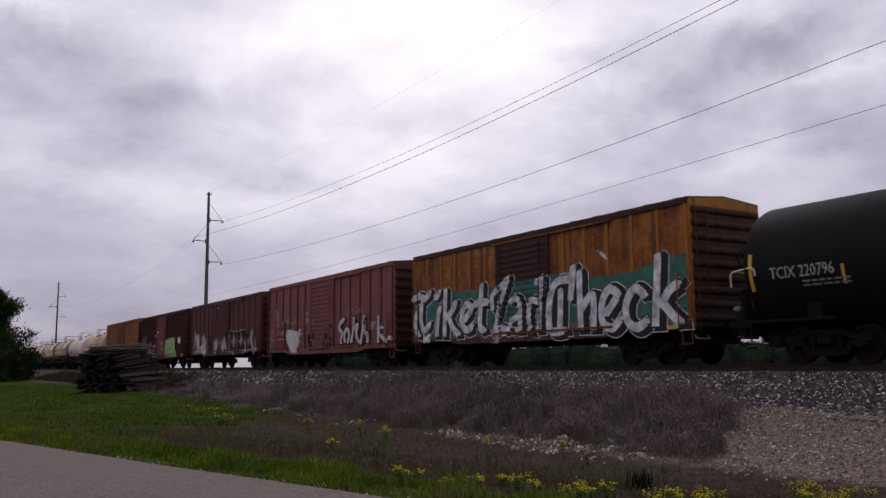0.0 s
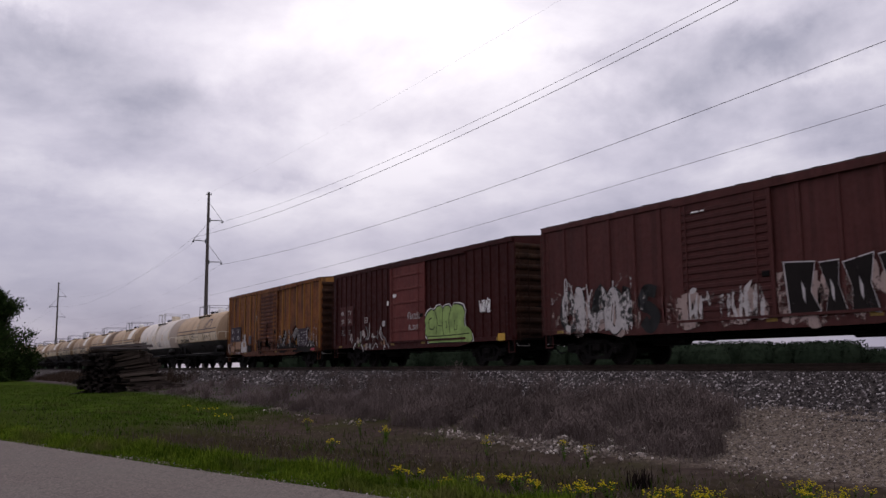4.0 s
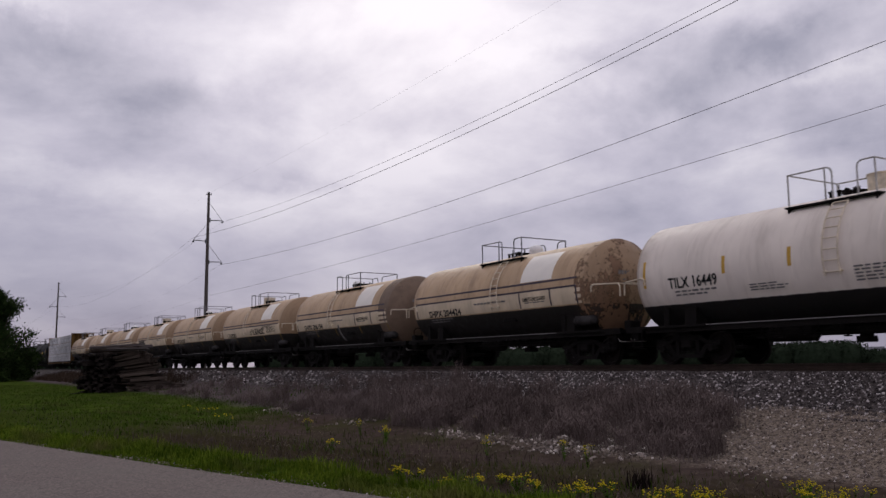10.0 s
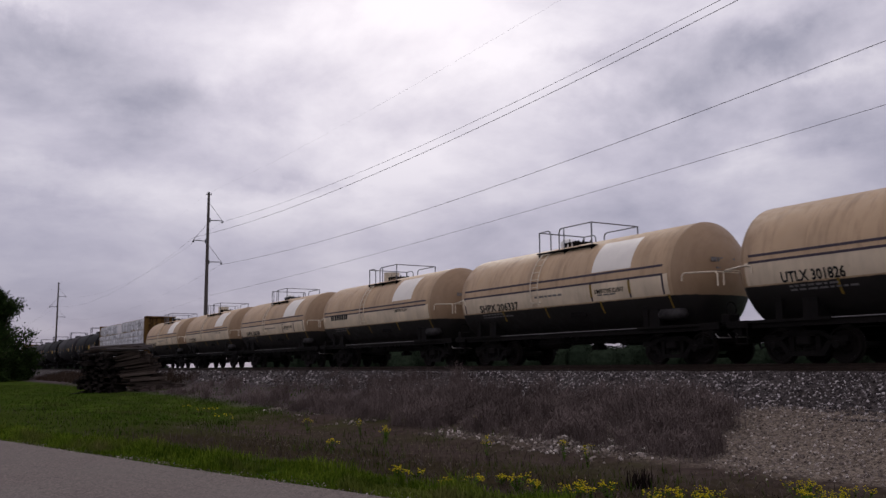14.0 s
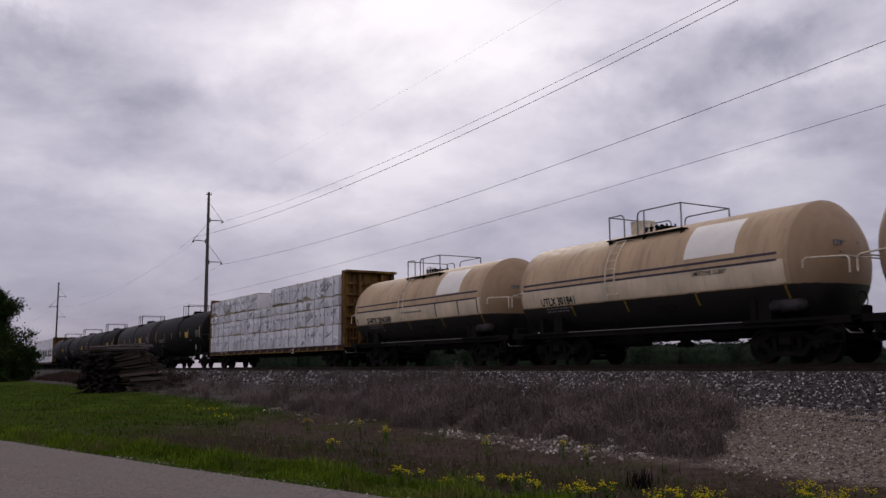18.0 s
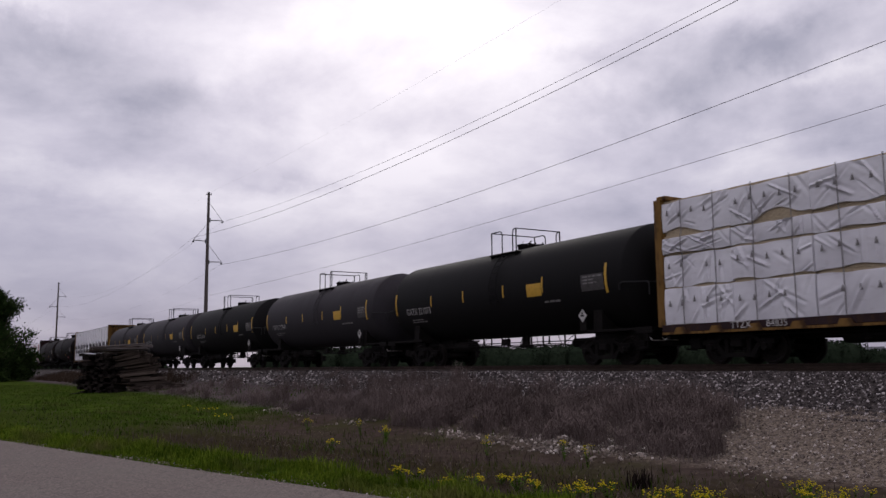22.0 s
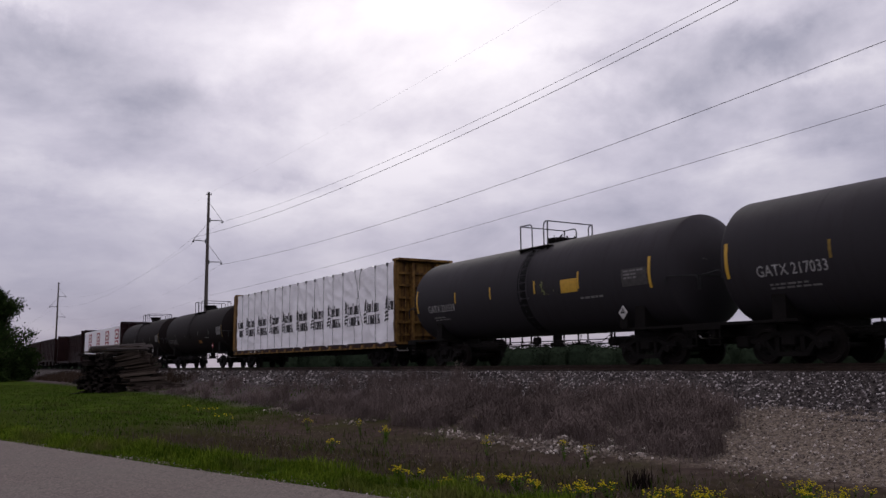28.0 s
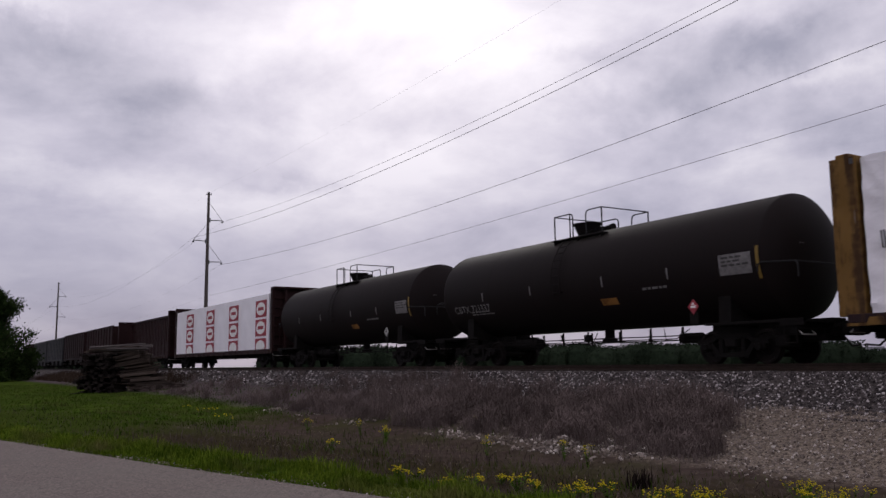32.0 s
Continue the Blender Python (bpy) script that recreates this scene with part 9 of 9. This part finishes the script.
def hopper(s, L, label, paint_mat, covered, top, pitch):
    h = L / 2
    c = new_car("hopper_car", s, label, "hopper car")
    for sd in (-1, 1):
        part("side_wall", G().box(-h, h, *sorted((sd * 1.5, sd * 1.43)), 1.35, top), paint_mat, c)
        part("side_sill", G().box(-h, h, *sorted((sd * 1.4, sd * 1.55)), 1.15, 1.38, 0.015), paint_mat, c)
        part("top_chord", G().box(-h - 0.04, h + 0.04, *sorted((sd * 1.42, sd * 1.56)), top - 0.08, top + 0.08, 0.015), paint_mat, c)
        for i in range(11):
            x = -h + 0.1 + (L - 0.2) * i / 10
            part("side_post", cached(("hopper_post", sd, paint_mat.name, top), lambda: G().box(-0.06, 0.06, *sorted((sd * 1.49, sd * 1.58)), 1.35, top - 0.06, 0.015), paint_mat), paint_mat, c, at=(x, 0, 0))
    for sd in (-1, 1):
        part("end_sheet", G().prism([(sd * h, top), (sd * (h - 0.08), top), (sd * (h - 1.7), 1.3), (sd * (h - 1.6), 1.3)], "y", -1.43, 1.43).box(*sorted((sd * (h - 0.06), sd * h)), -1.43, 1.43, 2.6, top), paint_mat, c, "sloping end sheet")
        part("end_sill", G().box(*sorted((sd * (h - 1.2), sd * h)), -1.4, 1.4, 1.0, 1.18), paint_mat, c)
        ladder(c, sd * (h + 0.06), sd * (h + 0.06), -1.45, -1.05, 1.1, top - 0.1, 9, paint_mat)
        for yy in (-1.2, 1.2):
            part("end_post", G().box(*sorted((sd * (h - 0.14), sd * (h - 0.02))), yy - 0.06, yy + 0.06, 1.15, 2.7), paint_mat, c)
    for i in range(3):
        x = -h + L * (i + 1) / 4
        part("discharge_bay", G().prism([(x - 1.5, 1.4), (x + 1.5, 1.4), (x + 0.45, 0.5), (x - 0.45, 0.5)], "y", -1.2, 1.2), paint_mat, c)
    if covered:
        part("roof", G().prism([(-1.5, top), (-1.1, top + 0.22), (1.1, top + 0.22), (1.5, top)], "x", -h, h), paint_mat, c)
        part("roof_walk", G().box(-h, h, -0.9, -0.5, top + 0.27, top + 0.31), paint_mat, c)
        for i in range(5):
            part("hatch", G().box(-h + L * (i + 0.7) / 5 - 0.7, -h + L * (i + 0.7) / 5 + 0.5, -0.35, 0.35, top + 0.2, top + 0.34, 0.03), paint_mat, c)
    else:
        part("floor", G().box(-h + 0.5, h - 0.5, -1.43, 1.43, top - 0.45, top - 0.35), UNDER, c, "dark bulk load")
    part("centre_sill", G().box(-h, h, -0.25, 0.25, 0.7, 1.1), UNDER, c)
    running_gear(c, h, pitch, 1.9)
    return c


hopper(-455.8, 16.6, "dark red open hopper car with upright ribs", BEAM_RED, False, 4.5, 18.0)
hopper(-473.8, 16.6, "dark red open hopper car with upright ribs", BEAM_RED, False, 4.5, 18.0)
hopper(-491.8, 16.6, "pale grey covered hopper car", HOPPER_GREY, True, 4.3, 18.0)
hopper(-509.8, 16.6, "pale grey covered hopper car", HOPPER_GREY, True, 4.3, 18.0)
hopper(-527.8, 16.6, "dark red open hopper car with upright ribs", BEAM_RED, False, 4.4, 18.0)

# ================= movement of the train =================
RUN = [(0, 0.0), (4, 43.41), (8, 86.84), (12, 130.38), (16, 173.88), (20, 217.62), (24, 261.82), (28, 306.30), (32, 350.58)]


def motions():
    for car, s in CARS:
        walk(car, [(t, pose(s + d, D, RAIL)) for t, d in RUN])
    for load, s, x, y, z in LOADS:
        walk(load, [(t, pose(s + d + x, D + y, RAIL + z)) for t, d in RUN])
    # wheels roll with the train: one turn for each length of tread
    step = math.radians(75)
    total = RUN[-1][1] / WHEEL_R
    rows, k = [], 0
    while True:
        a = min(total, k * step)
        d = a * WHEEL_R
        for (t0, d0), (t1, d1) in zip(RUN[:-1], RUN[1:]):
            if d <= d1 + 1e-6:
                t = t0 + (t1 - t0) * (d - d0) / (d1 - d0)
                break
        rows.append((t, pose(0, 0, 0, 0, math.degrees(a), 0)))
        if a >= total:
            break
        k += 1
    first = WHEELS[0]
    walk(first, rows)
    for w in WHEELS[1:]:
        w.rotation_mode = "QUATERNION"
        w.animation_data_create()
        w.animation_data.action = first.animation_data.action
        w.animation_data.action_slot = first.animation_data.action_slot


motions()
